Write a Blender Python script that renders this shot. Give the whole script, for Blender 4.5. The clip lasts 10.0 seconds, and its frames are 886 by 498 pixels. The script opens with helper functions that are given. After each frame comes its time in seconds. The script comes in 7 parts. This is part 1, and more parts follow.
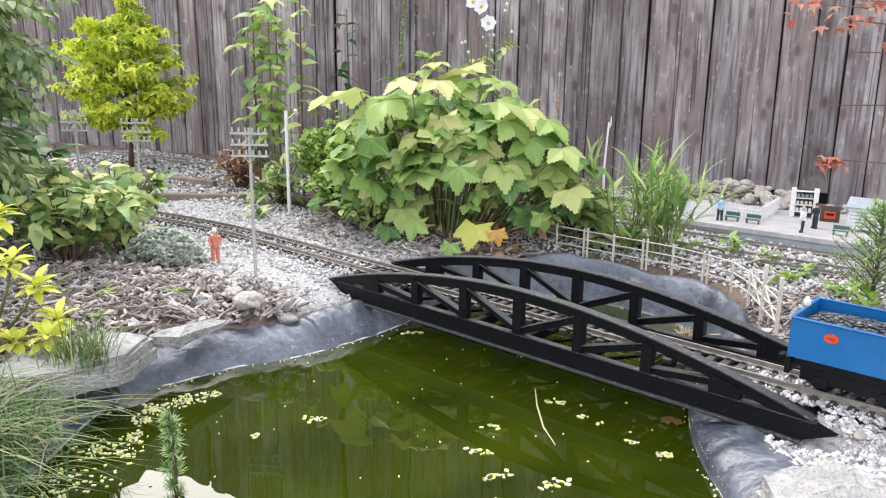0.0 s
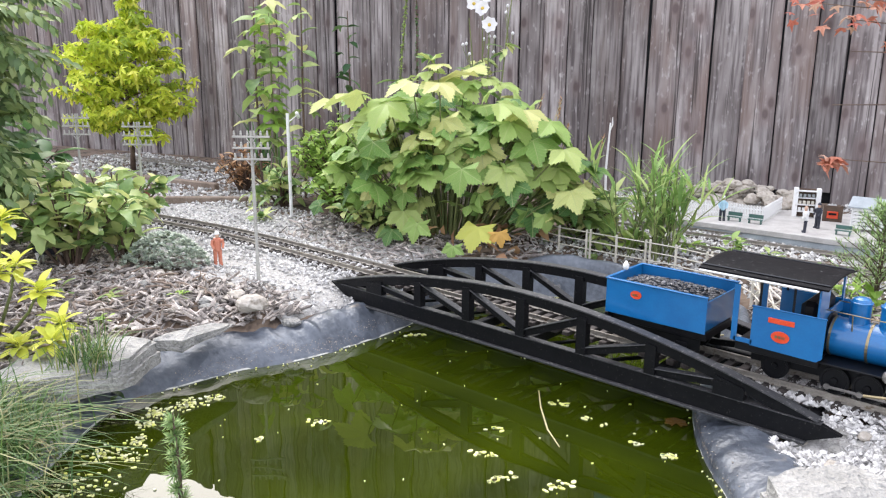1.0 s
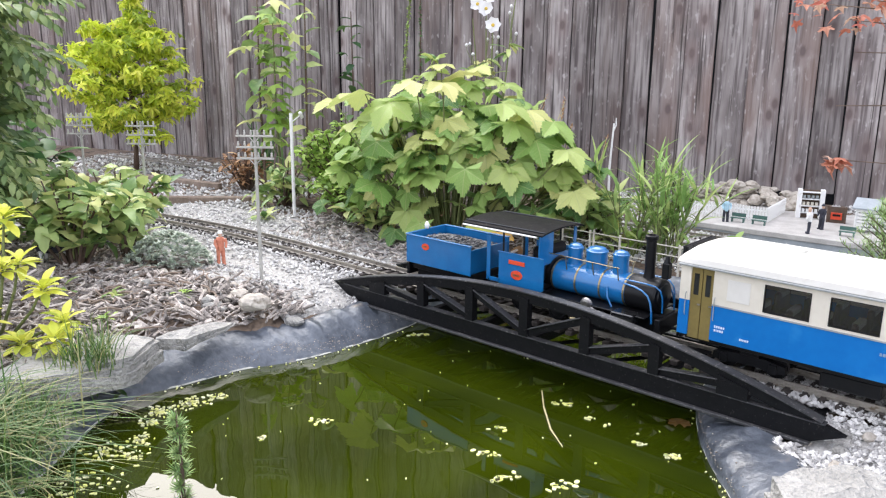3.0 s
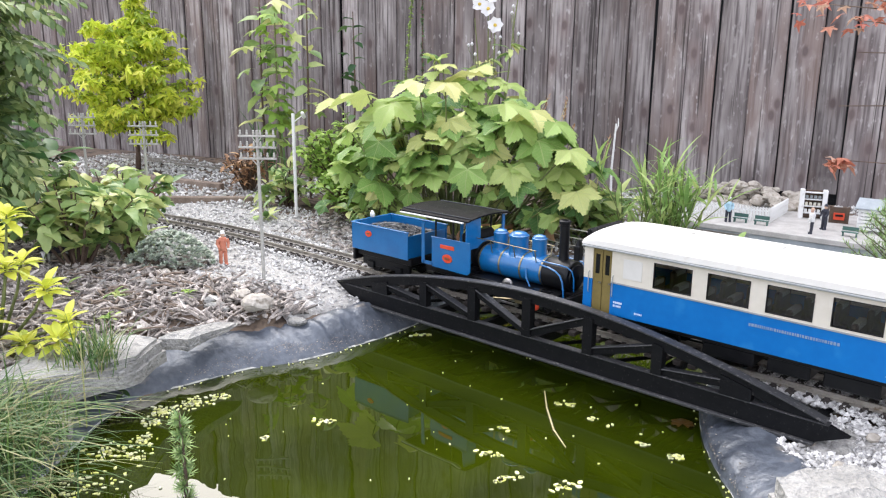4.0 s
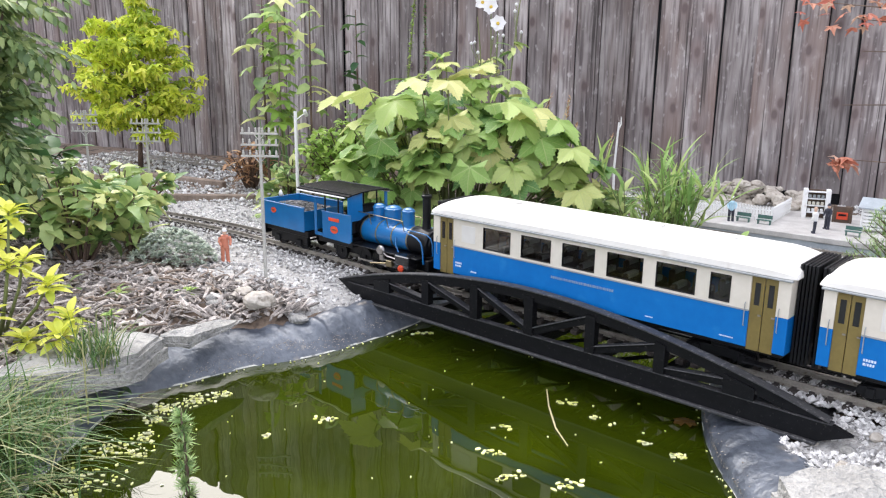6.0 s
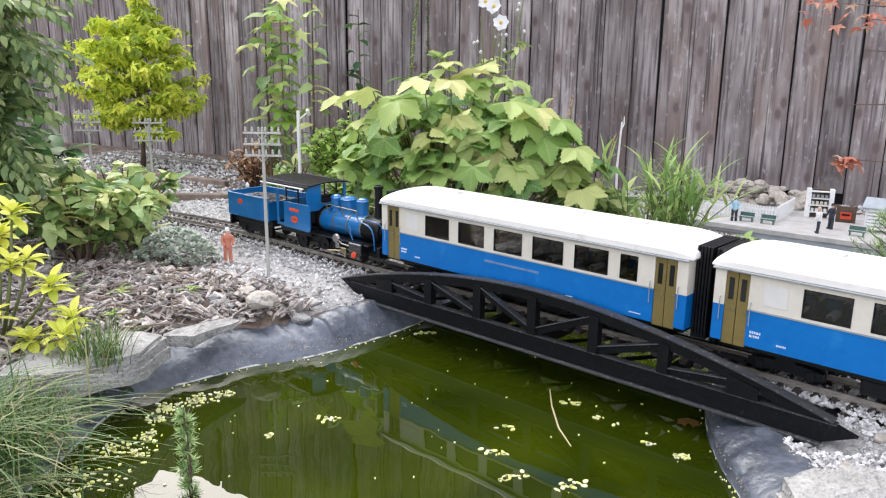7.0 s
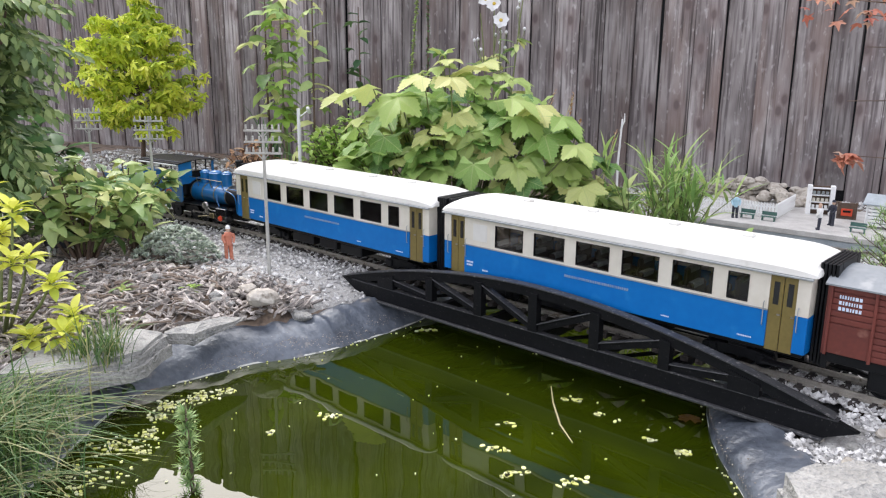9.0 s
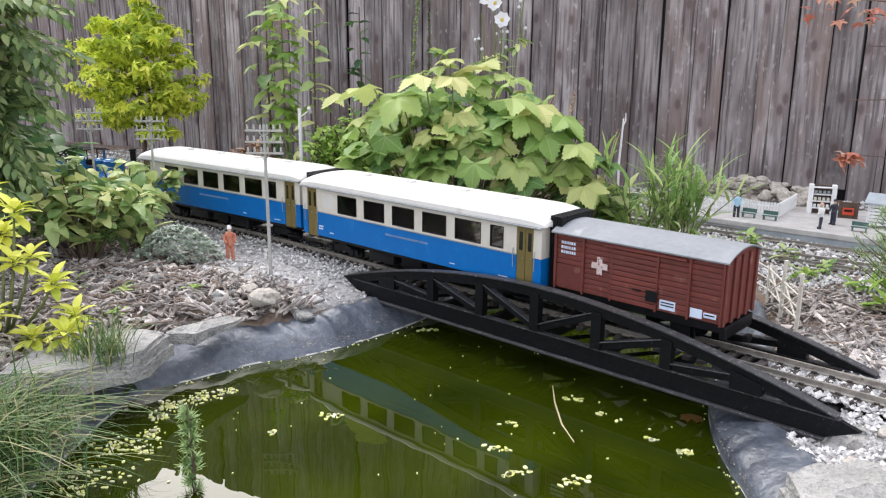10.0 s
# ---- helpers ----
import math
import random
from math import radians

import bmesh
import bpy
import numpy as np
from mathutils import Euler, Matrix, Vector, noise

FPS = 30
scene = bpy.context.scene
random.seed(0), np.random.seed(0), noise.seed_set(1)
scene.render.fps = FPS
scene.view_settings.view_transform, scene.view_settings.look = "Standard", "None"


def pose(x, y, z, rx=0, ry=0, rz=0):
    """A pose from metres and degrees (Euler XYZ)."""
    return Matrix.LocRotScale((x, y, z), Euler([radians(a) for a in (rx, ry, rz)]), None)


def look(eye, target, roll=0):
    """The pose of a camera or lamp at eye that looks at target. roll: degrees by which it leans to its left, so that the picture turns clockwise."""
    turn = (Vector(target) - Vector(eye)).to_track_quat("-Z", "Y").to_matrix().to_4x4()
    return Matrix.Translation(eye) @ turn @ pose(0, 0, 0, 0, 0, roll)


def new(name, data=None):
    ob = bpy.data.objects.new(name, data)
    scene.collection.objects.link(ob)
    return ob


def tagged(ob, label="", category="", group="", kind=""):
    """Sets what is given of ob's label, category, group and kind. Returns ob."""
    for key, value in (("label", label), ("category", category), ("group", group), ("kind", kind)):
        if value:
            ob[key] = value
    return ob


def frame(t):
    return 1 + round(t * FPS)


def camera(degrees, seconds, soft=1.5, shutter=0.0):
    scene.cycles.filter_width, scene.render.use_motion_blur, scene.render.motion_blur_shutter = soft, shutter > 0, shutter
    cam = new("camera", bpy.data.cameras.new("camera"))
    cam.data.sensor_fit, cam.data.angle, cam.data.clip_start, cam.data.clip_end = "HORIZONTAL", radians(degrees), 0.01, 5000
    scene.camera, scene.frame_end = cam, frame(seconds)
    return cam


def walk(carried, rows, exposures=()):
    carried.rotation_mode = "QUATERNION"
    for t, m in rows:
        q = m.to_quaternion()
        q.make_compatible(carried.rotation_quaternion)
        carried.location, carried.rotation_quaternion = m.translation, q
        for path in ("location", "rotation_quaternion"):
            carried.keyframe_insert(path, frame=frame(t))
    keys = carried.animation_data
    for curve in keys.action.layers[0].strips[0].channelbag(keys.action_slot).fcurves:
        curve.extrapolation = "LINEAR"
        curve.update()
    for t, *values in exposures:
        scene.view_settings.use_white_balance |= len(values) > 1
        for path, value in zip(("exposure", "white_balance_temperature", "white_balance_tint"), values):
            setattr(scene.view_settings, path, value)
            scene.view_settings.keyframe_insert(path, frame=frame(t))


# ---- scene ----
# ---------------------------------------------------------------- camera
cam = camera(59.6, 10.0, soft=1.2)
walk(cam, [
    (0, look((0.3917, -0.9526, 0.3769), (-0.2537, -0.2278, 0.1360), 0.679)),
    (0.5, look((0.3923, -0.9514, 0.3781), (-0.2518, -0.2251, 0.1377), 0.477)),
    (1, look((0.3898, -0.9534, 0.3783), (-0.2573, -0.2295, 0.1388), 0.347)),
    (1.5, look((0.3905, -0.9526, 0.3768), (-0.2569, -0.2286, 0.1385), 0.190)),
    (2, look((0.3891, -0.9544, 0.3768), (-0.2578, -0.2299, 0.1387), 0.162)),
    (2.5, look((0.3894, -0.9536, 0.3758), (-0.2590, -0.2305, 0.1379), 0.378)),
    (4, look((0.3864, -0.9549, 0.3750), (-0.2644, -0.2338, 0.1375), 0.471)),
    (4.5, look((0.3879, -0.9537, 0.3738), (-0.2642, -0.2336, 0.1368), 0.423)),
    (5, look((0.3859, -0.9540, 0.3739), (-0.2661, -0.2340, 0.1360), 0.541)),
    (5.5, look((0.3857, -0.9542, 0.3730), (-0.2660, -0.2342, 0.1348), 0.583)),
    (7, look((0.3830, -0.9538, 0.3731), (-0.2713, -0.2366, 0.1336), 0.611)),
    (7.5, look((0.3835, -0.9542, 0.3715), (-0.2713, -0.2372, 0.1323), 0.590)),
    (8, look((0.3835, -0.9539, 0.3712), (-0.2715, -0.2376, 0.1309), 0.570)),
    (8.5, look((0.3842, -0.9534, 0.3714), (-0.2708, -0.2373, 0.1303), 0.408)),
    (9, look((0.3825, -0.9543, 0.3709), (-0.2719, -0.2377, 0.1295), 0.466)),
    (9.5, look((0.3818, -0.9552, 0.3718), (-0.2730, -0.2393, 0.1295), 0.331)),
    (10, look((0.3824, -0.9547, 0.3709), (-0.2730, -0.2392, 0.1292), 0.371)),
], exposures=[(0, 1.19), (5.5, 1.17), (7.5, 1.02), (9, 0.88), (10, 0.86)])

# ---------------------------------------------------------------- world and sun: thin bright cloud, the sun veiled beyond the fence
SUN_ELEV, SUN_ROT = radians(42), radians(298)
world = bpy.data.worlds.new("world")
scene.world = world
world.use_nodes = True
wn = world.node_tree
sky = wn.nodes.new("ShaderNodeTexSky")
sky.sky_type, sky.sun_disc = "NISHITA", False
sky.sun_elevation, sky.sun_rotation = SUN_ELEV, SUN_ROT
sky.air_density, sky.dust_density, sky.ozone_density = 1.0, 3.5, 1.2
soft_sky = wn.nodes.new("ShaderNodeMixRGB")
soft_sky.inputs[0].default_value = 0.5
soft_sky.inputs[2].default_value = (11.5, 11.3, 12.4, 1)
wn.links.new(sky.outputs[0], soft_sky.inputs[1])
wn.links.new(soft_sky.outputs[0], wn.nodes["Background"].inputs[0])
wn.nodes["Background"].inputs[1].default_value = 0.13
sun = new("sun", bpy.data.lights.new("sun", "SUN"))
sun.data.energy, sun.data.angle, sun.data.color = 2.45, radians(72), (1.0, 0.975, 0.975)
sun.matrix_basis = look((0, 0, 0), (-math.sin(SUN_ROT) * math.cos(SUN_ELEV), -math.cos(SUN_ROT) * math.cos(SUN_ELEV), -math.sin(SUN_ELEV)))

R = random.Random(7)


# ---------------------------------------------------------------- mesh building
class M:
    """Vertices and faces of one mesh."""

    def __init__(self):
        self.v, self.f = [], []

    def add(self, vs, fs, m=None):
        o = len(self.v)
        self.v += [tuple(m @ Vector(p)) for p in vs] if m else [tuple(p) for p in vs]
        self.f += [tuple(i + o for i in f) for f in fs]
        return self

    def box(self, x0, x1, y0, y1, z0, z1, m=None, b=0.0):
        if b <= 0:
            vs = [(x, y, z) for x in (x0, x1) for y in (y0, y1) for z in (z0, z1)]
            return self.add(vs, [(0, 1, 3, 2), (4, 6, 7, 5), (0, 4, 5, 1), (2, 3, 7, 6), (0, 2, 6, 4), (1, 5, 7, 3)], m)
        b = min(b, 0.45 * min(x1 - x0, y1 - y0, z1 - z0))
        vs, idx = [], {}
        for i, x in enumerate((x0, x1)):
            for j, y in enumerate((y0, y1)):
                for k, z in enumerate((z0, z1)):
                    dx, dy, dz = (b, -b)[i], (b, -b)[j], (b, -b)[k]
                    for a, p in enumerate(((x, y + dy, z + dz), (x + dx, y, z + dz), (x + dx, y + dy, z))):
                        idx[i, j, k, a] = len(vs)
                        vs.append(p)
        g = lambda i, j, k, a: idx[i, j, k, a]
        fs = []
        for i in (0, 1):
            q = [g(i, 0, 0, 0), g(i, 1, 0, 0), g(i, 1, 1, 0), g(i, 0, 1, 0)]
            fs.append(tuple(q if i else q[::-1]))
            q = [g(0, i, 0, 1), g(0, i, 1, 1), g(1, i, 1, 1), g(1, i, 0, 1)]
            fs.append(tuple(q if i else q[::-1]))
            q = [g(0, 0, i, 2), g(1, 0, i, 2), g(1, 1, i, 2), g(0, 1, i, 2)]
            fs.append(tuple(q if i else q[::-1]))
        for p in (0, 1):
            for q in (0, 1):
                fs.append((g(0, p, q, 1), g(1, p, q, 1), g(1, p, q, 2), g(0, p, q, 2)))
                fs.append((g(p, 0, q, 0), g(p, 1, q, 0), g(p, 1, q, 2), g(p, 0, q, 2)))
                fs.append((g(p, q, 0, 0), g(p, q, 1, 0), g(p, q, 1, 1), g(p, q, 0, 1)))
                for r in (0, 1):
                    fs.append((g(p, q, r, 0), g(p, q, r, 1), g(p, q, r, 2)))
        return self.add(vs, fs, m)

    def tube(self, pts, radii, n=6, cap=True):
        pts = [Vector(p) for p in pts]
        if not isinstance(radii, (list, tuple)):
            radii = [radii] * len(pts)
        o = len(self.v)
        side = None
        for i, p in enumerate(pts):
            d = (pts[min(i + 1, len(pts) - 1)] - pts[max(i - 1, 0)])
            d = d.normalized() if d.length > 1e-9 else Vector((0, 0, 1))
            if side is None:
                side = d.orthogonal().normalized()
            side = side - d * side.dot(d)
            side = side.normalized() if side.length > 1e-6 else d.orthogonal().normalized()
            up = d.cross(side)
            for k in range(n):
                a = 2 * math.pi * k / n
                self.v.append(tuple(p + (side * math.cos(a) + up * math.sin(a)) * radii[i]))
        for i in range(len(pts) - 1):
            for k in range(n):
                a, b = o + i * n + k, o + i * n + (k + 1) % n
                self.f.append((a, b, b + n, a + n))
        if cap:
            self.f.append(tuple(o + k for k in reversed(range(n))))
            e = o + (len(pts) - 1) * n
            self.f.append(tuple(e + k for k in range(n)))
        return self

    def lathe(self, prof, n=16, m=None):
        """A profile of (radius, height) turned about the z axis."""
        vs = [(r * math.cos(2 * math.pi * k / n), r * math.sin(2 * math.pi * k / n), z) for r, z in prof for k in range(n)]
        fs = [(i * n + k, i * n + (k + 1) % n, (i + 1) * n + (k + 1) % n, (i + 1) * n + k) for i in range(len(prof) - 1) for k in range(n)]
        fs.append(tuple(reversed(range(n))))
        fs.append(tuple((len(prof) - 1) * n + k for k in range(n)))
        return self.add(vs, fs, m)

    def prism(self, poly, y0, y1, m=None):
        """A polygon in x and z, from y0 to y1."""
        n = len(poly)
        vs = [(x, y0, z) for x, z in poly] + [(x, y1, z) for x, z in poly]
        fs = [tuple(range(n)), tuple(reversed(range(n, 2 * n)))] + [(i, i + n, (i + 1) % n + n, (i + 1) % n) for i in range(n)]
        return self.add(vs, fs, m)

    def mesh(self, name, material, smooth=False):
        me = bpy.data.meshes.new(name)
        me.from_pydata(self.v, [], self.f)
        me.materials.append(material)
        bm = bmesh.new()
        bm.from_mesh(me)
        bmesh.ops.recalc_face_normals(bm, faces=bm.faces)
        bm.to_mesh(me)
        bm.free()
        if smooth:
            me.polygons.foreach_set("use_smooth", [True] * len(me.polygons))
        me.update()
        return me


def part(name, m, material, parent=None, label="", smooth=False, at=None):
    """Links a mesh as one object under a thing or a part."""
    ob = new(name, m if isinstance(m, bpy.types.Mesh) else m.mesh(name, material, smooth))
    ob.parent = parent
    if at is not None:
        ob.matrix_basis = at
    return tagged(ob, label)


def thing(name, label, category, group="", at=None, kind=""):
    ob = new(name)
    ob.empty_display_size = 0.02
    if at is not None:
        ob.matrix_basis = at
    return tagged(ob, label, category, group, kind)


# ---------------------------------------------------------------- materials
def mat(name, c1, c2, scale=30.0, rough=0.6, bump=0.0, metal=0.0, fine=8.0, spec=0.5, stretch=(1, 1, 1), per="object", vary=0.0, c3=None, spots=0.0, rough2=None, sheen=0.0, trans=0.0, coat=0.0):
    """A two-scale mottled surface: c1 and c2 mixed by broad noise, grain and bump by fine noise, c3 in spots, and value varied piece by piece."""
    m = bpy.data.materials.new(name)
    m.use_nodes = True
    nt = m.node_tree
    N, L = nt.nodes, nt.links
    b = N["Principled BSDF"]
    tc = N.new("ShaderNodeTexCoord")
    mp = N.new("ShaderNodeMapping")
    mp.inputs["Scale"].default_value = stretch
    L.new(tc.outputs["Object"], mp.inputs[0])
    n1 = N.new("ShaderNodeTexNoise")
    n1.inputs["Scale"].default_value, n1.inputs["Detail"].default_value, n1.inputs["Roughness"].default_value = scale, 5, 0.6
    b.inputs["Specular Tint"].default_value = (0.92, 0.97, 1.0, 1)
    n2 = N.new("ShaderNodeTexNoise")
    n2.inputs["Scale"].default_value, n2.inputs["Detail"].default_value = scale * fine, 4
    L.new(mp.outputs[0], n1.inputs[0])
    L.new(mp.outputs[0], n2.inputs[0])
    add = N.new("ShaderNodeMath")
    add.operation = "ADD"
    half = N.new("ShaderNodeMath")
    half.operation, half.inputs[1].default_value = "MULTIPLY", 0.4
    L.new(n2.outputs[0], half.inputs[0])
    L.new(n1.outputs[0], add.inputs[0])
    L.new(half.outputs[0], add.inputs[1])
    ramp = N.new("ShaderNodeMapRange")
    ramp.inputs["From Min"].default_value, ramp.inputs["From Max"].default_value = 0.5, 0.95
    L.new(add.outputs[0], ramp.inputs[0])
    mix = N.new("ShaderNodeMixRGB")
    mix.inputs[1].default_value, mix.inputs[2].default_value = (*c1, 1), (*c2, 1)
    L.new(ramp.outputs[0], mix.inputs[0])
    col = mix.outputs[0]
    if c3:
        n3 = N.new("ShaderNodeTexNoise")
        n3.inputs["Scale"].default_value, n3.inputs["Detail"].default_value = scale * 2.3, 6
        L.new(mp.outputs[0], n3.inputs[0])
        r3 = N.new("ShaderNodeMapRange")
        r3.inputs["From Min"].default_value, r3.inputs["From Max"].default_value = 0.62 - spots * 0.2, 0.72 - spots * 0.2
        L.new(n3.outputs[0], r3.inputs[0])
        mx = N.new("ShaderNodeMixRGB")
        mx.inputs[2].default_value = (*c3, 1)
        L.new(r3.outputs[0], mx.inputs[0])
        L.new(col, mx.inputs[1])
        col = mx.outputs[0]
    if vary:
        hs = N.new("ShaderNodeHueSaturation")
        src = N.new("ShaderNodeObjectInfo").outputs["Random"] if per == "object" else N.new("ShaderNodeNewGeometry").outputs["Random Per Island"]
        rv = N.new("ShaderNodeMapRange")
        rv.inputs["To Min"].default_value, rv.inputs["To Max"].default_value = 1 - vary, 1 + vary
        L.new(src, rv.inputs[0])
        L.new(rv.outputs[0], hs.inputs["Value"])
        L.new(col, hs.inputs["Color"])
        col = hs.outputs[0]
    L.new(col, b.inputs["Base Color"])
    rr = N.new("ShaderNodeMapRange")
    rr.inputs["To Min"].default_value, rr.inputs["To Max"].default_value = rough, rough2 if rough2 is not None else min(1, rough + 0.15)
    L.new(n1.outputs[0], rr.inputs[0])
    L.new(rr.outputs[0], b.inputs["Roughness"])
    b.inputs["Metallic"].default_value = metal
    b.inputs["Specular IOR Level"].default_value = spec
    if coat:
        b.inputs["Coat Weight"].default_value, b.inputs["Coat Roughness"].default_value = coat, 0.08
    if bump:
        bp = N.new("ShaderNodeBump")
        bp.inputs["Strength"].default_value, bp.inputs["Distance"].default_value = 1.0, bump
        L.new(add.outputs[0], bp.inputs["Height"])
        L.new(bp.outputs[0], b.inputs["Normal"])
    if trans:
        tr = N.new("ShaderNodeBsdfTranslucent")
        L.new(col, tr.inputs[0])
        ms = N.new("ShaderNodeMixShader")
        ms.inputs[0].default_value = trans
        L.new(b.outputs[0], ms.inputs[1])
        L.new(tr.outputs[0], ms.inputs[2])
        L.new(ms.outputs[0], N["Material Output"].inputs[0])
    return m


SOIL = mat("soil", (0.10, 0.07, 0.05), (0.24, 0.18, 0.13), 14, 0.9, 0.004, c3=(0.05, 0.035, 0.025), spots=0.4)
LINER = mat("liner", (0.035, 0.042, 0.055), (0.165, 0.185, 0.215), 10, 0.26, 0.0035, c3=(0.26, 0.235, 0.20), spots=0.0, fine=11, spec=0.6)
GRIT_LINE = mat("scum", (0.42, 0.42, 0.38), (0.62, 0.62, 0.57), 60, 0.8, c3=(0.2, 0.2, 0.19), spots=0.3)
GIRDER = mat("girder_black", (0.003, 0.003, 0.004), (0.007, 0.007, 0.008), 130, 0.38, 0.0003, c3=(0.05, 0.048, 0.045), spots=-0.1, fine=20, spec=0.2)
# Lighter flange grey puts the edge highlights into the colour; pale specks on top.
GIRDER_EDGE = mat("girder_edge_highlight", (0.022, 0.022, 0.024), (0.06, 0.06, 0.062), 90, 0.42, 0.0003, c3=(0.17, 0.165, 0.155), spots=0.15, fine=10)
SLEEPER = mat("sleeper", (0.035, 0.028, 0.024), (0.09, 0.075, 0.065), 40, 0.75, 0.0006, vary=0.3)
RAIL = mat("rail", (0.24, 0.22, 0.19), (0.40, 0.37, 0.32), 60, 0.32, 0.0002, metal=0.35, c3=(0.18, 0.14, 0.10), spots=0.15)


def board_material():
    """Weathered sawn softwood: fine upright grain, broad grey and brown drifts, knots, and a tone of its own for each board."""
    m = bpy.data.materials.new("board")
    m.use_nodes = True
    N, L = m.node_tree.nodes, m.node_tree.links
    b = N["Principled BSDF"]
    tc, info = N.new("ShaderNodeTexCoord"), N.new("ShaderNodeObjectInfo")
    off = N.new("ShaderNodeVectorMath")
    off.operation = "ADD"
    L.new(tc.outputs["Object"], off.inputs[0])
    k = N.new("ShaderNodeMath")
    k.operation, k.inputs[1].default_value = "MULTIPLY", 37.0
    L.new(info.outputs["Random"], k.inputs[0])
    L.new(k.outputs[0], off.inputs[1])

    def tex(scale, stretch, detail, kind="ShaderNodeTexNoise"):
        mp, n = N.new("ShaderNodeMapping"), N.new(kind)
        mp.inputs["Scale"].default_value = stretch
        L.new(off.outputs[0], mp.inputs[0])
        L.new(mp.outputs[0], n.inputs[0])
        n.inputs["Scale"].default_value = scale
        n.inputs["Detail"].default_value = detail
        return n.outputs[0]

    def ramp(src, lo, hi, a=0.0, z=1.0):
        r = N.new("ShaderNodeMapRange")
        for name, v in (("From Min", lo), ("From Max", hi), ("To Min", a), ("To Max", z)):
            r.inputs[name].default_value = v
        L.new(src, r.inputs[0])
        return r.outputs[0]

    def blend(fac, a, c):
        x = N.new("ShaderNodeMixRGB")
        L.new(fac, x.inputs[0])
        for i, v in ((1, a), (2, c)):
            if isinstance(v, tuple):
                x.inputs[i].default_value = (*v, 1)
            else:
                L.new(v, x.inputs[i])
        return x.outputs[0]

    grain, drift, stain = tex(46, (2.6, 2.6, 0.13), 8), tex(7, (1.6, 1.6, 0.6), 6), tex(6, (1.5, 1.5, 0.3), 6)
    fleck, bloom = tex(90, (1, 1, 0.4), 6), tex(16, (1, 1, 0.5), 8)
    col = blend(ramp(drift, 0.35, 0.68), (0.135, 0.117, 0.112), (0.30, 0.277, 0.267))
    col = blend(ramp(grain, 0.44, 0.64, 0.0, 0.8), col, (0.07, 0.058, 0.058))
    col = blend(ramp(stain, 0.52, 0.66, 0.0, 0.65), col, (0.145, 0.105, 0.09))
    col = blend(ramp(bloom, 0.56, 0.72, 0.0, 0.35), col, (0.40, 0.38, 0.365))
    col = blend(ramp(fleck, 0.60, 0.72, 0.0, 0.5), col, (0.40, 0.38, 0.37))
    check = tex(34, (3.0, 3.0, 0.05), 3)
    col = blend(ramp(check, 0.615, 0.66, 0.0, 0.8), col, (0.03, 0.025, 0.024))
    sep, flat, vor = N.new("ShaderNodeSeparateXYZ"), N.new("ShaderNodeCombineXYZ"), N.new("ShaderNodeTexVoronoi")
    vor.voronoi_dimensions = "2D"
    squeeze = N.new("ShaderNodeMath")
    squeeze.operation, squeeze.inputs[1].default_value = "MULTIPLY", 0.55
    L.new(off.outputs[0], sep.inputs[0])
    L.new(sep.outputs[2], squeeze.inputs[0])
    L.new(sep.outputs[0], flat.inputs[0])
    L.new(squeeze.outputs[0], flat.inputs[1])
    L.new(flat.outputs[0], vor.inputs["Vector"])
    vor.inputs["Scale"].default_value = 9.0
    knot = vor.outputs["Distance"]
    col = blend(ramp(knot, 0.05, 0.10, 0.85, 0.0), col, (0.035, 0.027, 0.026))
    ring = ramp(knot, 0.10, 0.26, 0.55, 0.0)
    col = blend(ring, col, (0.13, 0.10, 0.095))
    hs = N.new("ShaderNodeHueSaturation")
    L.new(ramp(info.outputs["Random"], 0, 1, 1.0, 1.85), hs.inputs["Value"])
    L.new(col, hs.inputs["Color"])
    L.new(hs.outputs[0], b.inputs["Base Color"])
    b.inputs["Roughness"].default_value, b.inputs["Specular IOR Level"].default_value = 0.85, 0.2
    bp = N.new("ShaderNodeBump")
    bp.inputs["Strength"].default_value, bp.inputs["Distance"].default_value = 1.0, 0.0028
    L.new(grain, bp.inputs["Height"])
    L.new(bp.outputs[0], b.inputs["Normal"])
    return m


BOARD = board_material()


# ---------------------------------------------------------------- the plan
WATER = -0.084
SHORE = [(-0.587, -0.515), (-0.58, -0.433), (-0.567, -0.34), (-0.532, -0.249), (-0.523, -0.167), (-0.519, -0.067), (-0.535, 0.10), (-0.50, 0.235), (-0.39, 0.315),
         (-0.20, 0.322), (-0.075, 0.235), (-0.012, 0.02), (0.056, -0.108), (0.119, -0.186), (0.219, -0.313), (0.305, -0.518), (0.263, -0.763), (0.052, -0.904), (-0.222, -0.888), (-0.379, -0.768), (-0.494, -0.643)]


def shore_distance(x, y):
    """Distance from the pond's edge, negative inside."""
    best, inside = 1e9, False
    n = len(SHORE)
    for i in range(n):
        (ax, ay), (bx, by) = SHORE[i], SHORE[(i + 1) % n]
        dx, dy = bx - ax, by - ay
        t = max(0, min(1, ((x - ax) * dx + (y - ay) * dy) / (dx * dx + dy * dy)))
        best = min(best, math.hypot(x - ax - t * dx, y - ay - t * dy))
        if (ay > y) != (by > y) and x < ax + (y - ay) / (by - ay) * (bx - ax):
            inside = not inside
    return -best if inside else best


def track_y(x):
    """The line bends towards the pond west of the bridge."""
    return -0.249 * max(0.0, -0.948 - x) ** 2


def track_pose(x, z=0.0):
    slope = 0.498 * max(0.0, -0.948 - x)
    return pose(x, track_y(x), z, 0, 0, math.degrees(math.atan(slope)))


def smooth(a, b, x):
    t = max(0.0, min(1.0, (x - a) / (b - a)))
    return t * t * (3 - 2 * t)


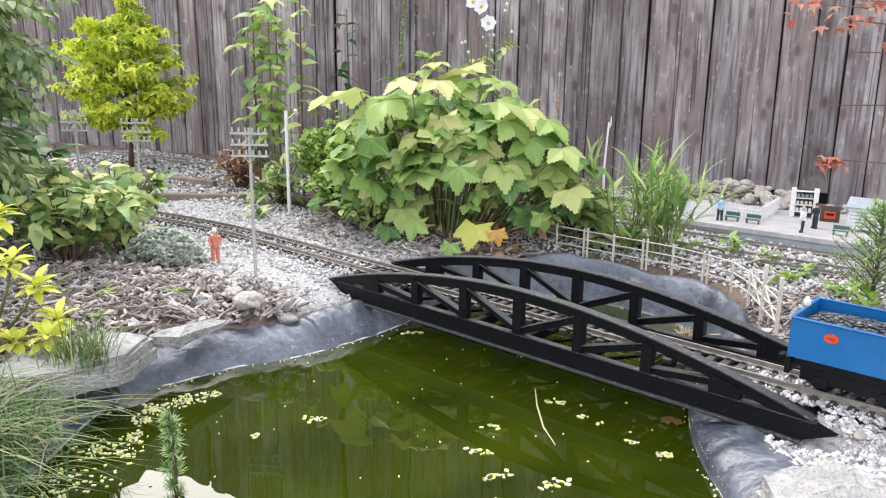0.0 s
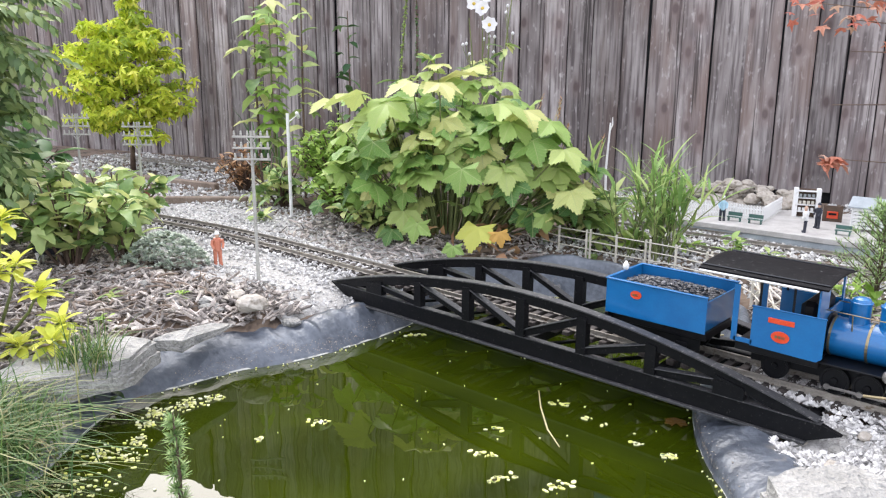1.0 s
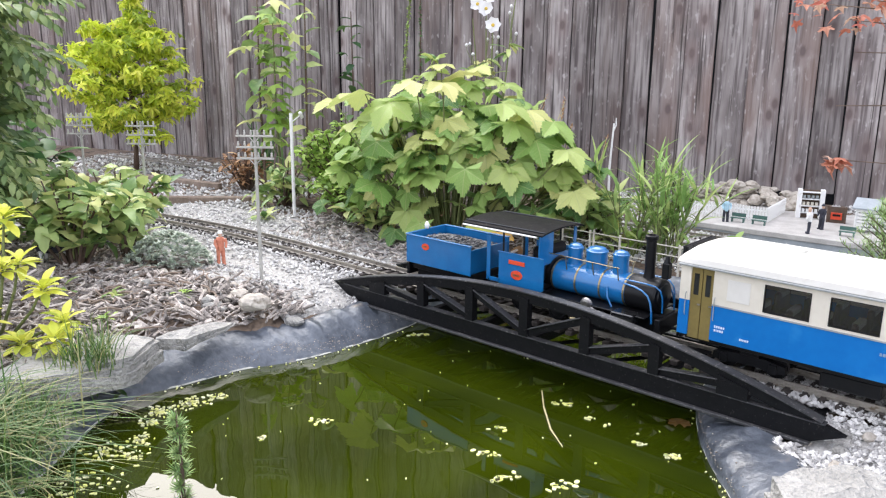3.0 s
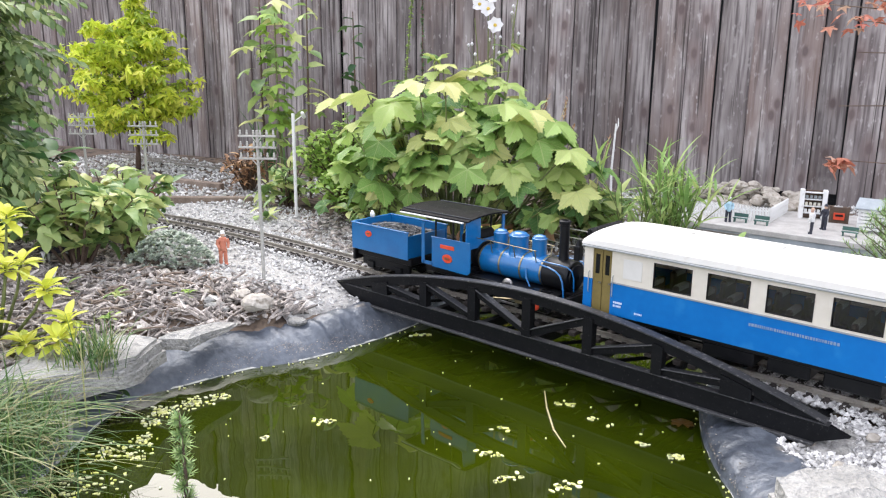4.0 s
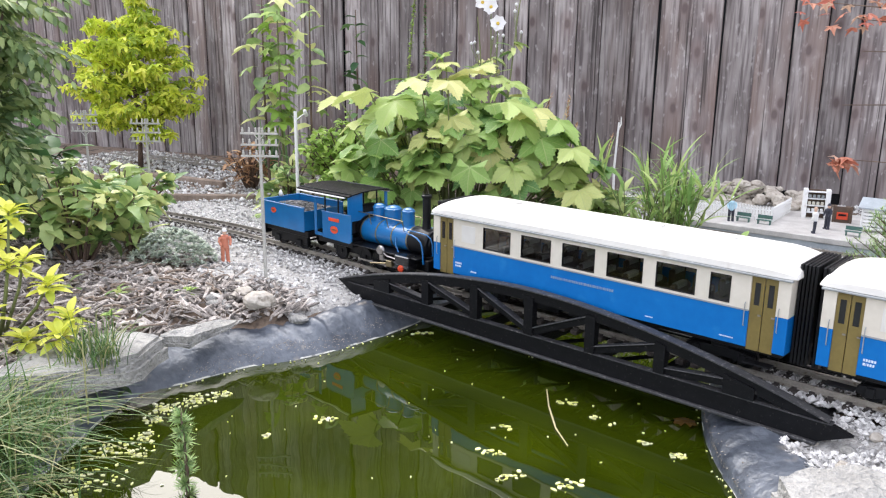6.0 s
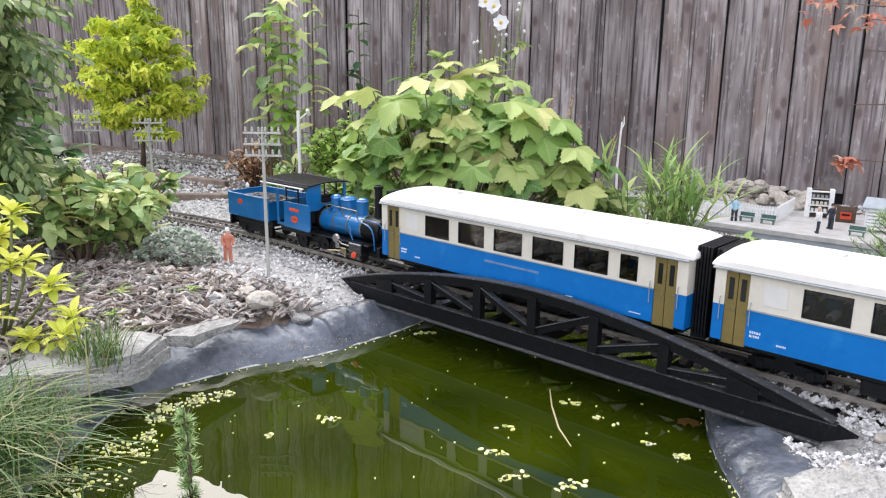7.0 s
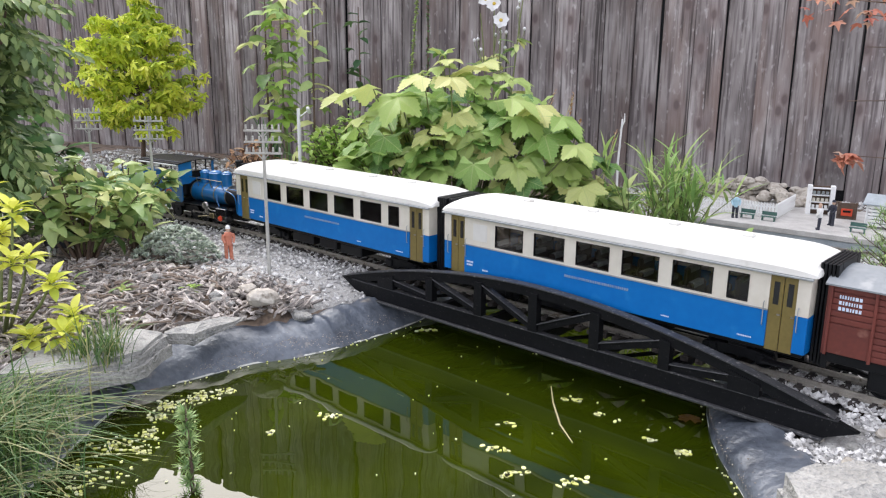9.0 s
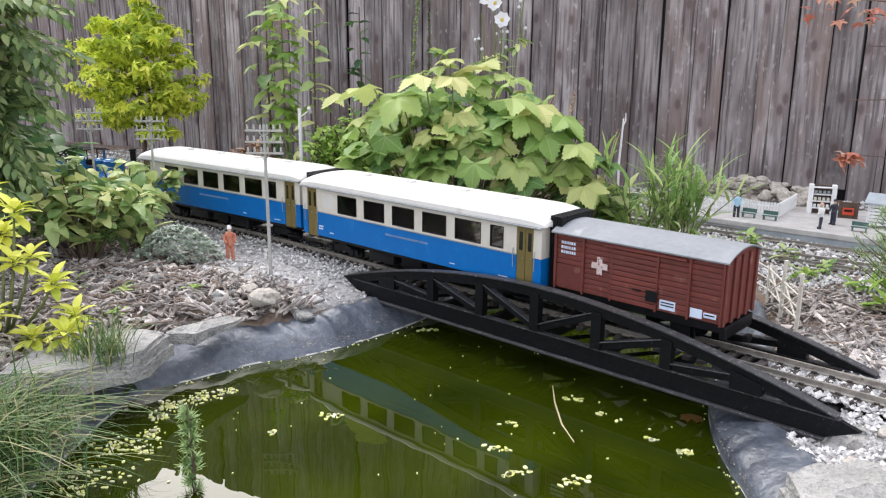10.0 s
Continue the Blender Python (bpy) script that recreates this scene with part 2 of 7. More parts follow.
def ground_z(x, y):
    s = shore_distance(x, y) if -1.1 < x < 0.7 and -1.4 < y < 0.7 else 0.5
    if s < 0:
        return WATER - min(0.25, -s * 1.2)
    z = WATER + 0.036 * smooth(0.022, 0.075, s) + 0.016 * smooth(0.085, 0.17, s)
    low = smooth(-0.02, 0.06, x) * smooth(-0.03, -0.07, y)
    z += 0.02 * smooth(0.1, 0.22, abs(y - track_y(x))) * smooth(0.04, 0.10, s) * (1 - low)
    z += 0.014 * smooth(0.05, 0.16, x) * smooth(0.05, 0.10, s) * smooth(0.24, 0.16, abs(y)) * (1 - low) - 0.006 * low
    z += (0.012 if x < 0 else 0.0) * smooth(0.11, 0.06, abs(y - track_y(x))) * smooth(0.055, 0.085, s)
    z += 0.006 * noise.noise((x * 6, y * 6, 0)) * smooth(0.02, 0.1, s) + 0.0025 * noise.noise((x * 25, y * 25, 3))
    return z


def axis(stops):
    out = []
    for (a, st), (b, _) in zip(stops, stops[1:]):
        k = max(1, round((b - a) / st))
        out += [a + (b - a) * i / k for i in range(k)]
    return out + [stops[-1][0]]


def build_ground():
    xs = axis([(-400, 80), (-40, 8), (-8, 1), (-3.2, 0.08), (-0.9, 0.022), (0.45, 0.06), (1.5, 1), (8, 8), (40, 80), (400, 1)])
    ys = axis([(-400, 80), (-40, 8), (-8, 1), (-2.0, 0.12), (-0.95, 0.022), (0.5, 0.06), (1.6, 1), (8, 8), (40, 80), (400, 1)])
    m = M()
    m.v = [(x, y, ground_z(x, y)) for y in ys for x in xs]
    w = len(xs)
    m.f = [(j * w + i, j * w + i + 1, (j + 1) * w + i + 1, (j + 1) * w + i) for j in range(len(ys) - 1) for i in range(w - 1)]
    tagged(part("ground", m, SOIL, smooth=True), "brown garden soil round the pond", "ground", kind="structure")


def liner_point(a, s):
    """A point s metres outside the shore, a along its length (0 to 1)."""
    n = len(SHORE)
    i = int(a * n) % n
    t = a * n - int(a * n)
    p0, p1, p2, p3 = (Vector(SHORE[(i + k) % n]) for k in (-1, 0, 1, 2))
    p = 0.5 * ((2 * p1) + (p2 - p0) * t + (2 * p0 - 5 * p1 + 4 * p2 - p3) * t * t + (3 * p1 - p0 - 3 * p2 + p3) * t ** 3)
    d = 0.5 * ((p2 - p0) + 2 * (2 * p0 - 5 * p1 + 4 * p2 - p3) * t + 3 * (3 * p1 - p0 - 3 * p2 + p3) * t * t)
    d.normalize()
    return p.x - d.y * s, p.y + d.x * s


LINER_PROFILE = [(-0.06, -0.05), (-0.02, -0.02), (0.0, 0.001), (0.008, 0.013), (0.018, 0.027), (0.031, 0.041), (0.044, 0.052), (0.056, 0.058), (0.066, 0.059), (0.076, 0.055), (0.088, 0.040)]


def liner_vertex(a, s):
    """Where the sheet lies, a along the shore and s out from it: steeper on the east bank, wider and higher at the back."""
    i = a * 420
    h = float(np.interp(s, [p[0] for p in LINER_PROFILE], [p[1] for p in LINER_PROFILE]))
    bx, by = liner_point(a, 0)
    h *= 1 - 0.30 * smooth(0.12, 0.02, by) if h > 0 else 1.0
    back = smooth(0.06, 0.16, by) * smooth(0.02, -0.1, -bx - 0.52) if bx > -0.52 else 0.0
    if s > 0:
        h += 0.014 * back * smooth(0.012, 0.07, s)
        s *= 1 - 0.42 * back
        if bx > 0:
            s -= 0.016 * smooth(0.0, 0.02, s) * smooth(0.07, 0.03, s)
    x, y = liner_point(a, s)
    w = 0.010 * noise.noise((i * 0.07, s * 12, 0)) + 0.006 * noise.noise((i * 0.22 + s * 25, s * 22, 5)) - 0.016 * max(0, 0.22 - abs(noise.noise((i * 0.10 + s * 22, s * 9, 9))))
    return x, y, WATER + h + w * smooth(-0.02, 0.04, s)


def build_liner():
    """The rubber sheet that hangs over the bank, wrinkled, from under the water to the top of the bank."""
    na, k = 420, len(LINER_PROFILE)
    m = M()
    m.v = [liner_vertex(i / na, s) for i in range(na) for s, h in LINER_PROFILE]
    m.f = [(i * k + j, ((i + 1) % na) * k + j, ((i + 1) % na) * k + j + 1, i * k + j + 1) for i in range(na) for j in range(k - 1)]
    tagged(part("pond_liner", m, LINER, smooth=True), "wrinkled grey-blue rubber pond liner with pale dried silt", "pond liner", kind="structure")


def build_scum():
    """The pale rim of dried scum where the sheet meets the water."""
    m, n = M(), 400
    r = random.Random(8)
    for i in range(n):
        w = 0.0011 + 0.0009 * noise.noise((i * 0.13, 0, 2))
        c = 0.0015 * noise.noise((i * 0.07, 3, 0))
        for s, z in ((-w + c, 0.0006), (w + c, 0.0022)):
            x, y = liner_point(i / n, s + 0.001)
            m.v.append((x, y, WATER + z))
    m.f = [(2 * i, 2 * ((i + 1) % n), 2 * ((i + 1) % n) + 1, 2 * i + 1) for i in range(n)]
    tagged(part("waterline_scum", m, GRIT_LINE), "pale dried scum line at the water's edge", "scum", kind="structure")


def water_material():
    m = bpy.data.materials.new("pond_water")
    m.use_nodes = True
    N, L = m.node_tree.nodes, m.node_tree.links
    b = N["Principled BSDF"]
    tc = N.new("ShaderNodeTexCoord")
    n1 = N.new("ShaderNodeTexNoise")
    n1.inputs["Scale"].default_value, n1.inputs["Detail"].default_value, n1.inputs["Distortion"].default_value = 7, 7, 0.8
    L.new(tc.outputs["Object"], n1.inputs[0])
    mix = N.new("ShaderNodeMixRGB")
    mix.inputs[1].default_value, mix.inputs[2].default_value = (0.005, 0.009, 0.0006, 1), (0.037, 0.052, 0.0015, 1)
    L.new(n1.outputs[0], mix.inputs[0])
    L.new(mix.outputs[0], b.inputs["Base Color"])
    b.inputs["Roughness"].default_value, b.inputs["IOR"].default_value = 0.0, 1.41
    n2 = N.new("ShaderNodeTexNoise")
    n2.inputs["Scale"].default_value = 10
    L.new(tc.outputs["Object"], n2.inputs[0])
    bp = N.new("ShaderNodeBump")
    bp.inputs["Strength"].default_value, bp.inputs["Distance"].default_value = 0.12, 0.004
    L.new(n2.outputs[0], bp.inputs["Height"])
    L.new(bp.outputs[0], b.inputs["Normal"])
    return m


def build_water():
    m = M()
    n = 120
    pts = [liner_point(i / n, 0.035) for i in range(n)]
    m.v = [(x, y, WATER) for x, y in pts] + [(-0.2, -0.35, WATER)]
    m.f = [(i, (i + 1) % n, n) for i in range(n)]
    tagged(part("pond_water", m, water_material(), smooth=True), "still murky olive-green pond water", "water", kind="structure")


# ---------------------------------------------------------------- board fence
FENCE_P = Vector((-0.2, 1.3667, 0))
FENCE_TURN = math.degrees(math.atan2(0.2796, 0.9601))


EDGES = [-1.208, -1.138, -1.042, -0.964, -0.885, -0.805, -0.728, -0.637, -0.556, -0.465, -0.379, -0.285, -0.192, -0.107, -0.029]


def build_fence():
    root = thing("board_fence", "weathered grey feather-edge timber board fence", "fence", at=pose(FENCE_P.x, FENCE_P.y, 0, 0, 0, FENCE_TURN), kind="structure")
    r = random.Random(3)
    x = -5.6
    while x < 2.6:
        w = min((e for e in EDGES if e > x + 0.02), default=x + 0.079 + r.uniform(-0.009, 0.011)) - x if -1.37 < x < -0.03 else 0.079 + r.uniform(-0.009, 0.011)
        m = M()
        n = 14
        bow = r.uniform(-0.003, 0.003)
        top = 1.36 + r.uniform(-0.006, 0.006)
        lo = -0.04 if (x < -0.41 or x > -0.05) else 0.02 + r.uniform(-0.004, 0.004)
        for k in range(n + 1):
            z = lo + (top - lo) * k / n
            q = bow * math.sin(k / n * 3.14) + 0.0016 * noise.noise((z * 6, x * 9, 1))
            p = 0.0016 * noise.noise((z * 6, x * 9, 7))
            m.v += [(0.0015 + p, 0.006, z), (0.0015 + p, -0.001, z), (0.004 + p, -0.0025, z), (w * 0.5 + q, -0.0045 + p * 0.6, z), (w - 0.004 + q, -0.0065, z), (w - 0.002 + q, -0.005, z), (w - 0.002 + q, 0.006, z)]
        for k in range(n):
            for j in range(7):
                a, b = k * 7 + j, k * 7 + (j + 1) % 7
                m.f.append((a, b, b + 7, a + 7))
        m.f += [tuple(reversed(range(7))), tuple(n * 7 + j for j in range(7))]
        part("board", m, BOARD, root, at=pose(x, r.uniform(-0.004, 0.003), 0, 0, r.uniform(-0.35, 0.35), 0))
        x += w
    m = M()
    m.box(-5.6, 2.7, 0.012, 0.05, 1.0, 1.07)
    m.box(-5.6, 2.7, 0.012, 0.05, 0.2, 0.27)
    # Black sheet added behind the boards to make the shade in their gaps.
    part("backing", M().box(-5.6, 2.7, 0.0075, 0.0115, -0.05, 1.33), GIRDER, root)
    part("rail", m, BOARD, root)


# ---------------------------------------------------------------- bridge and line
B0, B1 = -0.662, 0.200          # ends of the bridge
BY = 0.0785                     # half distance between the girders
CHORD_TOP, CHORD_LOW = -0.0165, -0.0405


def arch(x):
    """The top edge of the bow."""
    u = (x + 0.238) / 0.413
    return -0.014 + 0.0645 * (1 - min(1.0, abs(u)) ** 1.9)


def build_girder(root, y):
    t = 0.0035
    bottom = M().prism([(B0, CHORD_TOP + 0.001), (B0 + 0.05, CHORD_LOW), (B1 - 0.036, CHORD_LOW), (B1, CHORD_TOP - 0.007), (B1 - 0.022, CHORD_TOP), (B0 + 0.03, CHORD_TOP)], y - t, y + t)
    part("bottom_chord", bottom, GIRDER, root)
    part("bottom_flange", M().box(B0 + 0.05, B1 - 0.036, y - 0.009, y + 0.009, CHORD_LOW - 0.0038, CHORD_LOW - 0.0002, b=0.0006), GIRDER_EDGE, root, "scuffed grey bottom flange with its highlight in the colour")
    part("chord_edge", M().box(B0 + 0.03, B1 - 0.022, y - 0.0055, y + 0.0055, CHORD_TOP + 0.0002, CHORD_TOP + 0.0016), GIRDER_EDGE, root)
    n = 48
    x0, x1 = -0.651, 0.175
    xs = [x0 + (x1 - x0) * i / n for i in range(n + 1)]
    poly = [(x, arch(x)) for x in xs] + [(x, max(arch(x) - 0.0145, CHORD_TOP + 0.0018)) for x in reversed(xs[1:-1])]
    part("top_chord", M().prism(poly, y - t, y + t), GIRDER, root)
    m = M()
    for i in range(n + 1):
        x, z = xs[i], arch(xs[i])
        m.v += [(x, y - 0.0075, z + 0.0004), (x, y + 0.0075, z + 0.0004), (x, y + 0.0075, z + 0.0022), (x, y - 0.0075, z + 0.0022)]
    for i in range(n):
        for j in range(4):
            a, b = i * 4 + j, i * 4 + (j + 1) % 4
            m.f.append((a, b, b + 4, a + 4))
    m.f += [(3, 2, 1, 0), tuple(n * 4 + j for j in range(4))]
    part("top_flange", m, GIRDER_EDGE, root, "scuffed grey top flange with its highlight in the colour")
    px = [-0.546, -0.443, -0.340, -0.237, -0.134, -0.031, 0.072]
    for k, x in enumerate(px):
        h = 0.0075 if 0 < k < 6 else 0.019
        top = [(x - h, arch(x - h) - 0.008), (x, arch(x) - 0.008), (x + h, arch(x + h) - 0.008)]
        part("post", M().prism([(x + h, CHORD_TOP + 0.0017), (x - h, CHORD_TOP + 0.0017)] + top, y - 0.006, y + 0.006), GIRDER, root)
    for k, (a, b) in enumerate(zip(px, px[1:])):
        hi, lo = (a, b) if k < 3 else (b, a)
        p, q = Vector((hi, y, arch(hi) - 0.014)), Vector((lo, y, CHORD_TOP + 0.004))
        d = q - p
        ang = math.degrees(math.atan2(-d.z, d.x))
        brace = part("brace", M().box(0, d.length, -0.0022, 0.0022, -0.0048, 0.0048, b=0.0006), GIRDER, root, at=pose(p.x, y, p.z, 0, ang, 0))
        part("brace_flange", M().box(0.004, d.length - 0.004, -0.006, 0.006, 0.005, 0.0064, b=0.0004), GIRDER_EDGE, brace, "scuffed grey brace flange with its highlight in the colour", at=pose(0, 0, 0) if d.x > 0 else pose(0, 0, -0.0114))


def build_bridge():
    root = thing("girder_bridge", "black model bowstring truss railway bridge over the pond", "model bridge")
    for y in (-BY, BY):
        build_girder(root, y)
    for k in range(9):
        x = B0 + 0.04 + (B1 - B0 - 0.08) * k / 8
        part("cross_beam", M().box(x - 0.006, x + 0.006, -BY + 0.004, BY - 0.004, -0.034, -0.018, b=0.001), GIRDER, root)
    for k in range(1, 7):
        x0 = B0 + 0.04 + (B1 - B0 - 0.08) * k / 8
        part("wind_brace", M().tube([(x0, -BY + 0.005, -0.031), (x0 + 0.097, BY - 0.005, -0.031)], 0.003, 4), GIRDER, root)


def rail_mesh(xs, fy, off):
    """A flat-bottomed rail along the line."""
    sec = [(-0.0035, -0.0083), (0.0035, -0.0083), (0.0035, -0.0073), (0.0008, -0.006), (0.0008, -0.003), (0.0016, -0.0022), (0.0016, 0.0), (-0.0016, 0.0), (-0.0016, -0.0022), (-0.0008, -0.003), (-0.0008, -0.006), (-0.0035, -0.0073)]
    m, k = M(), 12
    for x in xs:
        m.v += [(x, fy(x) + off + a, b) for a, b in sec]
    for i in range(len(xs) - 1):
        for j in range(k):
            a, b = i * k + j, i * k + (j + 1) % k
            m.f.append((a, b, b + k, a + k))
    m.f += [tuple(range(k)), tuple((len(xs) - 1) * k + j for j in range(k))]
    return m


def build_line():
    root = thing("railway_track", "narrow model railway track with brass rails on dark sleepers", "model track")
    xs = [2.3 - i * 0.05 for i in range(89)]
    for s in (-1, 1):
        part("rail", rail_mesh(xs, track_y, 0.0236 * s), RAIL, root)
    sl = M()
    sl.box(-0.0055, 0.0055, -0.037, 0.037, -0.0155, -0.0085, b=0.001)
    for s in (-1, 1):
        for e in (-1, 1):
            sl.box(-0.003, 0.003, s * 0.0236 + e * 0.0052 - 0.0014, s * 0.0236 + e * 0.0052 + 0.0014, -0.0086, -0.006)
    me = sl.mesh("sleeper", SLEEPER)
    x = 2.25
    while x > -2.05:
        part("sleeper", me, SLEEPER, root, at=track_pose(x))
        x -= 0.0205
    return root

# ---------------------------------------------------------------- train materials
BLUE = mat("loco_blue", (0.004, 0.11, 0.31), (0.006, 0.15, 0.39), 30, 0.24, 0.0, fine=12, coat=0.6)
COACH_BLUE = mat("coach_blue", (0.001, 0.125, 0.41), (0.002, 0.15, 0.46), 14, 0.34, 0.0, c3=(0.01, 0.17, 0.47), spots=0.05, spec=0.3)
CREAM = mat("coach_cream", (0.60, 0.565, 0.48), (0.68, 0.645, 0.56), 16, 0.38, 0.0)
ROOF_WHITE = mat("roof_white", (0.60, 0.59, 0.545), (0.67, 0.66, 0.62), 12, 0.45, 0.0, c3=(0.52, 0.50, 0.45), spots=0.05)
TRIM_GREY = mat("trim_grey", (0.24, 0.26, 0.26), (0.34, 0.36, 0.36), 30, 0.4)
DOOR_OLIVE = mat("door_olive", (0.15, 0.115, 0.032), (0.20, 0.15, 0.043), 30, 0.4)
BLACK = mat("train_black", (0.004, 0.004, 0.005), (0.009, 0.009, 0.010), 40, 0.32, 0.0, spec=0.25)
ROOF_BLACK = mat("roof_black", (0.004, 0.004, 0.005), (0.010, 0.010, 0.011), 90, 0.42, 0.0004, spec=0.06, c3=(0.16, 0.16, 0.16), spots=-0.12)
BLACK_GLOSS = mat("gloss_black", (0.008, 0.008, 0.009), (0.014, 0.014, 0.015), 40, 0.12, 0.0, coat=0.5)
STEEL = mat("steel", (0.26, 0.25, 0.24), (0.42, 0.40, 0.38), 60, 0.28, 0.0, metal=0.9)
BRASS = mat("brass", (0.24, 0.20, 0.12), (0.36, 0.30, 0.18), 60, 0.3, 0.0, metal=0.9)
RED = mat("plate_red", (0.60, 0.05, 0.015), (0.72, 0.09, 0.03), 60, 0.4)
COAL = mat("coal", (0.015, 0.015, 0.017), (0.11, 0.11, 0.12), 90, 0.3, 0.0006, per="island", vary=0.6)
WOOD_IN = mat("seat_brown", (0.035, 0.022, 0.015), (0.06, 0.038, 0.025), 40, 0.5)
WAGON_RED = mat("wagon_red", (0.115, 0.026, 0.018), (0.165, 0.036, 0.024), 25, 0.5, 0.0, c3=(0.22, 0.09, 0.065), spots=0.0, vary=0.1)
WAGON_ROOF = mat("wagon_roof", (0.19, 0.205, 0.215), (0.26, 0.275, 0.285), 14, 0.6, 0.0, c3=(0.31, 0.32, 0.32), spots=0.05, spec=0.3)
WHITE = mat("white_paint", (0.74, 0.74, 0.72), (0.82, 0.82, 0.80), 40, 0.5, 0.0, c3=(0.6, 0.59, 0.55), spots=0.1)
WORN_WHITE = mat("worn_white", (0.50, 0.38, 0.35), (0.68, 0.62, 0.58), 120, 0.6, c3=(0.26, 0.07, 0.05), spots=0.3)
PRINT = mat("pale_print", (0.55, 0.66, 0.80), (0.68, 0.76, 0.86), 80, 0.5)
GOLD_PRINT = mat("gold_print", (0.16, 0.26, 0.42), (0.22, 0.30, 0.40), 80, 0.5)


def glass_material():
    m = bpy.data.materials.new("pane_glass")
    m.use_nodes = True
    N, L = m.node_tree.nodes, m.node_tree.links
    tr = N.new("ShaderNodeBsdfTransparent")
    tr.inputs[0].default_value = (0.85, 0.84, 0.82, 1)
    gl = N.new("ShaderNodeBsdfGlossy")
    gl.inputs["Roughness"].default_value = 0.03
    fr = N.new("ShaderNodeFresnel")
    fr.inputs[0].default_value = 1.5
    ms = N.new("ShaderNodeMixShader")
    L.new(fr.outputs[0], ms.inputs[0])
    L.new(tr.outputs[0], ms.inputs[1])
    L.new(gl.outputs[0], ms.inputs[2])
    L.new(ms.outputs[0], N["Material Output"].inputs[0])
    return m


GLASS = glass_material()


# ---------------------------------------------------------------- running gear
def wheelset_mesh(r):
    m = M()
    turn = pose(0, 0, 0, 90, 0, 0)
    for s in (-1, 1):
        c = Matrix.Translation((0, s * 0.0222, 0)) @ turn
        m.lathe([(r * 0.2, -0.002), (r * 0.86, -0.002), (r, -0.0032), (r, 0.003), (r * 0.84, 0.003), (r * 0.8, 0.0018), (r * 0.25, 0.0018), (r * 0.2, 0.004)], 18, c)
        for k in range(6):
            a = math.pi / 3 * k
            m.box(-0.0012, 0.0012, -0.0005, 0.0032, r * 0.2, r * 0.85, Matrix.Translation((0, s * 0.0222 , 0)) @ pose(0, 0, 0, 0, math.degrees(a), 0))
    m.tube([(0, -0.024, 0), (0, 0.024, 0)], 0.0022, 8)
    return m.mesh("wheelset", BLACK)


SPINNERS = []       # (wheelset, local x, wheel radius, vehicle)


def add_wheelset(parent, vehicle, x, r, mesh):
    ob = part("wheelset", mesh, BLACK, parent, at=pose(x, 0, r))
    SPINNERS.append((ob, x, r, vehicle))
    return ob


def coupler(root, x, s):
    m = M()
    m.tube([(x, 0, 0.022), (x + s * 0.016, 0, 0.022)], 0.0022, 6)
    m.box(min(x + s * 0.012, x + s * 0.02), max(x + s * 0.012, x + s * 0.02), -0.007, 0.007, 0.018, 0.027, b=0.001)
    part("coupler", m, BLACK, root)


def bogie(root, vehicle, cx, me):
    m = M()
    for s in (-1, 1):
        m.prism([(cx - 0.045, 0.012), (cx - 0.03, 0.009), (cx - 0.012, 0.012), (cx + 0.012, 0.012), (cx + 0.03, 0.009), (cx + 0.045, 0.012), (cx + 0.044, 0.02), (cx + 0.02, 0.024), (cx - 0.02, 0.024), (cx - 0.044, 0.02)], s * 0.034 - 0.003, s * 0.034 + 0.003)
        for e in (-1, 1):
            m.box(cx + e * 0.03 - 0.005, cx + e * 0.03 + 0.005, s * 0.037 - 0.003, s * 0.037 + 0.003, 0.009, 0.021, b=0.001)
    m.box(cx - 0.012, cx + 0.012, -0.036, 0.036, 0.018, 0.031, b=0.001)
    part("bogie_frame", m, BLACK, root)
    for e in (-1, 1):
        add_wheelset(root, vehicle, cx + e * 0.03, 0.0145, me)


def bars(m, x, z, w, h, y, rows=1, r=random):
    """Rows of short bars that stand for small print."""
    for k in range(rows):
        u = x
        while u < x + w:
            d = r.uniform(0.25, 0.8) * h
            m.box(u, u + d, y - 0.0005, y, z - k * h * 1.7, z - k * h * 1.7 + h)
            u += d + h * 0.3


# ---------------------------------------------------------------- coaches
CL, CW = 0.558, 0.06
C_WIN = [(0.1035 + 0.0718 * k, 0.1555 + 0.0722 * k) for k in range(5)] + [(0.4625, 0.4885)]
C_DOOR = [(0.0135, 0.0425), (0.5125, 0.5435)]
Z_SILL, Z_WAIST, Z_WB, Z_WT, Z_EAVE = 0.0405, 0.0858, 0.0905, 0.1243, 0.1345


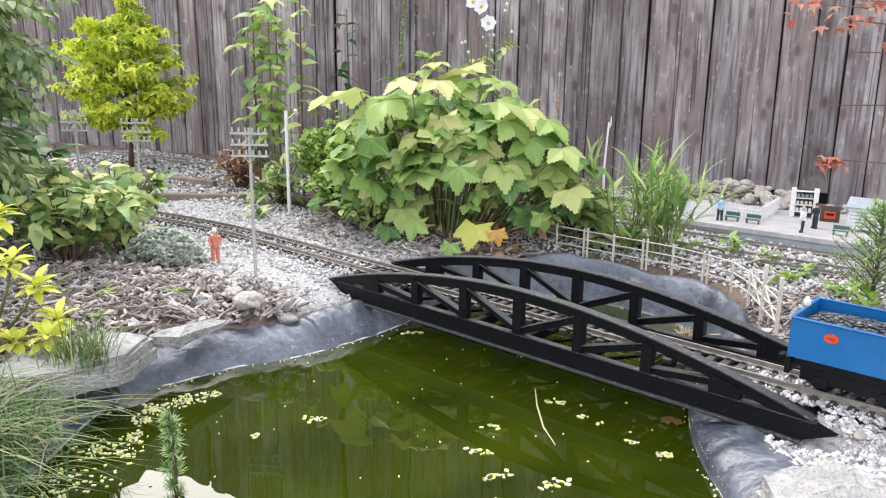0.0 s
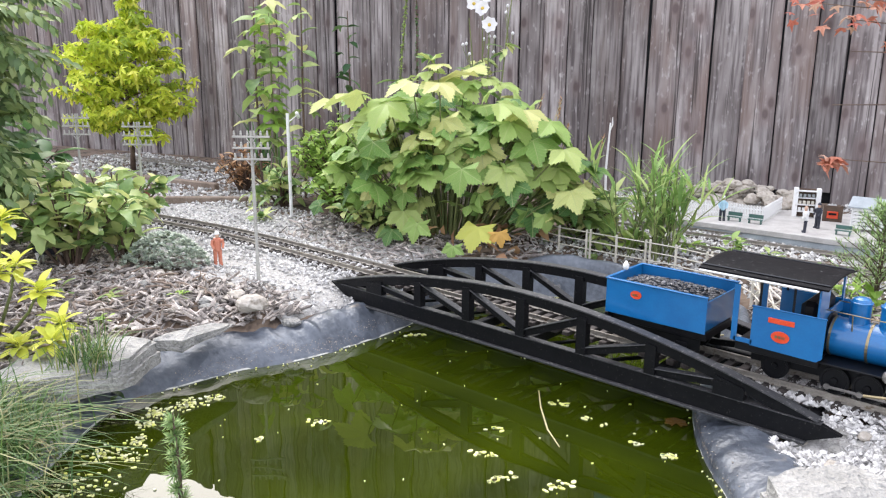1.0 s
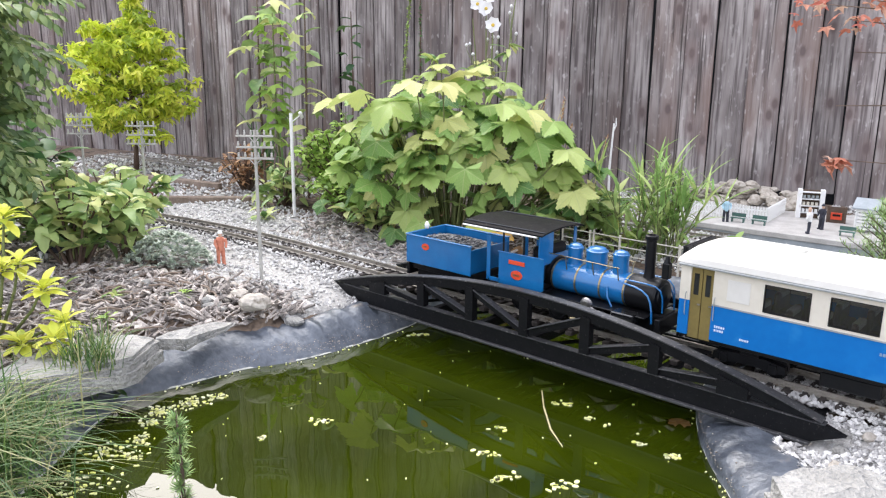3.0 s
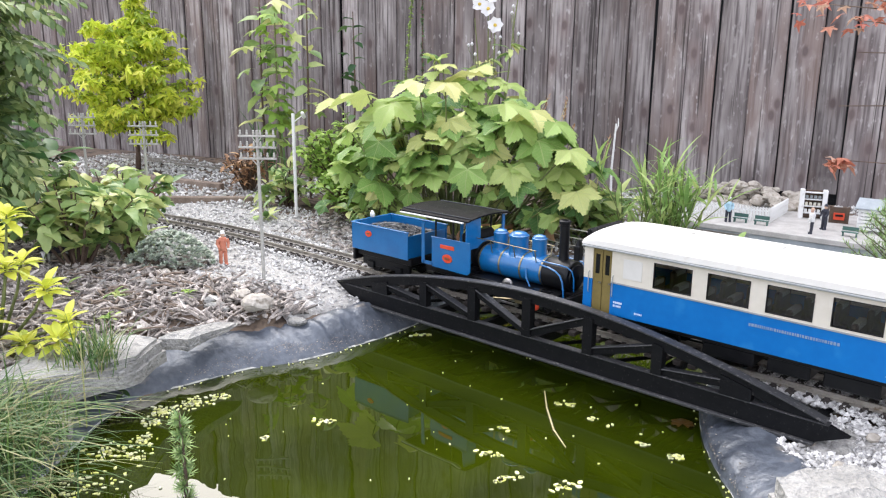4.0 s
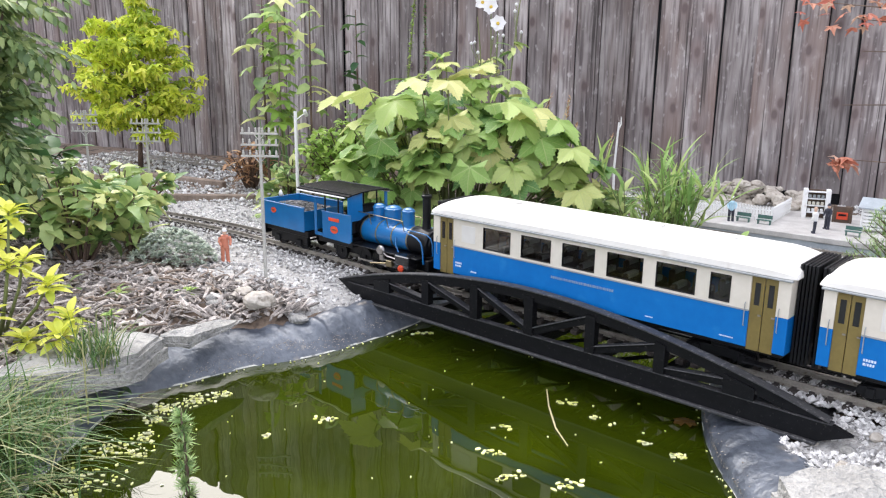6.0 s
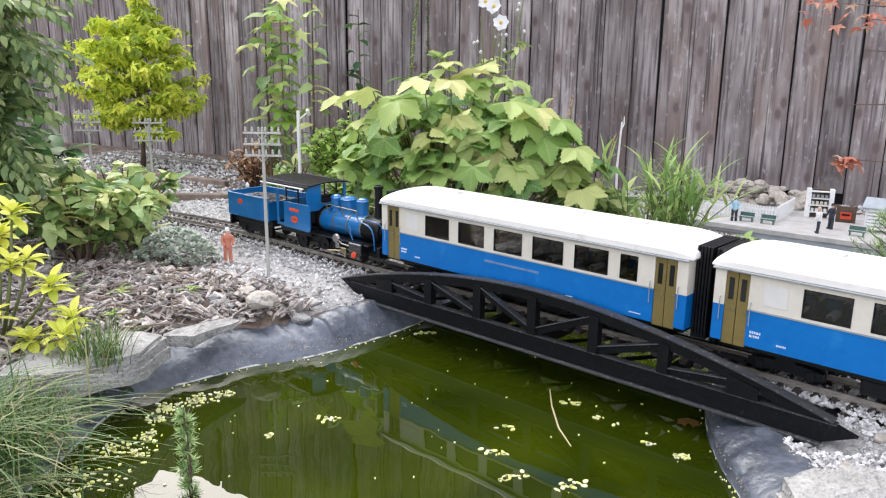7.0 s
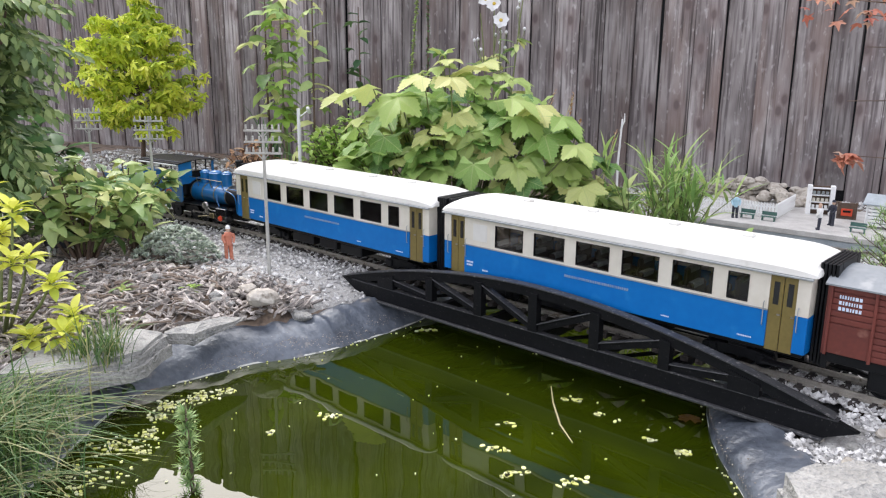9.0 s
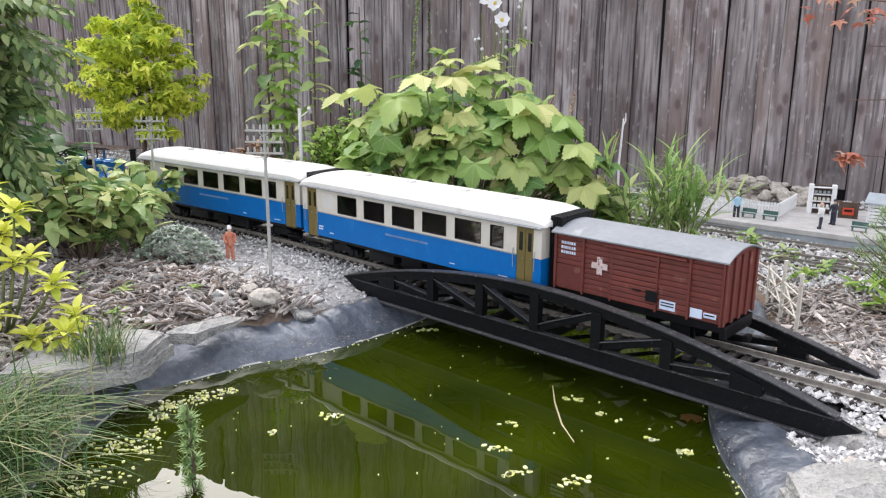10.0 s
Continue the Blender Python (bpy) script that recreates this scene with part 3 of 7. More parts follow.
def coach_roof(root):
    """An arched roof with rounded ends."""
    n, k = 26, 14
    m = M()
    xs = [-0.006 + (CL + 0.012) * i / n for i in range(n + 1)]
    xs = [-0.006, -0.004, 0.001, 0.008, 0.018, 0.032] + [0.032 + (CL - 0.064) * i / n for i in range(1, n)] + [CL - 0.032, CL - 0.018, CL - 0.008, CL - 0.001, CL + 0.004, CL + 0.006]
    for x in xs:
        e = min(x + 0.006, CL + 0.006 - x)
        f = min(1.0, e / 0.05)
        rise = 0.0225 * (0.18 + 0.82 * math.sqrt(max(0, 1 - (1 - f) ** 2)))
        wid = 0.0635 * (0.93 + 0.07 * math.sqrt(max(0, 1 - (1 - min(1, e / 0.02)) ** 2)))
        for j in range(k + 1):
            a = math.pi * j / k
            m.v.append((x - CL / 2, -math.copysign(abs(math.cos(a)) ** 0.8, math.cos(a)) * wid, Z_EAVE - 0.001 + rise * math.sin(a) ** 0.75))
    w = k + 1
    for i in range(len(xs) - 1):
        for j in range(k):
            m.f.append((i * w + j, i * w + j + 1, (i + 1) * w + j + 1, (i + 1) * w + j))
        m.f.append((i * w, (i + 1) * w, (i + 1) * w + k, i * w + k))
    m.f += [tuple(range(w)), tuple(reversed([(len(xs) - 1) * w + j for j in range(w)]))]
    part("roof", m, ROOF_WHITE, root, "glossy white arched roof", smooth=False)
    for x in (0.12, 0.235, 0.36, 0.46):
        v = M().box(x - CL / 2 - 0.007, x - CL / 2 + 0.007, -0.006, 0.006, Z_EAVE + 0.0195, Z_EAVE + 0.0255, b=0.0015)
        part("roof_vent", v, ROOF_WHITE, root)


def build_coach(label):
    root = thing("passenger_coach", label, "model coach", "train")
    o = -CL / 2
    t = 0.0025
    for s in (-1, 1):
        y0, y1 = (-CW, -CW + t) if s < 0 else (CW - t, CW)
        low, band = M(), M()
        cuts = [0.0] + [v for d in C_DOOR for v in d] + [CL]
        for a, b in ((cuts[0], cuts[1]), (cuts[2], cuts[3]), (cuts[4], cuts[5])):
            low.box(a + o, b + o, y0, y1, Z_SILL, Z_WAIST, b=0.0004)
            if b - a < 0.1:
                band.box(a + o, b + o, y0, y1, Z_WAIST + 0.0001, Z_EAVE)
        xs = [C_DOOR[0][1]] + [v for wn_ in C_WIN for v in wn_] + [C_DOOR[1][0]]
        band.box(xs[0] + o, xs[-1] + o, y0, y1, Z_WAIST + 0.0001, Z_WB)
        band.box(xs[0] + o, xs[-1] + o, y0, y1, Z_WT, Z_EAVE)
        for a, b in zip(xs[0::2], xs[1::2]):
            band.box(a + o, b + o, y0, y1, Z_WB, Z_WT)
        for a, b in C_DOOR:
            band.box(a + o, b + o, y0, y1, Z_EAVE - 0.005, Z_EAVE)
        part("lower_side", low, COACH_BLUE, root, "bright blue lower side panel")
        part("window_band", band, CREAM, root, "cream upper side with window openings")
        out = s * CW
        part("waist_strip", M().box(xs[0] + o, xs[-1] + o, min(out, out + s * 0.0009), max(out, out + s * 0.0009), Z_WAIST - 0.0004, Z_WAIST + 0.0014), TRIM_GREY, root)
        part("gutter", M().box(o - 0.002, CL + o + 0.002, min(out, out + s * 0.0056), max(out, out + s * 0.0056), Z_EAVE - 0.0042, Z_EAVE - 0.0016, b=0.0006), TRIM_GREY, root, "grey rain gutter")
        for a, b in C_WIN:
            wf = part("window", M().box(a + o, b + o, min(out - s * 0.0018, out - s * 0.0012), max(out - s * 0.0018, out - s * 0.0012), Z_WB, Z_WT), GLASS, root)
            wf.visible_shadow = False
            fr = M()
            q0, q1 = min(out - s * 0.0024, out + s * 0.0006), max(out - s * 0.0024, out + s * 0.0006)
            fr.box(a + o, b + o, q0, q1, Z_WB, Z_WB + 0.0009)
            fr.box(a + o, b + o, q0, q1, Z_WT - 0.0009, Z_WT)
            fr.box(a + o, a + o + 0.0009, q0, q1, Z_WB + 0.0009, Z_WT - 0.0009)
            fr.box(b + o - 0.0009, b + o, q0, q1, Z_WB + 0.0009, Z_WT - 0.0009)
            part("window_frame", fr, BLACK, wf)
        for a, b in C_DOOR:
            mid = (a + b) / 2 + o
            yi0, yi1 = min(out - s * 0.0036, out - s * 0.0016), max(out - s * 0.0036, out - s * 0.0016)
            for p, q in ((a + o, mid - 0.0004), (mid + 0.0004, b + o)):
                dm = M()
                dm.box(p, q, yi0, yi1, Z_SILL - 0.003, Z_EAVE - 0.0052, b=0.0004)
                door = part("door", dm, DOOR_OLIVE, root, "olive-brown folding door leaf")
                c = (p + q) / 2
                part("door_window", M().box(c - 0.0032, c + 0.0032, min(out - s * 0.0016, out - s * 0.0011), max(out - s * 0.0016, out - s * 0.0011), 0.094, 0.1215, b=0.0002), BLACK_GLOSS, door)
                part("door_handle", M().box(c + 0.003, c + 0.0065, min(out - s * 0.0016, out), max(out - s * 0.0016, out), 0.0815, 0.0832), STEEL, door)
            part("step", M().box(a + o - 0.001, b + o + 0.001, min(out - s * 0.012, out + s * 0.001), max(out - s * 0.012, out + s * 0.001), 0.020, 0.022), BLACK, root)
            for x in (a + o - 0.0045, b + o + 0.0035):
                part("grab_rail", M().tube([(x, out, 0.066), (x, out + s * 0.0022, 0.068), (x, out + s * 0.0022, 0.094), (x, out, 0.096)], 0.0006, 5), TRIM_GREY, root)
        part("vent_panel", M().box(0.060 + o, 0.0875 + o, min(out, out + s * 0.0006), max(out, out + s * 0.0006), 0.095, 0.1215, b=0.0003), ROOF_WHITE, root, "pale blank panel")
        rr = random.Random(5)
        ya = out + s * 0.0006 if s > 0 else out
        for x, z, w, h, rows in ((0.048, 0.058, 0.012, 0.0028, 2), (0.080, 0.049, 0.01, 0.0024, 1), (0.38, 0.0475, 0.011, 0.0016, 1), (0.48, 0.047, 0.016, 0.0016, 1)):
            g = M()
            bars(g, x + o, z, w, h, ya, rows, rr)
            part("side_lettering", g, PRINT, root, "small pale lettering")
        g = M()
        bars(g, 0.230 + o, 0.070, 0.10, 0.0035, ya, 1, rr)
        part("name_lettering", g, GOLD_PRINT, root, "faded lettering line")
    for e in (0, 1):
        x0, x1 = (o, o + t) if e == 0 else (-o - t, -o)
        for a, b in ((-CW + t, -0.018), (0.018, CW - t)):
            part("end_wall", M().box(x0, x1, a, b, Z_WAIST, Z_EAVE + 0.004), CREAM, root)
            part("end_wall_lower", M().box(x0, x1, a, b, Z_SILL, Z_WAIST), COACH_BLUE, root)
        part("end_header", M().box(x0, x1, -0.018, 0.018, 0.124, Z_EAVE + 0.012), CREAM, root)
        sx = -1 if e == 0 else 1
        g = M()
        for k in range(2 if e == 0 else 5):
            xa = (o if e == 0 else -o) + sx * (0.001 + k * 0.0042)
            xb = xa + sx * 0.0032
            lo, hi = min(xa, xb), max(xa, xb)
            g.box(lo, hi, -0.042, -0.028, 0.028, 0.149, b=0.0008)
            g.box(lo, hi, 0.028, 0.042, 0.028, 0.149, b=0.0008)
            g.box(lo, hi, -0.028, 0.028, 0.137, 0.149, b=0.0008)
            g.box(lo, hi, -0.028, 0.028, 0.028, 0.035, b=0.0008)
        part("gangway_bellows", g, BLACK, root, "black corridor bellows")
        dr = M().box(min(x0, x1), max(x0, x1), -0.018, 0.018, 0.037, 0.124)
        part("end_door", dr, BLACK, root)
        coupler(root, (o if e == 0 else -o), sx)
    part("floor", M().box(o + 0.003, -o - 0.003, -CW + 0.003, CW - 0.003, Z_SILL, Z_SILL + 0.006), WOOD_IN, root)
    for k in range(11):
        x = 0.095 + k * 0.0352 + o
        for s in (-1, 1):
            part("seat", M().box(x - 0.0035, x + 0.0035, s * 0.033 - 0.021, s * 0.033 + 0.021, Z_SILL + 0.007, 0.0955, b=0.002).box(x - 0.013, x + 0.013, s * 0.033 - 0.02, s * 0.033 + 0.02, Z_SILL + 0.007, 0.0735, b=0.002), WOOD_IN, root)
            part("headrest_cover", M().box(x - 0.0042, x + 0.0042, s * 0.033 - 0.014, s * 0.033 + 0.014, 0.0885, 0.0961, b=0.001), TRIM_GREY, root)
    u = M()
    u.box(o + 0.006, -o - 0.006, -0.048, 0.048, 0.0315, Z_SILL - 0.0002, b=0.001)
    for x0, x1, w in ((0.17, 0.235, 0.046), (0.25, 0.30, 0.043), (0.315, 0.375, 0.046)):
        u.box(x0 + o, x1 + o, -w, w, 0.013, 0.032, b=0.002)
    part("underframe", u, BLACK, root, "black underframe with equipment boxes")
    me = wheelset_mesh(0.0145)
    bogie(root, root, 0.085 + o, me)
    bogie(root, root, CL - 0.085 + o, me)
    coach_roof(root)
    return root


# ---------------------------------------------------------------- tender and engine (x = 0 at the tender's rear)
def ellipse_plate(root, x, z, w, h, y, name="number_plate"):
    s = -1 if y < 0 else 1
    pts = [(x + w / 2 * math.cos(2 * math.pi * k / 20), z + h / 2 * math.sin(2 * math.pi * k / 20)) for k in range(20)]
    p = part(name, M().prism(pts, min(y, y + s * 0.0012), max(y, y + s * 0.0012)), RED, root, "red oval number plate")
    b = M()
    bars(b, x - w * 0.28, z - h * 0.12, w * 0.5, h * 0.24, y + s * 0.0016 if s > 0 else y - 0.0012, 1, random.Random(2))
    part("plate_bar", b, BRASS, p)


def set_height(root, k):
    """Sets the height of a body over the rails; the wheels stay."""
    for ob in [c for p in root.children for c in (p, *p.children)]:
        if not ob.name.startswith(("wheelset", "coupling_rod", "coupler")):
            ob.data.transform(Matrix.Diagonal((1, 1, k, 1)))


TX = 0.0725         # the tender's middle


def build_tender():
    root = thing("locomotive_tender", "blue model tender heaped with coal behind the engine", "model tender", "train")
    o, t, w = -TX, 0.0022, 0.05
    for s in (-1, 1):
        y0, y1 = (-w, -w + t) if s < 0 else (w - t, w)
        part("side_panel", M().box(o, o + 0.142, y0, y1, 0.048, 0.1015, b=0.0006), BLUE, root, "glossy blue tender side")
        ellipse_plate(root, o + 0.045, 0.0845, 0.016, 0.0125, s * w)
        part("side_lip", M().box(o - 0.001, o + 0.143, min(s * w - s * 0.003, s * w + s * 0.0018), max(s * w - s * 0.003, s * w + s * 0.0018), 0.1015, 0.1035, b=0.0006), BLUE, root)
    part("rear_panel", M().box(o, o + t, -w + t, w - t, 0.048, 0.1015, b=0.0004), BLUE, root)
    part("rear_lip", M().box(o - 0.0018, o + 0.003, -w + 0.003, w - 0.003, 0.1015, 0.1035, b=0.0006), BLUE, root)
    part("front_panel", M().box(o + 0.138, o + 0.1402, -w + t, w - t, 0.05, 0.094, b=0.0004), BLUE, root)
    part("coal_deck", M().box(o + t, o + 0.138, -w + t, w - t, 0.076, 0.082), BLACK, root)
    r = random.Random(11)
    c = M()
    for k in range(1100):
        x, y = r.uniform(0.008, 0.134), r.uniform(-0.045, 0.045)
        h = 0.083 + 0.013 * (1 - (y / 0.05) ** 2) * (0.55 + 0.45 * math.sin(x / 0.142 * 3.1)) + r.uniform(-0.002, 0.002)
        lump(c, (x + o, y, h), r.uniform(0.0016, 0.0042), r, 0.3)
    part("coal_load", c, COAL, root, "heap of grey-black coal lumps")
    u = M()
    u.box(o + 0.004, o + 0.14, -0.04, 0.04, 0.034, 0.0478, b=0.001)
    for s in (-1, 1):
        u.box(o + 0.012, o + 0.13, s * 0.033 - 0.002, s * 0.033 + 0.002, 0.014, 0.036, b=0.001)
        for x in (0.036, 0.106):
            u.box(o + x - 0.008, o + x + 0.008, s * 0.036 - 0.003, s * 0.036 + 0.003, 0.01, 0.024, b=0.001)
    u.box(o - 0.003, o + 0.003, -0.046, 0.046, 0.022, 0.046, b=0.001)
    part("underframe", u, BLACK, root)
    me = wheelset_mesh(0.0155)
    for x in (0.036, 0.106):
        add_wheelset(root, root, o + x, 0.0155, me)
    coupler(root, o - 0.003, -1)
    lamp = M().lathe([(0.003, 0), (0.0042, 0.003), (0.0045, 0.008), (0.003, 0.0105), (0.0018, 0.014)], 10, pose(o + 0.001, 0.0, 0.1035))
    part("rear_lamp", lamp, WHITE, root, "small white rear lamp", smooth=True)
    set_height(root, 0.885)
    return root


LX = 0.31           # the engine's middle


def build_engine():
    root = thing("steam_locomotive", "blue narrow-gauge model steam engine with black roof", "model locomotive", "train")
    o, w = -LX, 0.05
    for s in (-1, 1):
        a = lambda y: (min(s * y, s * (y - 0.0022)), max(s * y, s * (y - 0.0022)))
        y0, y1 = a(w)
        poly = [(o + 0.198, 0.0485), (o + 0.274, 0.0465), (o + 0.28, 0.052), (o + 0.28, 0.1035), (o + 0.198, 0.1025)]
        part("cab_side", M().prism(poly, y0, y1), BLUE, root, "glossy blue cab side sheet")
        part("cab_side_rail", M().tube([(o + 0.197, s * w, 0.1033), (o + 0.281, s * w, 0.1043)], 0.0012, 6), BLUE, root)
        part("cab_step", M().box(o + 0.178, o + 0.2, y0, y1, 0.05, 0.056), BLUE, root)
        part("rear_post", M().box(o + 0.174, o + 0.181, y0, y1, 0.05, 0.128, b=0.0006), BLUE, root)
        for x in (0.205, 0.243):
            part("roof_post", M().tube([(o + x, s * (w - 0.002), 0.102), (o + x, s * (w - 0.002), 0.142)], 0.0016, 6), BLACK, root)
        ellipse_plate(root, o + 0.2325, 0.0685, 0.021, 0.0155, s * w)
        part("name_plate", M().box(o + 0.217, o + 0.247, min(s * w, s * (w + 0.001)), max(s * w, s * (w + 0.001)), 0.0855, 0.0925, b=0.0004), RED, root, "red name plate")
    roof = M()
    k, xs = 14, [o + 0.130, o + 0.280]
    for x in xs:
        for layer in (0, 0.0022):
            for j in range(k + 1):
                a = math.pi * (0.14 + 0.72 * j / k)
                q = math.cos(a) / math.cos(math.pi * 0.14)
                roof.v.append((x, -q * 0.0560, 0.1415 + 0.0062 * (1 - abs(q) ** 2.2) + layer))
    n = k + 1
    for j in range(k):
        roof.f += [(j, j + 1, 2 * n + j + 1, 2 * n + j), (n + j, 3 * n + j, 3 * n + j + 1, n + j + 1), (j, n + j, n + j + 1, j + 1), (2 * n + j, 2 * n + j + 1, 3 * n + j + 1, 3 * n + j)]
    roof.f += [(0, 2 * n, 3 * n, n), (k, n + k, 3 * n + k, 2 * n + k)]
    part("cab_roof", roof, ROOF_BLACK, root, "glossy black arched cab roof")
    for s in (-1, 1):
        part("roof_edge", M().box(o + 0.130, o + 0.270, min(s * 0.0525, s * 0.0575), max(s * 0.0525, s * 0.0575), 0.1382, 0.1412, b=0.001), WHITE, root, "pale valance under the roof edge")
        part("roof_rib", M().tube([(o + 0.130, s * 0.047, 0.1468), (o + 0.279, s * 0.047, 0.1468)], 0.0012, 5), BLACK_GLOSS, root)
    fp = M()
    fp.prism([(-0.049, 0.09), (-0.049, 0.1405), (-0.03, 0.1445), (-0.014, 0.1462), (-0.014, 0.09)], -0.001, 0.001, pose(o + 0.2705, 0, 0, 0, 0, 90))
    fp.prism([(0.043, 0.09), (0.043, 0.1420), (0.049, 0.1405), (0.049, 0.09)], -0.001, 0.001, pose(o + 0.2705, 0, 0, 0, 0, 90))
    fp.prism([(-0.014, 0.09), (-0.014, 0.104), (0.043, 0.104), (0.043, 0.09)], -0.001, 0.001, pose(o + 0.2705, 0, 0, 0, 0, 90))
    part("spectacle_plate", fp, BLUE, root, "blue cab front sheet")
    part("backhead", M().lathe([(0.026, -0.012), (0.027, 0.012)], 20, pose(o + 0.262, 0, 0.072, 0, 90, 0)).box(o + 0.2, o + 0.272, -0.045, 0.045, 0.05, 0.056).box(o + 0.246, o + 0.267, -0.036, 0.034, 0.058, 0.118, b=0.006), BLACK, root)
    for k in range(5):
        part("cab_gauge", M().lathe([(0.003, 0), (0.003, 0.002)], 10, pose(o + 0.246, -0.014 + 0.007 * k, 0.098, 0, -90, 0)), BRASS, root)
    bz = 0.0695
    b = M().lathe([(0.0252, 0.0), (0.0252, 0.122)], 72, pose(o + 0.276, 0, bz, 0, 90, 0))
    part("boiler", b, BLUE, root, "glossy blue boiler barrel", smooth=False)
    for x in (0.278, 0.318, 0.358, 0.396):
        part("boiler_band", M().lathe([(0.0253, -0.0014), (0.0260, -0.0014), (0.0260, 0.0014), (0.0253, 0.0014)], 32, pose(o + x, 0, bz, 0, 90, 0)), BRASS, root)
    part("smokebox", M().lathe([(0.0, 0.0), (0.0258, 0.0), (0.0258, 0.042), (0.0245, 0.045), (0.02, 0.046), (0.019, 0.048), (0.004, 0.051), (0.0, 0.052)], 64, pose(o + 0.3985, 0, bz, 0, 90, 0)), BLACK, root, "black smokebox with round door")
    for s in (-1, 1):
        part("smoke_lifter", M().tube([(o + 0.396, s * 0.026, 0.086), (o + 0.415, s * 0.029, 0.085), (o + 0.428, s * 0.031, 0.082), (o + 0.437, s * 0.032, 0.076), (o + 0.442, s * 0.033, 0.067), (o + 0.445, s * 0.034, 0.054), (o + 0.446, s * 0.034, 0.036)], 0.0014, 8), BLUE, root, "blue curved handrail")
        part("smoke_rail", M().tube([(o + 0.396, s * 0.022, 0.091), (o + 0.43, s * 0.023, 0.091), (o + 0.442, s * 0.021, 0.089), (o + 0.449, s * 0.019, 0.083), (o + 0.452, s * 0.018, 0.072), (o + 0.453, s * 0.018, 0.05)], 0.0012, 8), BLUE, root, "blue curved handrail")
    for x, r, h in ((0.302, 0.0112, 0.1265), (0.338, 0.0152, 0.1275), (0.377, 0.0112, 0.1285)):
        d = M().lathe([(r * 1.25, 0.086), (r * 1.02, 0.093), (r, 0.097), (r, h - 0.009), (r * 1.07, h - 0.0085), (r * 1.07, h - 0.006), (r * 0.98, h - 0.0055), (r * 0.8, h - 0.002), (r * 0.4, h), (0.0, h + 0.0004)], 48, pose(o + x, 0, 0))
        part("dome", d, BLUE, root, "glossy blue boiler dome", smooth=False)
    ch = M().lathe([(0.0095, 0.088), (0.0078, 0.096), (0.0072, 0.104), (0.0072, 0.153), (0.0088, 0.154), (0.0092, 0.159), (0.0075, 0.1605), (0.0055, 0.1605), (0.0055, 0.146)], 20, pose(o + 0.4215, 0, 0))
    part("chimney", ch, BLACK, root, "tall black chimney", smooth=False)
    part("headlamp", M().box(o + 0.4415, o + 0.4515, -0.0055, 0.0055, 0.098, 0.122, b=0.001).lathe([(0.005, 0.122), (0.0035, 0.127), (0.0022, 0.132)], 12, pose(o + 0.4465, 0, 0)), BLACK, root, "black headlamp")
    for s in (-1, 1):
        part("handrail", M().tube([(o + 0.272, s * 0.024, 0.109), (o + 0.388, s * 0.024, 0.1065)], 0.0008, 6), BRASS, root, "thin brass handrail")
        for x in (0.30, 0.345, 0.385):
            part("rail_knob", M().tube([(o + x, s * 0.019, 0.086), (o + x, s * 0.024, 0.1075)], 0.0009, 5), BRASS, root)
        # Black plate added under the boiler to keep light off the wheels.
        part("running_board", M().box(o + 0.276, o + 0.440, min(s * 0.014, s * 0.044), max(s * 0.014, s * 0.044), 0.0435, 0.046, b=0.0006), BLACK, root)
        part("feed_pipe", M().tube([(o + 0.372, s * 0.027, 0.075), (o + 0.376, s * 0.031, 0.06), (o + 0.384, s * 0.032, 0.047)], 0.0013, 6), BLUE, root)
        cyl = part("cylinder", M().lathe([(0.0095, -0.017), (0.0115, -0.016), (0.0115, 0.016), (0.0095, 0.017)], 18, pose(o + 0.41, s * 0.041, 0.024, 0, 90, 0)).box(o + 0.393, o + 0.427, s * 0.040 - 0.011, s * 0.040 + 0.011, 0.03, 0.0475, b=0.0015), BLACK_GLOSS, root, "gloss black cylinder")
        part("cylinder_cover", M().lathe([(0.0068, 0), (0.0062, 0.0025), (0.003, 0.003)], 16, pose(o + 0.41, s * 0.0515, 0.024, s * -90, 0, 0)), RED, cyl, "red cylinder badge")
        part("slide_bar", M().box(o + 0.352, o + 0.395, s * 0.041 - 0.0015, s * 0.041 + 0.0015, 0.028, 0.0305).box(o + 0.352, o + 0.395, s * 0.041 - 0.0015, s * 0.041 + 0.0015, 0.0175, 0.02), STEEL, root)
        part("gear_disc", M().lathe([(0.009, -0.002), (0.0095, 0.0), (0.008, 0.003), (0.004, 0.004)], 18, pose(o + 0.35, s * 0.043, 0.047, s * -90, 0, 0)), STEEL, root, "bright steel gear disc")
        part("crosshead", M().box(o + 0.366, o + 0.38, s * 0.042 - 0.004, s * 0.042 + 0.004, 0.018, 0.031, b=0.001).tube([(o + 0.366, s * 0.045, 0.024), (o + 0.326, s * 0.045, 0.017)], 0.002, 6), BRASS, root, "brass crosshead and rod")
        part("valve_bracket", M().box(o + 0.346, o + 0.356, s * 0.04 - 0.003, s * 0.04 + 0.003, 0.026, 0.046, b=0.001).tube([(o + 0.352, s * 0.043, 0.046), (o + 0.366, s * 0.043, 0.038), (o + 0.394, s * 0.043, 0.036)], 0.0016, 6), STEEL, root, "bright steel valve gear")
    f = M()
    f.box(o + 0.19, o + 0.455, -0.018, 0.018, 0.016, 0.046, b=0.001)
    f.box(o + 0.45, o + 0.458, -0.034, 0.034, 0.022, 0.044, b=0.001)
    f.box(o + 0.178, o + 0.275, -0.044, 0.044, 0.036, 0.048, b=0.001)
    part("frame", f, BLACK, root)
    me = wheelset_mesh(0.0165)
    rods = []
    for x in (0.222, 0.29, 0.325, 0.36):
        add_wheelset(root, root, o + x, 0.0165, me)
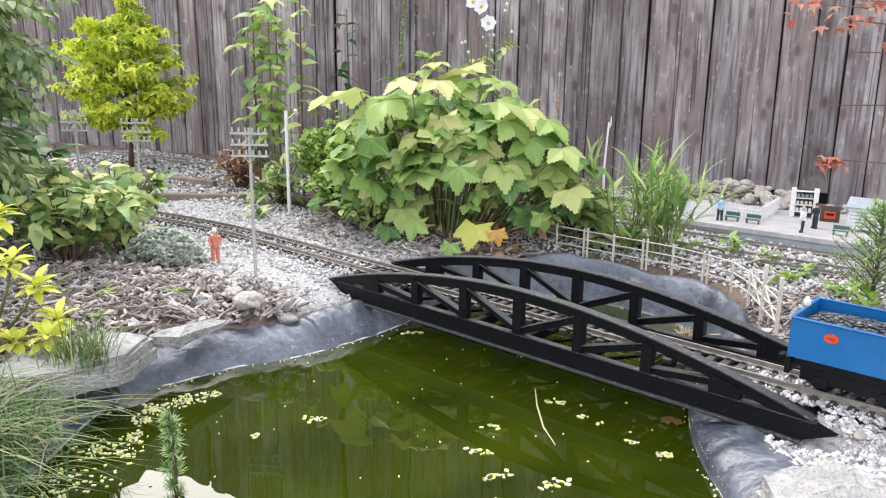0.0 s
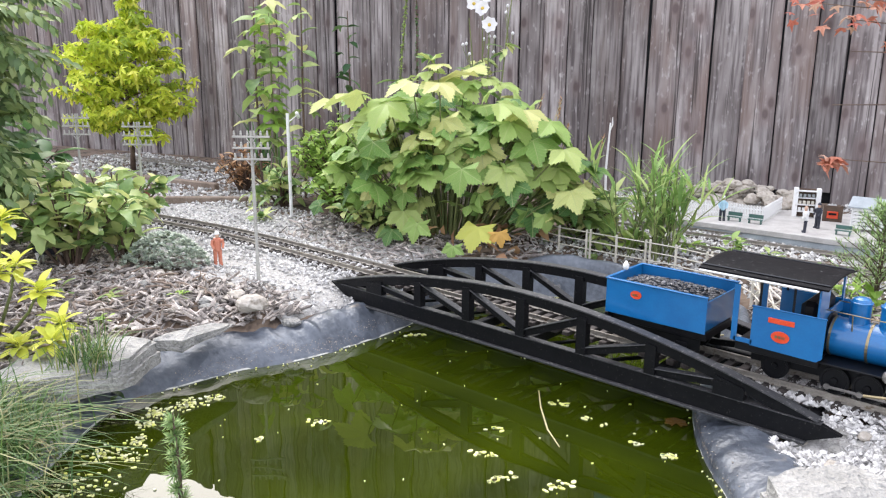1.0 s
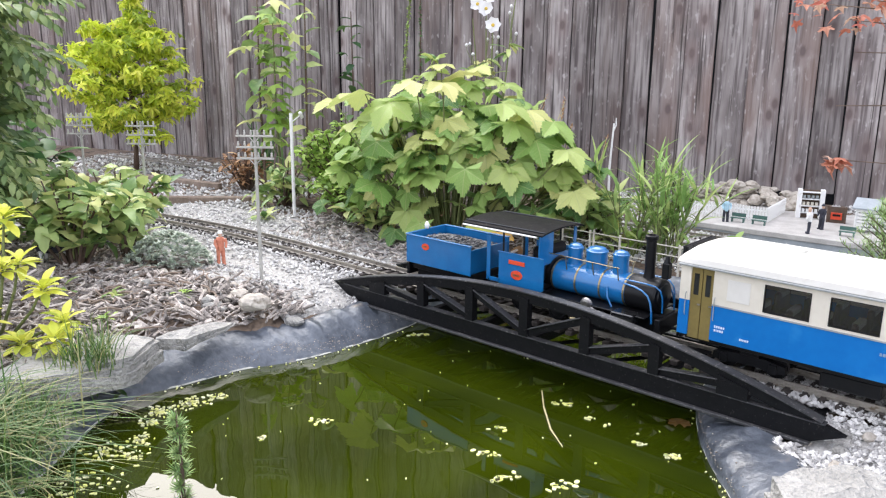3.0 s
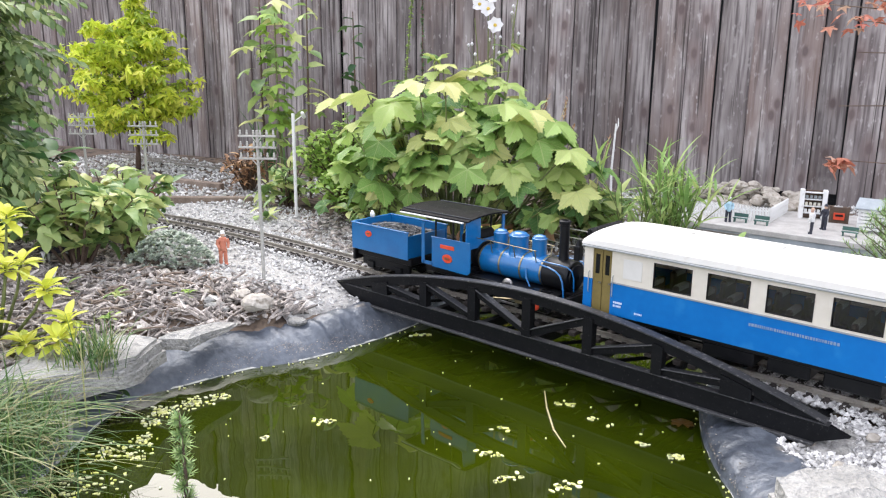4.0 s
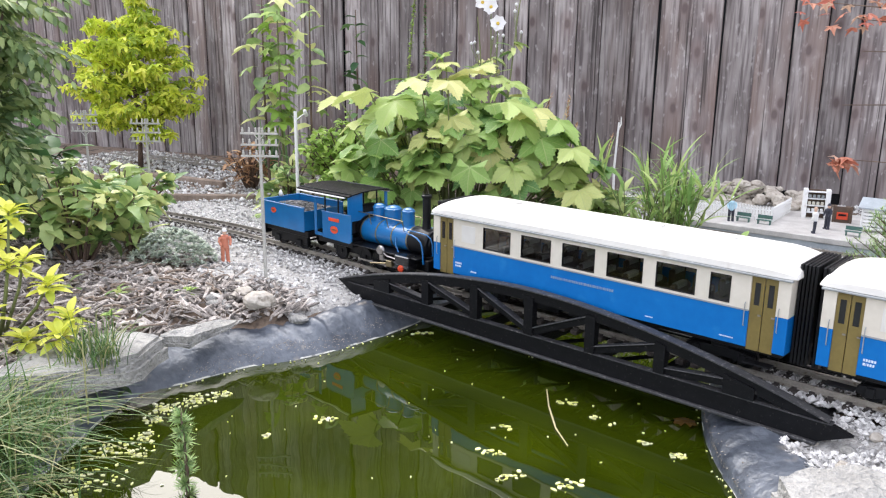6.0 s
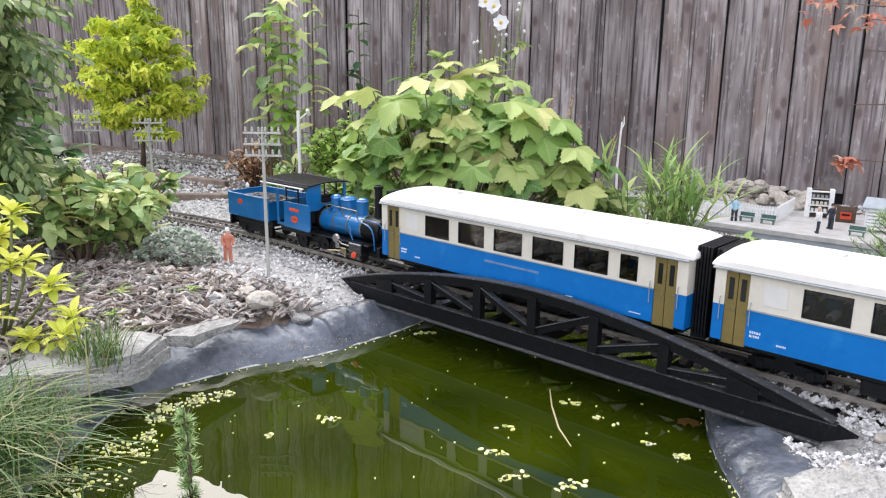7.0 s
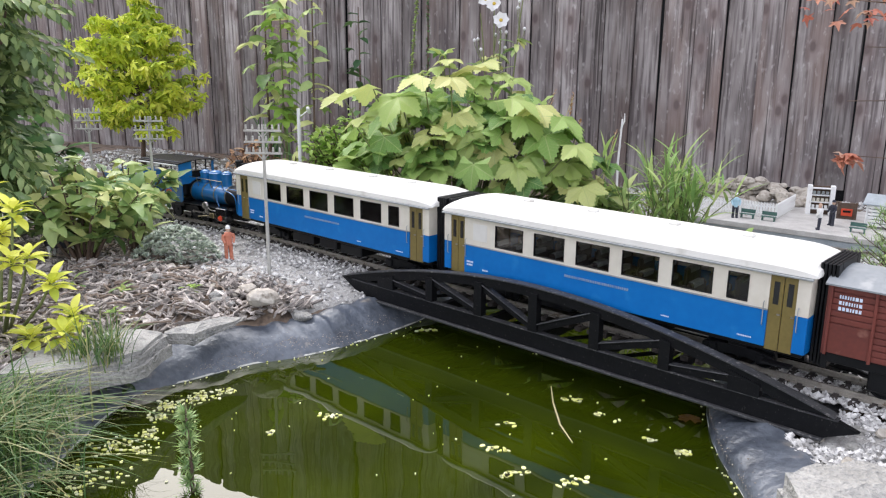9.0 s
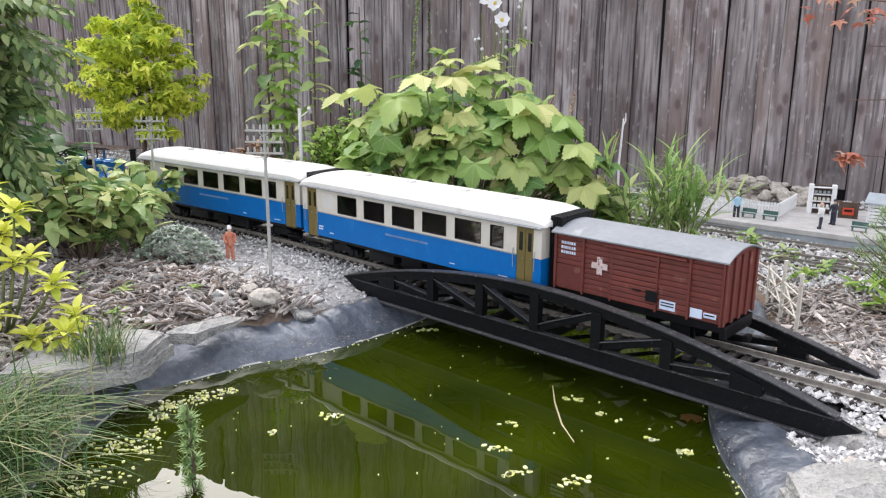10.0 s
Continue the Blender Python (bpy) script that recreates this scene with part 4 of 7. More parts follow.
    for s in (-1, 1):
        rod = part("coupling_rod", M().box(-0.037, 0.037, -0.001, 0.001, -0.0016, 0.0016, b=0.0004).lathe([(0.0035, -0.0015), (0.0035, 0.0015)], 12, pose(-0.035, 0, 0, 90, 0, 0)).lathe([(0.0035, -0.0015), (0.0035, 0.0015)], 12, pose(0.0, 0, 0, 90, 0, 0)).lathe([(0.0035, -0.0015), (0.0035, 0.0015)], 12, pose(0.035, 0, 0, 90, 0, 0)), STEEL, root, "bright steel coupling rod")
        rods.append((rod, o + 0.325, s * 0.033, 0.0165, root, 0 if s < 0 else math.pi / 2))
    coupler(root, o + 0.458, 1)
    set_height(root, 0.91)
    return root, rods


def build_wagon():
    L, w, z0, z1 = 0.250, 0.049, 0.0475, 0.1275
    root = thing("box_van", "red-brown model boxcar with a grey roof", "model wagon", "train")
    o, t = -L / 2, 0.002
    n = 11
    seg = [(0.0, 0.0475), (0.0475, 0.0925), (0.0925, 0.1605), (0.1605, 0.205), (0.205, L)]
    for s in (-1, 1):
        for i, (a, b) in enumerate(seg):
            for k in range(n):
                h = (z1 - z0) / n
                if i == 0 and k < 5:
                    continue
                out = w + (0.0022 if i == 2 else 0.0)
                part("plank", M().box(o + a, o + b, min(s * out, s * (out - t)), max(s * out, s * (out - t)), z0 + k * h + 0.0006, z0 + (k + 1) * h - 0.0004, b=0.0006), WAGON_RED, root)
        part("side_backing", M().box(o, -o, min(s * (w - t), s * (w - t - 0.002)), max(s * (w - t), s * (w - t - 0.002)), z0, z1), WAGON_RED, root)
        part("steel_panel", M().box(o + 0.001, o + 0.0465, min(s * w, s * (w - t)), max(s * w, s * (w - t)), z0 + 0.0005, z0 + 0.0355, b=0.0004), WAGON_RED, root, "plain red-brown steel panel")
        for x in (0.0015, 0.0475, 0.0925, 0.1605, 0.205, L - 0.0015):
            part("stanchion", M().box(o + x - 0.0016, o + x + 0.0016, min(s * w, s * (w + 0.0026)), max(s * w, s * (w + 0.0026)), z0 - 0.002, z1, b=0.0005), WAGON_RED, root)
        part("door_rail", M().box(o + 0.08, o + 0.2, min(s * w, s * (w + 0.004)), max(s * w, s * (w + 0.004)), z1 - 0.006, z1 - 0.003), WAGON_RED, root)
        part("door_catch", M().box(o + 0.127, o + 0.139, min(s * (w + 0.0022), s * (w + 0.004)), max(s * (w + 0.0022), s * (w + 0.004)), 0.0695, 0.0715).box(o + 0.147, o + 0.163, min(s * (w + 0.0026), s * (w + 0.004)), max(s * (w + 0.0026), s * (w + 0.004)), 0.059, 0.0735), BLACK, root)
        sign = M()
        y0, y1 = min(s * (w + 0.0001), s * (w + 0.0007)), max(s * (w + 0.0001), s * (w + 0.0007))
        cx, cz, q = o + 0.0735, 0.0915, 0.0042
        sign.box(cx - q, cx + q, y0, y1, cz - 3 * q, cz + 3 * q)
        sign.box(cx - 3 * q, cx - q, y0, y1, cz - q, cz + q)
        sign.box(cx + q, cx + 3 * q, y0, y1, cz - q, cz + q)
        part("white_cross", sign, WORN_WHITE, root, "worn white painted cross")
        lab = M()
        lab.box(o + 0.166, o + 0.188, y0, y1, 0.0515, 0.064)
        lab.box(o + 0.2085, o + 0.2245, y0, y1, 0.0505, 0.0625)
        lab.box(o + 0.2265, o + 0.243, y0, y1, 0.0535, 0.060)
        part("label_panel", lab, PRINT, root, "small white data panels")
        bb = M()
        for x0, x1, zz in ((0.168, 0.186, 0.0600), (0.168, 0.186, 0.0562), (0.228, 0.241, 0.0565)):
            bb.box(o + x0, o + x1, min(s * (w + 0.0007), s * (w + 0.0011)), max(s * (w + 0.0007), s * (w + 0.0011)), zz, zz + 0.0016)
        part("print_bar", bb, BLACK, root)
        text = M()
        bars(text, o + 0.010, 0.1135, 0.022, 0.004, s * w if s < 0 else w + 0.0005, 3, random.Random(4))
        part("lettering", text, PRINT, root)
    for e in (-1, 1):
        x0, x1 = (o, o + t) if e < 0 else (-o - t, -o)
        part("end_wall", M().prism([(-w, z0), (-w, z1), (-w * 0.5, z1 + 0.009), (0, z1 + 0.0115), (w * 0.5, z1 + 0.009), (w, z1), (w, z0)], -t / 2, t / 2, pose((x0 + x1) / 2, 0, 0, 0, 0, 90)), WAGON_RED, root)
        for y in (-0.046, -0.023, 0.0, 0.023, 0.046):
            part("end_rib", M().box(min(e * -o, e * (-o + 0.003)), max(e * -o, e * (-o + 0.003)), y - 0.003, y + 0.003, z0 - 0.002, z1 + 0.004, b=0.0006), WAGON_RED, root)
        coupler(root, e * -o, e)
        part("buffer_beam", M().box(min(e * (-o - 0.004), e * (-o + 0.004)), max(e * (-o - 0.004), e * (-o + 0.004)), -0.044, 0.044, 0.027, 0.044, b=0.001), BLACK, root)
    roof, k = M(), 12
    for x in (o - 0.005, -o + 0.005):
        for lay in (0, 0.002):
            for j in range(k + 1):
                y = -0.054 + 0.108 * j / k
                roof.v.append((x, y, z1 + 0.0125 * (1 - (abs(y) / 0.054) ** 2.1) + lay))
    q = k + 1
    for j in range(k):
        roof.f += [(j, j + 1, 2 * q + j + 1, 2 * q + j), (q + j, 3 * q + j, 3 * q + j + 1, q + j + 1), (j, q + j, q + j + 1, j + 1), (2 * q + j, 2 * q + j + 1, 3 * q + j + 1, 3 * q + j)]
    roof.f += [(0, 2 * q, 3 * q, q), (k, q + k, 3 * q + k, 2 * q + k)]
    part("roof", roof, WAGON_ROOF, root, "dusty grey curved roof")
    u = M()
    u.box(o + 0.002, -o - 0.002, -0.044, 0.044, 0.035, z0 - 0.0005, b=0.001)
    for s in (-1, 1):
        for x in (0.06, L - 0.06):
            u.box(o + x - 0.014, o + x + 0.014, s * 0.034 - 0.003, s * 0.034 + 0.003, 0.01, 0.037, b=0.002)
        u.box(o + 0.09, o + 0.16, s * 0.04 - 0.0015, s * 0.04 + 0.0015, 0.024, 0.028)
    part("underframe", u, BLACK, root)
    me = wheelset_mesh(0.0155)
    for x in (0.06, L - 0.06):
        add_wheelset(root, root, o + x, 0.0155, me)
    return root


def lump(m, c, r, rnd, flat=0.75):
    """A small rough stone."""
    a, b = rnd.uniform(0, 6.28), rnd.uniform(0, 6.28)
    ca, sa = math.cos(a), math.sin(a)
    q = [(1, 0, 0), (-1, 0, 0), (0, 1, 0), (0, -1, 0), (0, 0, 1), (0, 0, -1), (0.6, 0.6, 0.6), (-0.6, -0.6, 0.6)]
    vs = []
    for x, y, z in q[:6]:
        k = r * rnd.uniform(0.7, 1.25)
        x, y, z = x * k * 1.15, y * k * 0.9, z * k * flat
        x, z = x * math.cos(b) - z * math.sin(b) * 0.5, z + x * math.sin(b) * 0.3
        vs.append((c[0] + x * ca - y * sa, c[1] + x * sa + y * ca, c[2] + z))
    m.add(vs, [(0, 2, 4), (2, 1, 4), (1, 3, 4), (3, 0, 4), (2, 0, 5), (1, 2, 5), (3, 1, 5), (0, 3, 5)])


# ---------------------------------------------------------------- where the train is
RUN = [(0, 0.6223), (0.5, 0.5045), (1, 0.3755), (1.5, 0.2470), (2, 0.1480), (2.5, 0.0603), (4, -0.1591), (4.5, -0.2358), (5, -0.3090), (5.5, -0.3821),
       (7, -0.5755), (7.5, -0.6535), (8, -0.7515), (8.5, -0.8775), (9, -1.0235), (9.5, -1.1935), (10, -1.3950)]


def run_at(t):
    """The first coach's west end along the line, by a smooth curve through RUN."""
    n = len(RUN)
    i = max(k for k in range(n - 1) if RUN[k][0] <= t + 1e-9)
    slope = []
    for k in (i, i + 1):
        a, b = RUN[max(k - 1, 0)], RUN[min(k + 1, n - 1)]
        slope.append((b[1] - a[1]) / (b[0] - a[0]))
    (t0, s0), (t1, s1) = RUN[i], RUN[i + 1]
    h = t1 - t0
    u = (t - t0) / h
    return (2 * u ** 3 - 3 * u * u + 1) * s0 + (u ** 3 - 2 * u * u + u) * h * slope[0] + (3 * u * u - 2 * u ** 3) * s1 + (u ** 3 - u * u) * h * slope[1]


coach_a = build_coach("blue and cream model coach with olive doors, behind the engine")
coach_b = build_coach("blue and cream model coach with olive doors, before the van")
tender = build_tender()
engine, RODS = build_engine()
van = build_wagon()
VEHICLES = [(coach_a, CL / 2), (coach_b, 0.5925 + CL / 2), (tender, -0.494 + TX), (engine, -0.494 + LX), (van, 1.1675 + 0.125)]


def motions():
    coarse = [i * 0.2 for i in range(51)]
    fine = [i / 15 for i in range(151)]
    for ob, off in VEHICLES:
        walk(ob, [(t, track_pose(run_at(t) + off)) for t in coarse])
    for ob, x, r, _ in SPINNERS:
        walk(ob, [(t, pose(x, 0, r, 0, math.degrees((run_at(t) - 0.6223) / r), 0)) for t in fine])
    for rod, x, y, r, _, ph in RODS:
        walk(rod, [(t, pose(x + 0.008 * math.sin((run_at(t) - 0.6223) / r + ph), y, r + 0.008 * math.cos((run_at(t) - 0.6223) / r + ph))) for t in fine])

# ---------------------------------------------------------------- plant materials
def leaf_mat(name, colours, per="object", trans=0.3, rough=0.45, vein=60.0, bump=0.0008):
    """Leaves whose colour runs over the given colours from leaf to leaf, mottled and finely ribbed."""
    m = bpy.data.materials.new(name)
    m.use_nodes = True
    N, L = m.node_tree.nodes, m.node_tree.links
    b = N["Principled BSDF"]
    src = N.new("ShaderNodeObjectInfo").outputs["Random"] if per == "object" else N.new("ShaderNodeNewGeometry").outputs["Random Per Island"]
    tc = N.new("ShaderNodeTexCoord")
    n1 = N.new("ShaderNodeTexNoise")
    n1.inputs["Scale"].default_value, n1.inputs["Detail"].default_value = vein, 5
    L.new(tc.outputs["Object"], n1.inputs[0])
    mul = N.new("ShaderNodeMath")
    mul.operation, mul.inputs[1].default_value, mul.inputs[2].default_value = "MULTIPLY_ADD", 0.5, -0.25
    L.new(n1.outputs[0], mul.inputs[0])
    add = N.new("ShaderNodeMath")
    L.new(src, add.inputs[0])
    L.new(mul.outputs[0], add.inputs[1])
    ramp = N.new("ShaderNodeValToRGB")
    el = ramp.color_ramp.elements
    while len(el) < len(colours):
        el.new(0.5)
    for i, c in enumerate(colours):
        el[i].position = i / (len(colours) - 1)
        el[i].color = (*(min(0.8, v * k) for v, k in zip(c, (1.68, 1.58, 1.50))), 1)
    L.new(add.outputs[0], ramp.inputs[0])
    L.new(ramp.outputs[0], b.inputs["Base Color"])
    b.inputs["Roughness"].default_value = rough
    b.inputs["Specular IOR Level"].default_value = 0.35
    if bump:
        bp = N.new("ShaderNodeBump")
        bp.inputs["Strength"].default_value, bp.inputs["Distance"].default_value = 1.0, bump
        L.new(n1.outputs[0], bp.inputs["Height"])
        L.new(bp.outputs[0], b.inputs["Normal"])
    tr = N.new("ShaderNodeBsdfTranslucent")
    L.new(ramp.outputs[0], tr.inputs[0])
    ms = N.new("ShaderNodeMixShader")
    ms.inputs[0].default_value = trans
    L.new(b.outputs[0], ms.inputs[1])
    L.new(tr.outputs[0], ms.inputs[2])
    L.new(ms.outputs[0], N["Material Output"].inputs[0])
    return m


def add_veins(m, spread, lobes, colour):
    """Paler ribs that run from the stalk into each lobe, in the leaf's own measure."""
    N, L = m.node_tree.nodes, m.node_tree.links
    ramp = next(n for n in N if n.bl_idname == "ShaderNodeValToRGB")
    tc, sep = N.new("ShaderNodeTexCoord"), N.new("ShaderNodeSeparateXYZ")
    L.new(tc.outputs["Object"], sep.inputs[0])

    def calc(op, a, b=0.0):
        n = N.new("ShaderNodeMath")
        n.operation = op
        for i, v in enumerate((a, b)):
            if isinstance(v, (int, float)):
                n.inputs[i].default_value = v
            else:
                L.new(v, n.inputs[i])
        return n.outputs[0]

    x = calc("SUBTRACT", sep.outputs[0], 0.05)
    ang = calc("MULTIPLY", calc("ARCTAN2", sep.outputs[1], x), (lobes - 1) / radians(spread))
    d = calc("ABSOLUTE", calc("SUBTRACT", calc("FRACT", calc("ADD", ang, 20.5)), 0.5))
    rad = calc("SQRT", calc("ADD", calc("MULTIPLY", x, x), calc("MULTIPLY", sep.outputs[1], sep.outputs[1])))
    main = calc("LESS_THAN", calc("MULTIPLY", d, rad), 0.013)
    side = calc("ABSOLUTE", calc("SUBTRACT", calc("FRACT", calc("ADD", calc("MULTIPLY", rad, 7.0), calc("MULTIPLY", d, -5.0))), 0.5))
    side = calc("MULTIPLY", calc("LESS_THAN", side, 0.07), 0.45)
    f = calc("MULTIPLY", calc("MAXIMUM", main, side), 0.55)
    mx = N.new("ShaderNodeMixRGB")
    mx.inputs[2].default_value = (*colour, 1)
    L.new(f, mx.inputs[0])
    outs = [l.to_socket for l in ramp.outputs[0].links]
    L.new(ramp.outputs[0], mx.inputs[1])
    for o in outs:
        L.new(mx.outputs[0], o)


BIG_LEAF = leaf_mat("big_leaf", [(0.05, 0.125, 0.04), (0.12, 0.225, 0.055), (0.19, 0.30, 0.085), (0.26, 0.35, 0.115), (0.41, 0.42, 0.18)], rough=0.36)
add_veins(BIG_LEAF, 255, 5, (0.46, 0.52, 0.22))
YELLOWED = leaf_mat("yellowed_leaf", [(0.20, 0.29, 0.06), (0.32, 0.35, 0.08)], vein=30)
ORANGED = leaf_mat("oranged_leaf", [(0.36, 0.20, 0.05), (0.38, 0.30, 0.08)], vein=30)
ACER_GOLD = leaf_mat("gold_leaf", [(0.13, 0.20, 0.025), (0.27, 0.36, 0.04), (0.42, 0.50, 0.06), (0.54, 0.57, 0.10)], per="island", trans=0.35)
FERN = leaf_mat("fern_leaf", [(0.04, 0.075, 0.03), (0.10, 0.16, 0.06), (0.22, 0.28, 0.12)], per="island")
SHRUB = leaf_mat("shrub_leaf", [(0.07, 0.14, 0.05), (0.17, 0.26, 0.09), (0.29, 0.37, 0.15), (0.40, 0.43, 0.19)], per="island", rough=0.38)
YELLOW_SHRUB = leaf_mat("yellow_shrub_leaf", [(0.26, 0.33, 0.05), (0.42, 0.46, 0.07), (0.52, 0.52, 0.12)], per="island", trans=0.3)
GRASS = leaf_mat("grass_blade", [(0.02, 0.055, 0.015), (0.045, 0.10, 0.028), (0.085, 0.145, 0.045), (0.22, 0.21, 0.11)], per="island")
REED = leaf_mat("reed_blade", [(0.09, 0.18, 0.05), (0.18, 0.29, 0.09), (0.32, 0.40, 0.16)], per="island")
SEDUM = leaf_mat("sedum_leaf", [(0.16, 0.21, 0.18), (0.27, 0.33, 0.28), (0.38, 0.42, 0.37)], per="island", trans=0.1)
HEDGE = leaf_mat("hedge_leaf", [(0.08, 0.155, 0.03), (0.16, 0.27, 0.05), (0.26, 0.37, 0.09)], per="island")
DARK_LEAF = leaf_mat("dark_leaf", [(0.02, 0.06, 0.025), (0.05, 0.11, 0.04), (0.09, 0.17, 0.06)], per="island")
CONIFER = leaf_mat("conifer_needle", [(0.07, 0.14, 0.05), (0.15, 0.24, 0.09), (0.24, 0.33, 0.14)], per="island", trans=0.1)
ACER_RED = leaf_mat("red_leaf", [(0.24, 0.07, 0.05), (0.33, 0.15, 0.10), (0.36, 0.27, 0.21)], per="island")
PETAL = leaf_mat("white_petal", [(0.80, 0.80, 0.76), (0.86, 0.86, 0.82)], per="island", trans=0.25, bump=0)
DUCKWEED = leaf_mat("duckweed", [(0.38, 0.42, 0.10), (0.58, 0.60, 0.24), (0.68, 0.68, 0.38)], per="island", trans=0.1, bump=0)
STEM = mat("stem", (0.10, 0.13, 0.04), (0.20, 0.22, 0.08), 40, 0.6)
BROWN_STEM = mat("brown_stem", (0.07, 0.045, 0.03), (0.15, 0.10, 0.07), 40, 0.7)
DEAD = leaf_mat("dead_leaf", [(0.10, 0.055, 0.03), (0.22, 0.13, 0.07), (0.33, 0.22, 0.12)], per="island", trans=0.15)
STRAW = mat("straw", (0.42, 0.36, 0.20), (0.55, 0.48, 0.30), 40, 0.7)
POLLEN = mat("pollen", (0.55, 0.38, 0.05), (0.65, 0.48, 0.08), 90, 0.7)


# ---------------------------------------------------------------- leaf shapes
def aim(p, az, pitch, roll=0.0, s=1.0):
    """A leaf's pose: it grows from p along azimuth az, raised by pitch (degrees)."""
    return Matrix.Translation(p) @ Euler((radians(roll), radians(-pitch), radians(az))).to_matrix().to_4x4() @ Matrix.Scale(s, 4)


def strip_leaf(m, at, length, width, droop=0.3, fold=0.25, seg=4, peak=0.4, tooth=0.0):
    """A simple leaf with a midrib, folded along it and bent down to its tip."""
    vs = []
    for i in range(seg + 1):
        u = i / seg
        w = width / 2 * (math.sin(math.pi * min(1, u ** (math.log(0.5) / math.log(peak)))) ** 0.8 if 0 < u < 1 else 0.03)
        w *= 1 + (tooth if i % 2 else -tooth)
        a = droop * u
        x, z = length * (math.sin(a) / droop if droop else u), -length * (1 - math.cos(a)) / droop if droop else 0
        vs += [(x, w, z + w * fold), (x, 0, z), (x, -w, z + w * fold)]
    fs = []
    for i in range(seg):
        o = i * 3
        fs += [(o, o + 1, o + 4, o + 3), (o + 1, o + 2, o + 5, o + 4)]
    m.add(vs, fs, at)


def palm_leaf(m, at, size, lobes=5, depth=0.45, droop=0.5, n=30, ring=True, spread=250, wave=0.06, rnd=None):
    """A lobed leaf: its outline swells at each lobe and is toothed; it curls down at the rim."""
    rnd = rnd or R
    vs, fs = [(0, 0, 0)], []
    half = spread / 2
    rim = []
    for i in range(n + 1):
        a = -half + spread * i / n
        k = (a + half) / spread * (lobes - 1)
        tri = abs(k - round(k)) * 2
        main = 0.62 + 0.38 * math.cos(radians(a) * 0.62)
        r = size * main * (1 - depth * tri ** 0.8) * (1 + (0.055 if i % 2 else -0.055))
        rim.append((radians(a), r, tri))
    for f in ((0.5, 1.0) if ring else (1.0,)):
        for a, r, tri in rim:
            q = r * f
            z = -droop * q * q / size * 0.6 + wave * size * (tri - 0.4) * f
            vs.append((q * math.cos(a) + size * 0.05, q * math.sin(a), z))
    w = n + 1
    for i in range(n):
        fs.append((0, 1 + i, 2 + i))
        if ring:
            fs.append((1 + i, 1 + w + i, 2 + w + i, 2 + i))
    m.add(vs, fs, at)


def root_at(name, label, category, x, y, z=None, group="", size=1.0):
    return thing(name, label, category, group, pose(x, y, ground_z(x, y) if z is None else z) @ Matrix.Scale(size, 4))


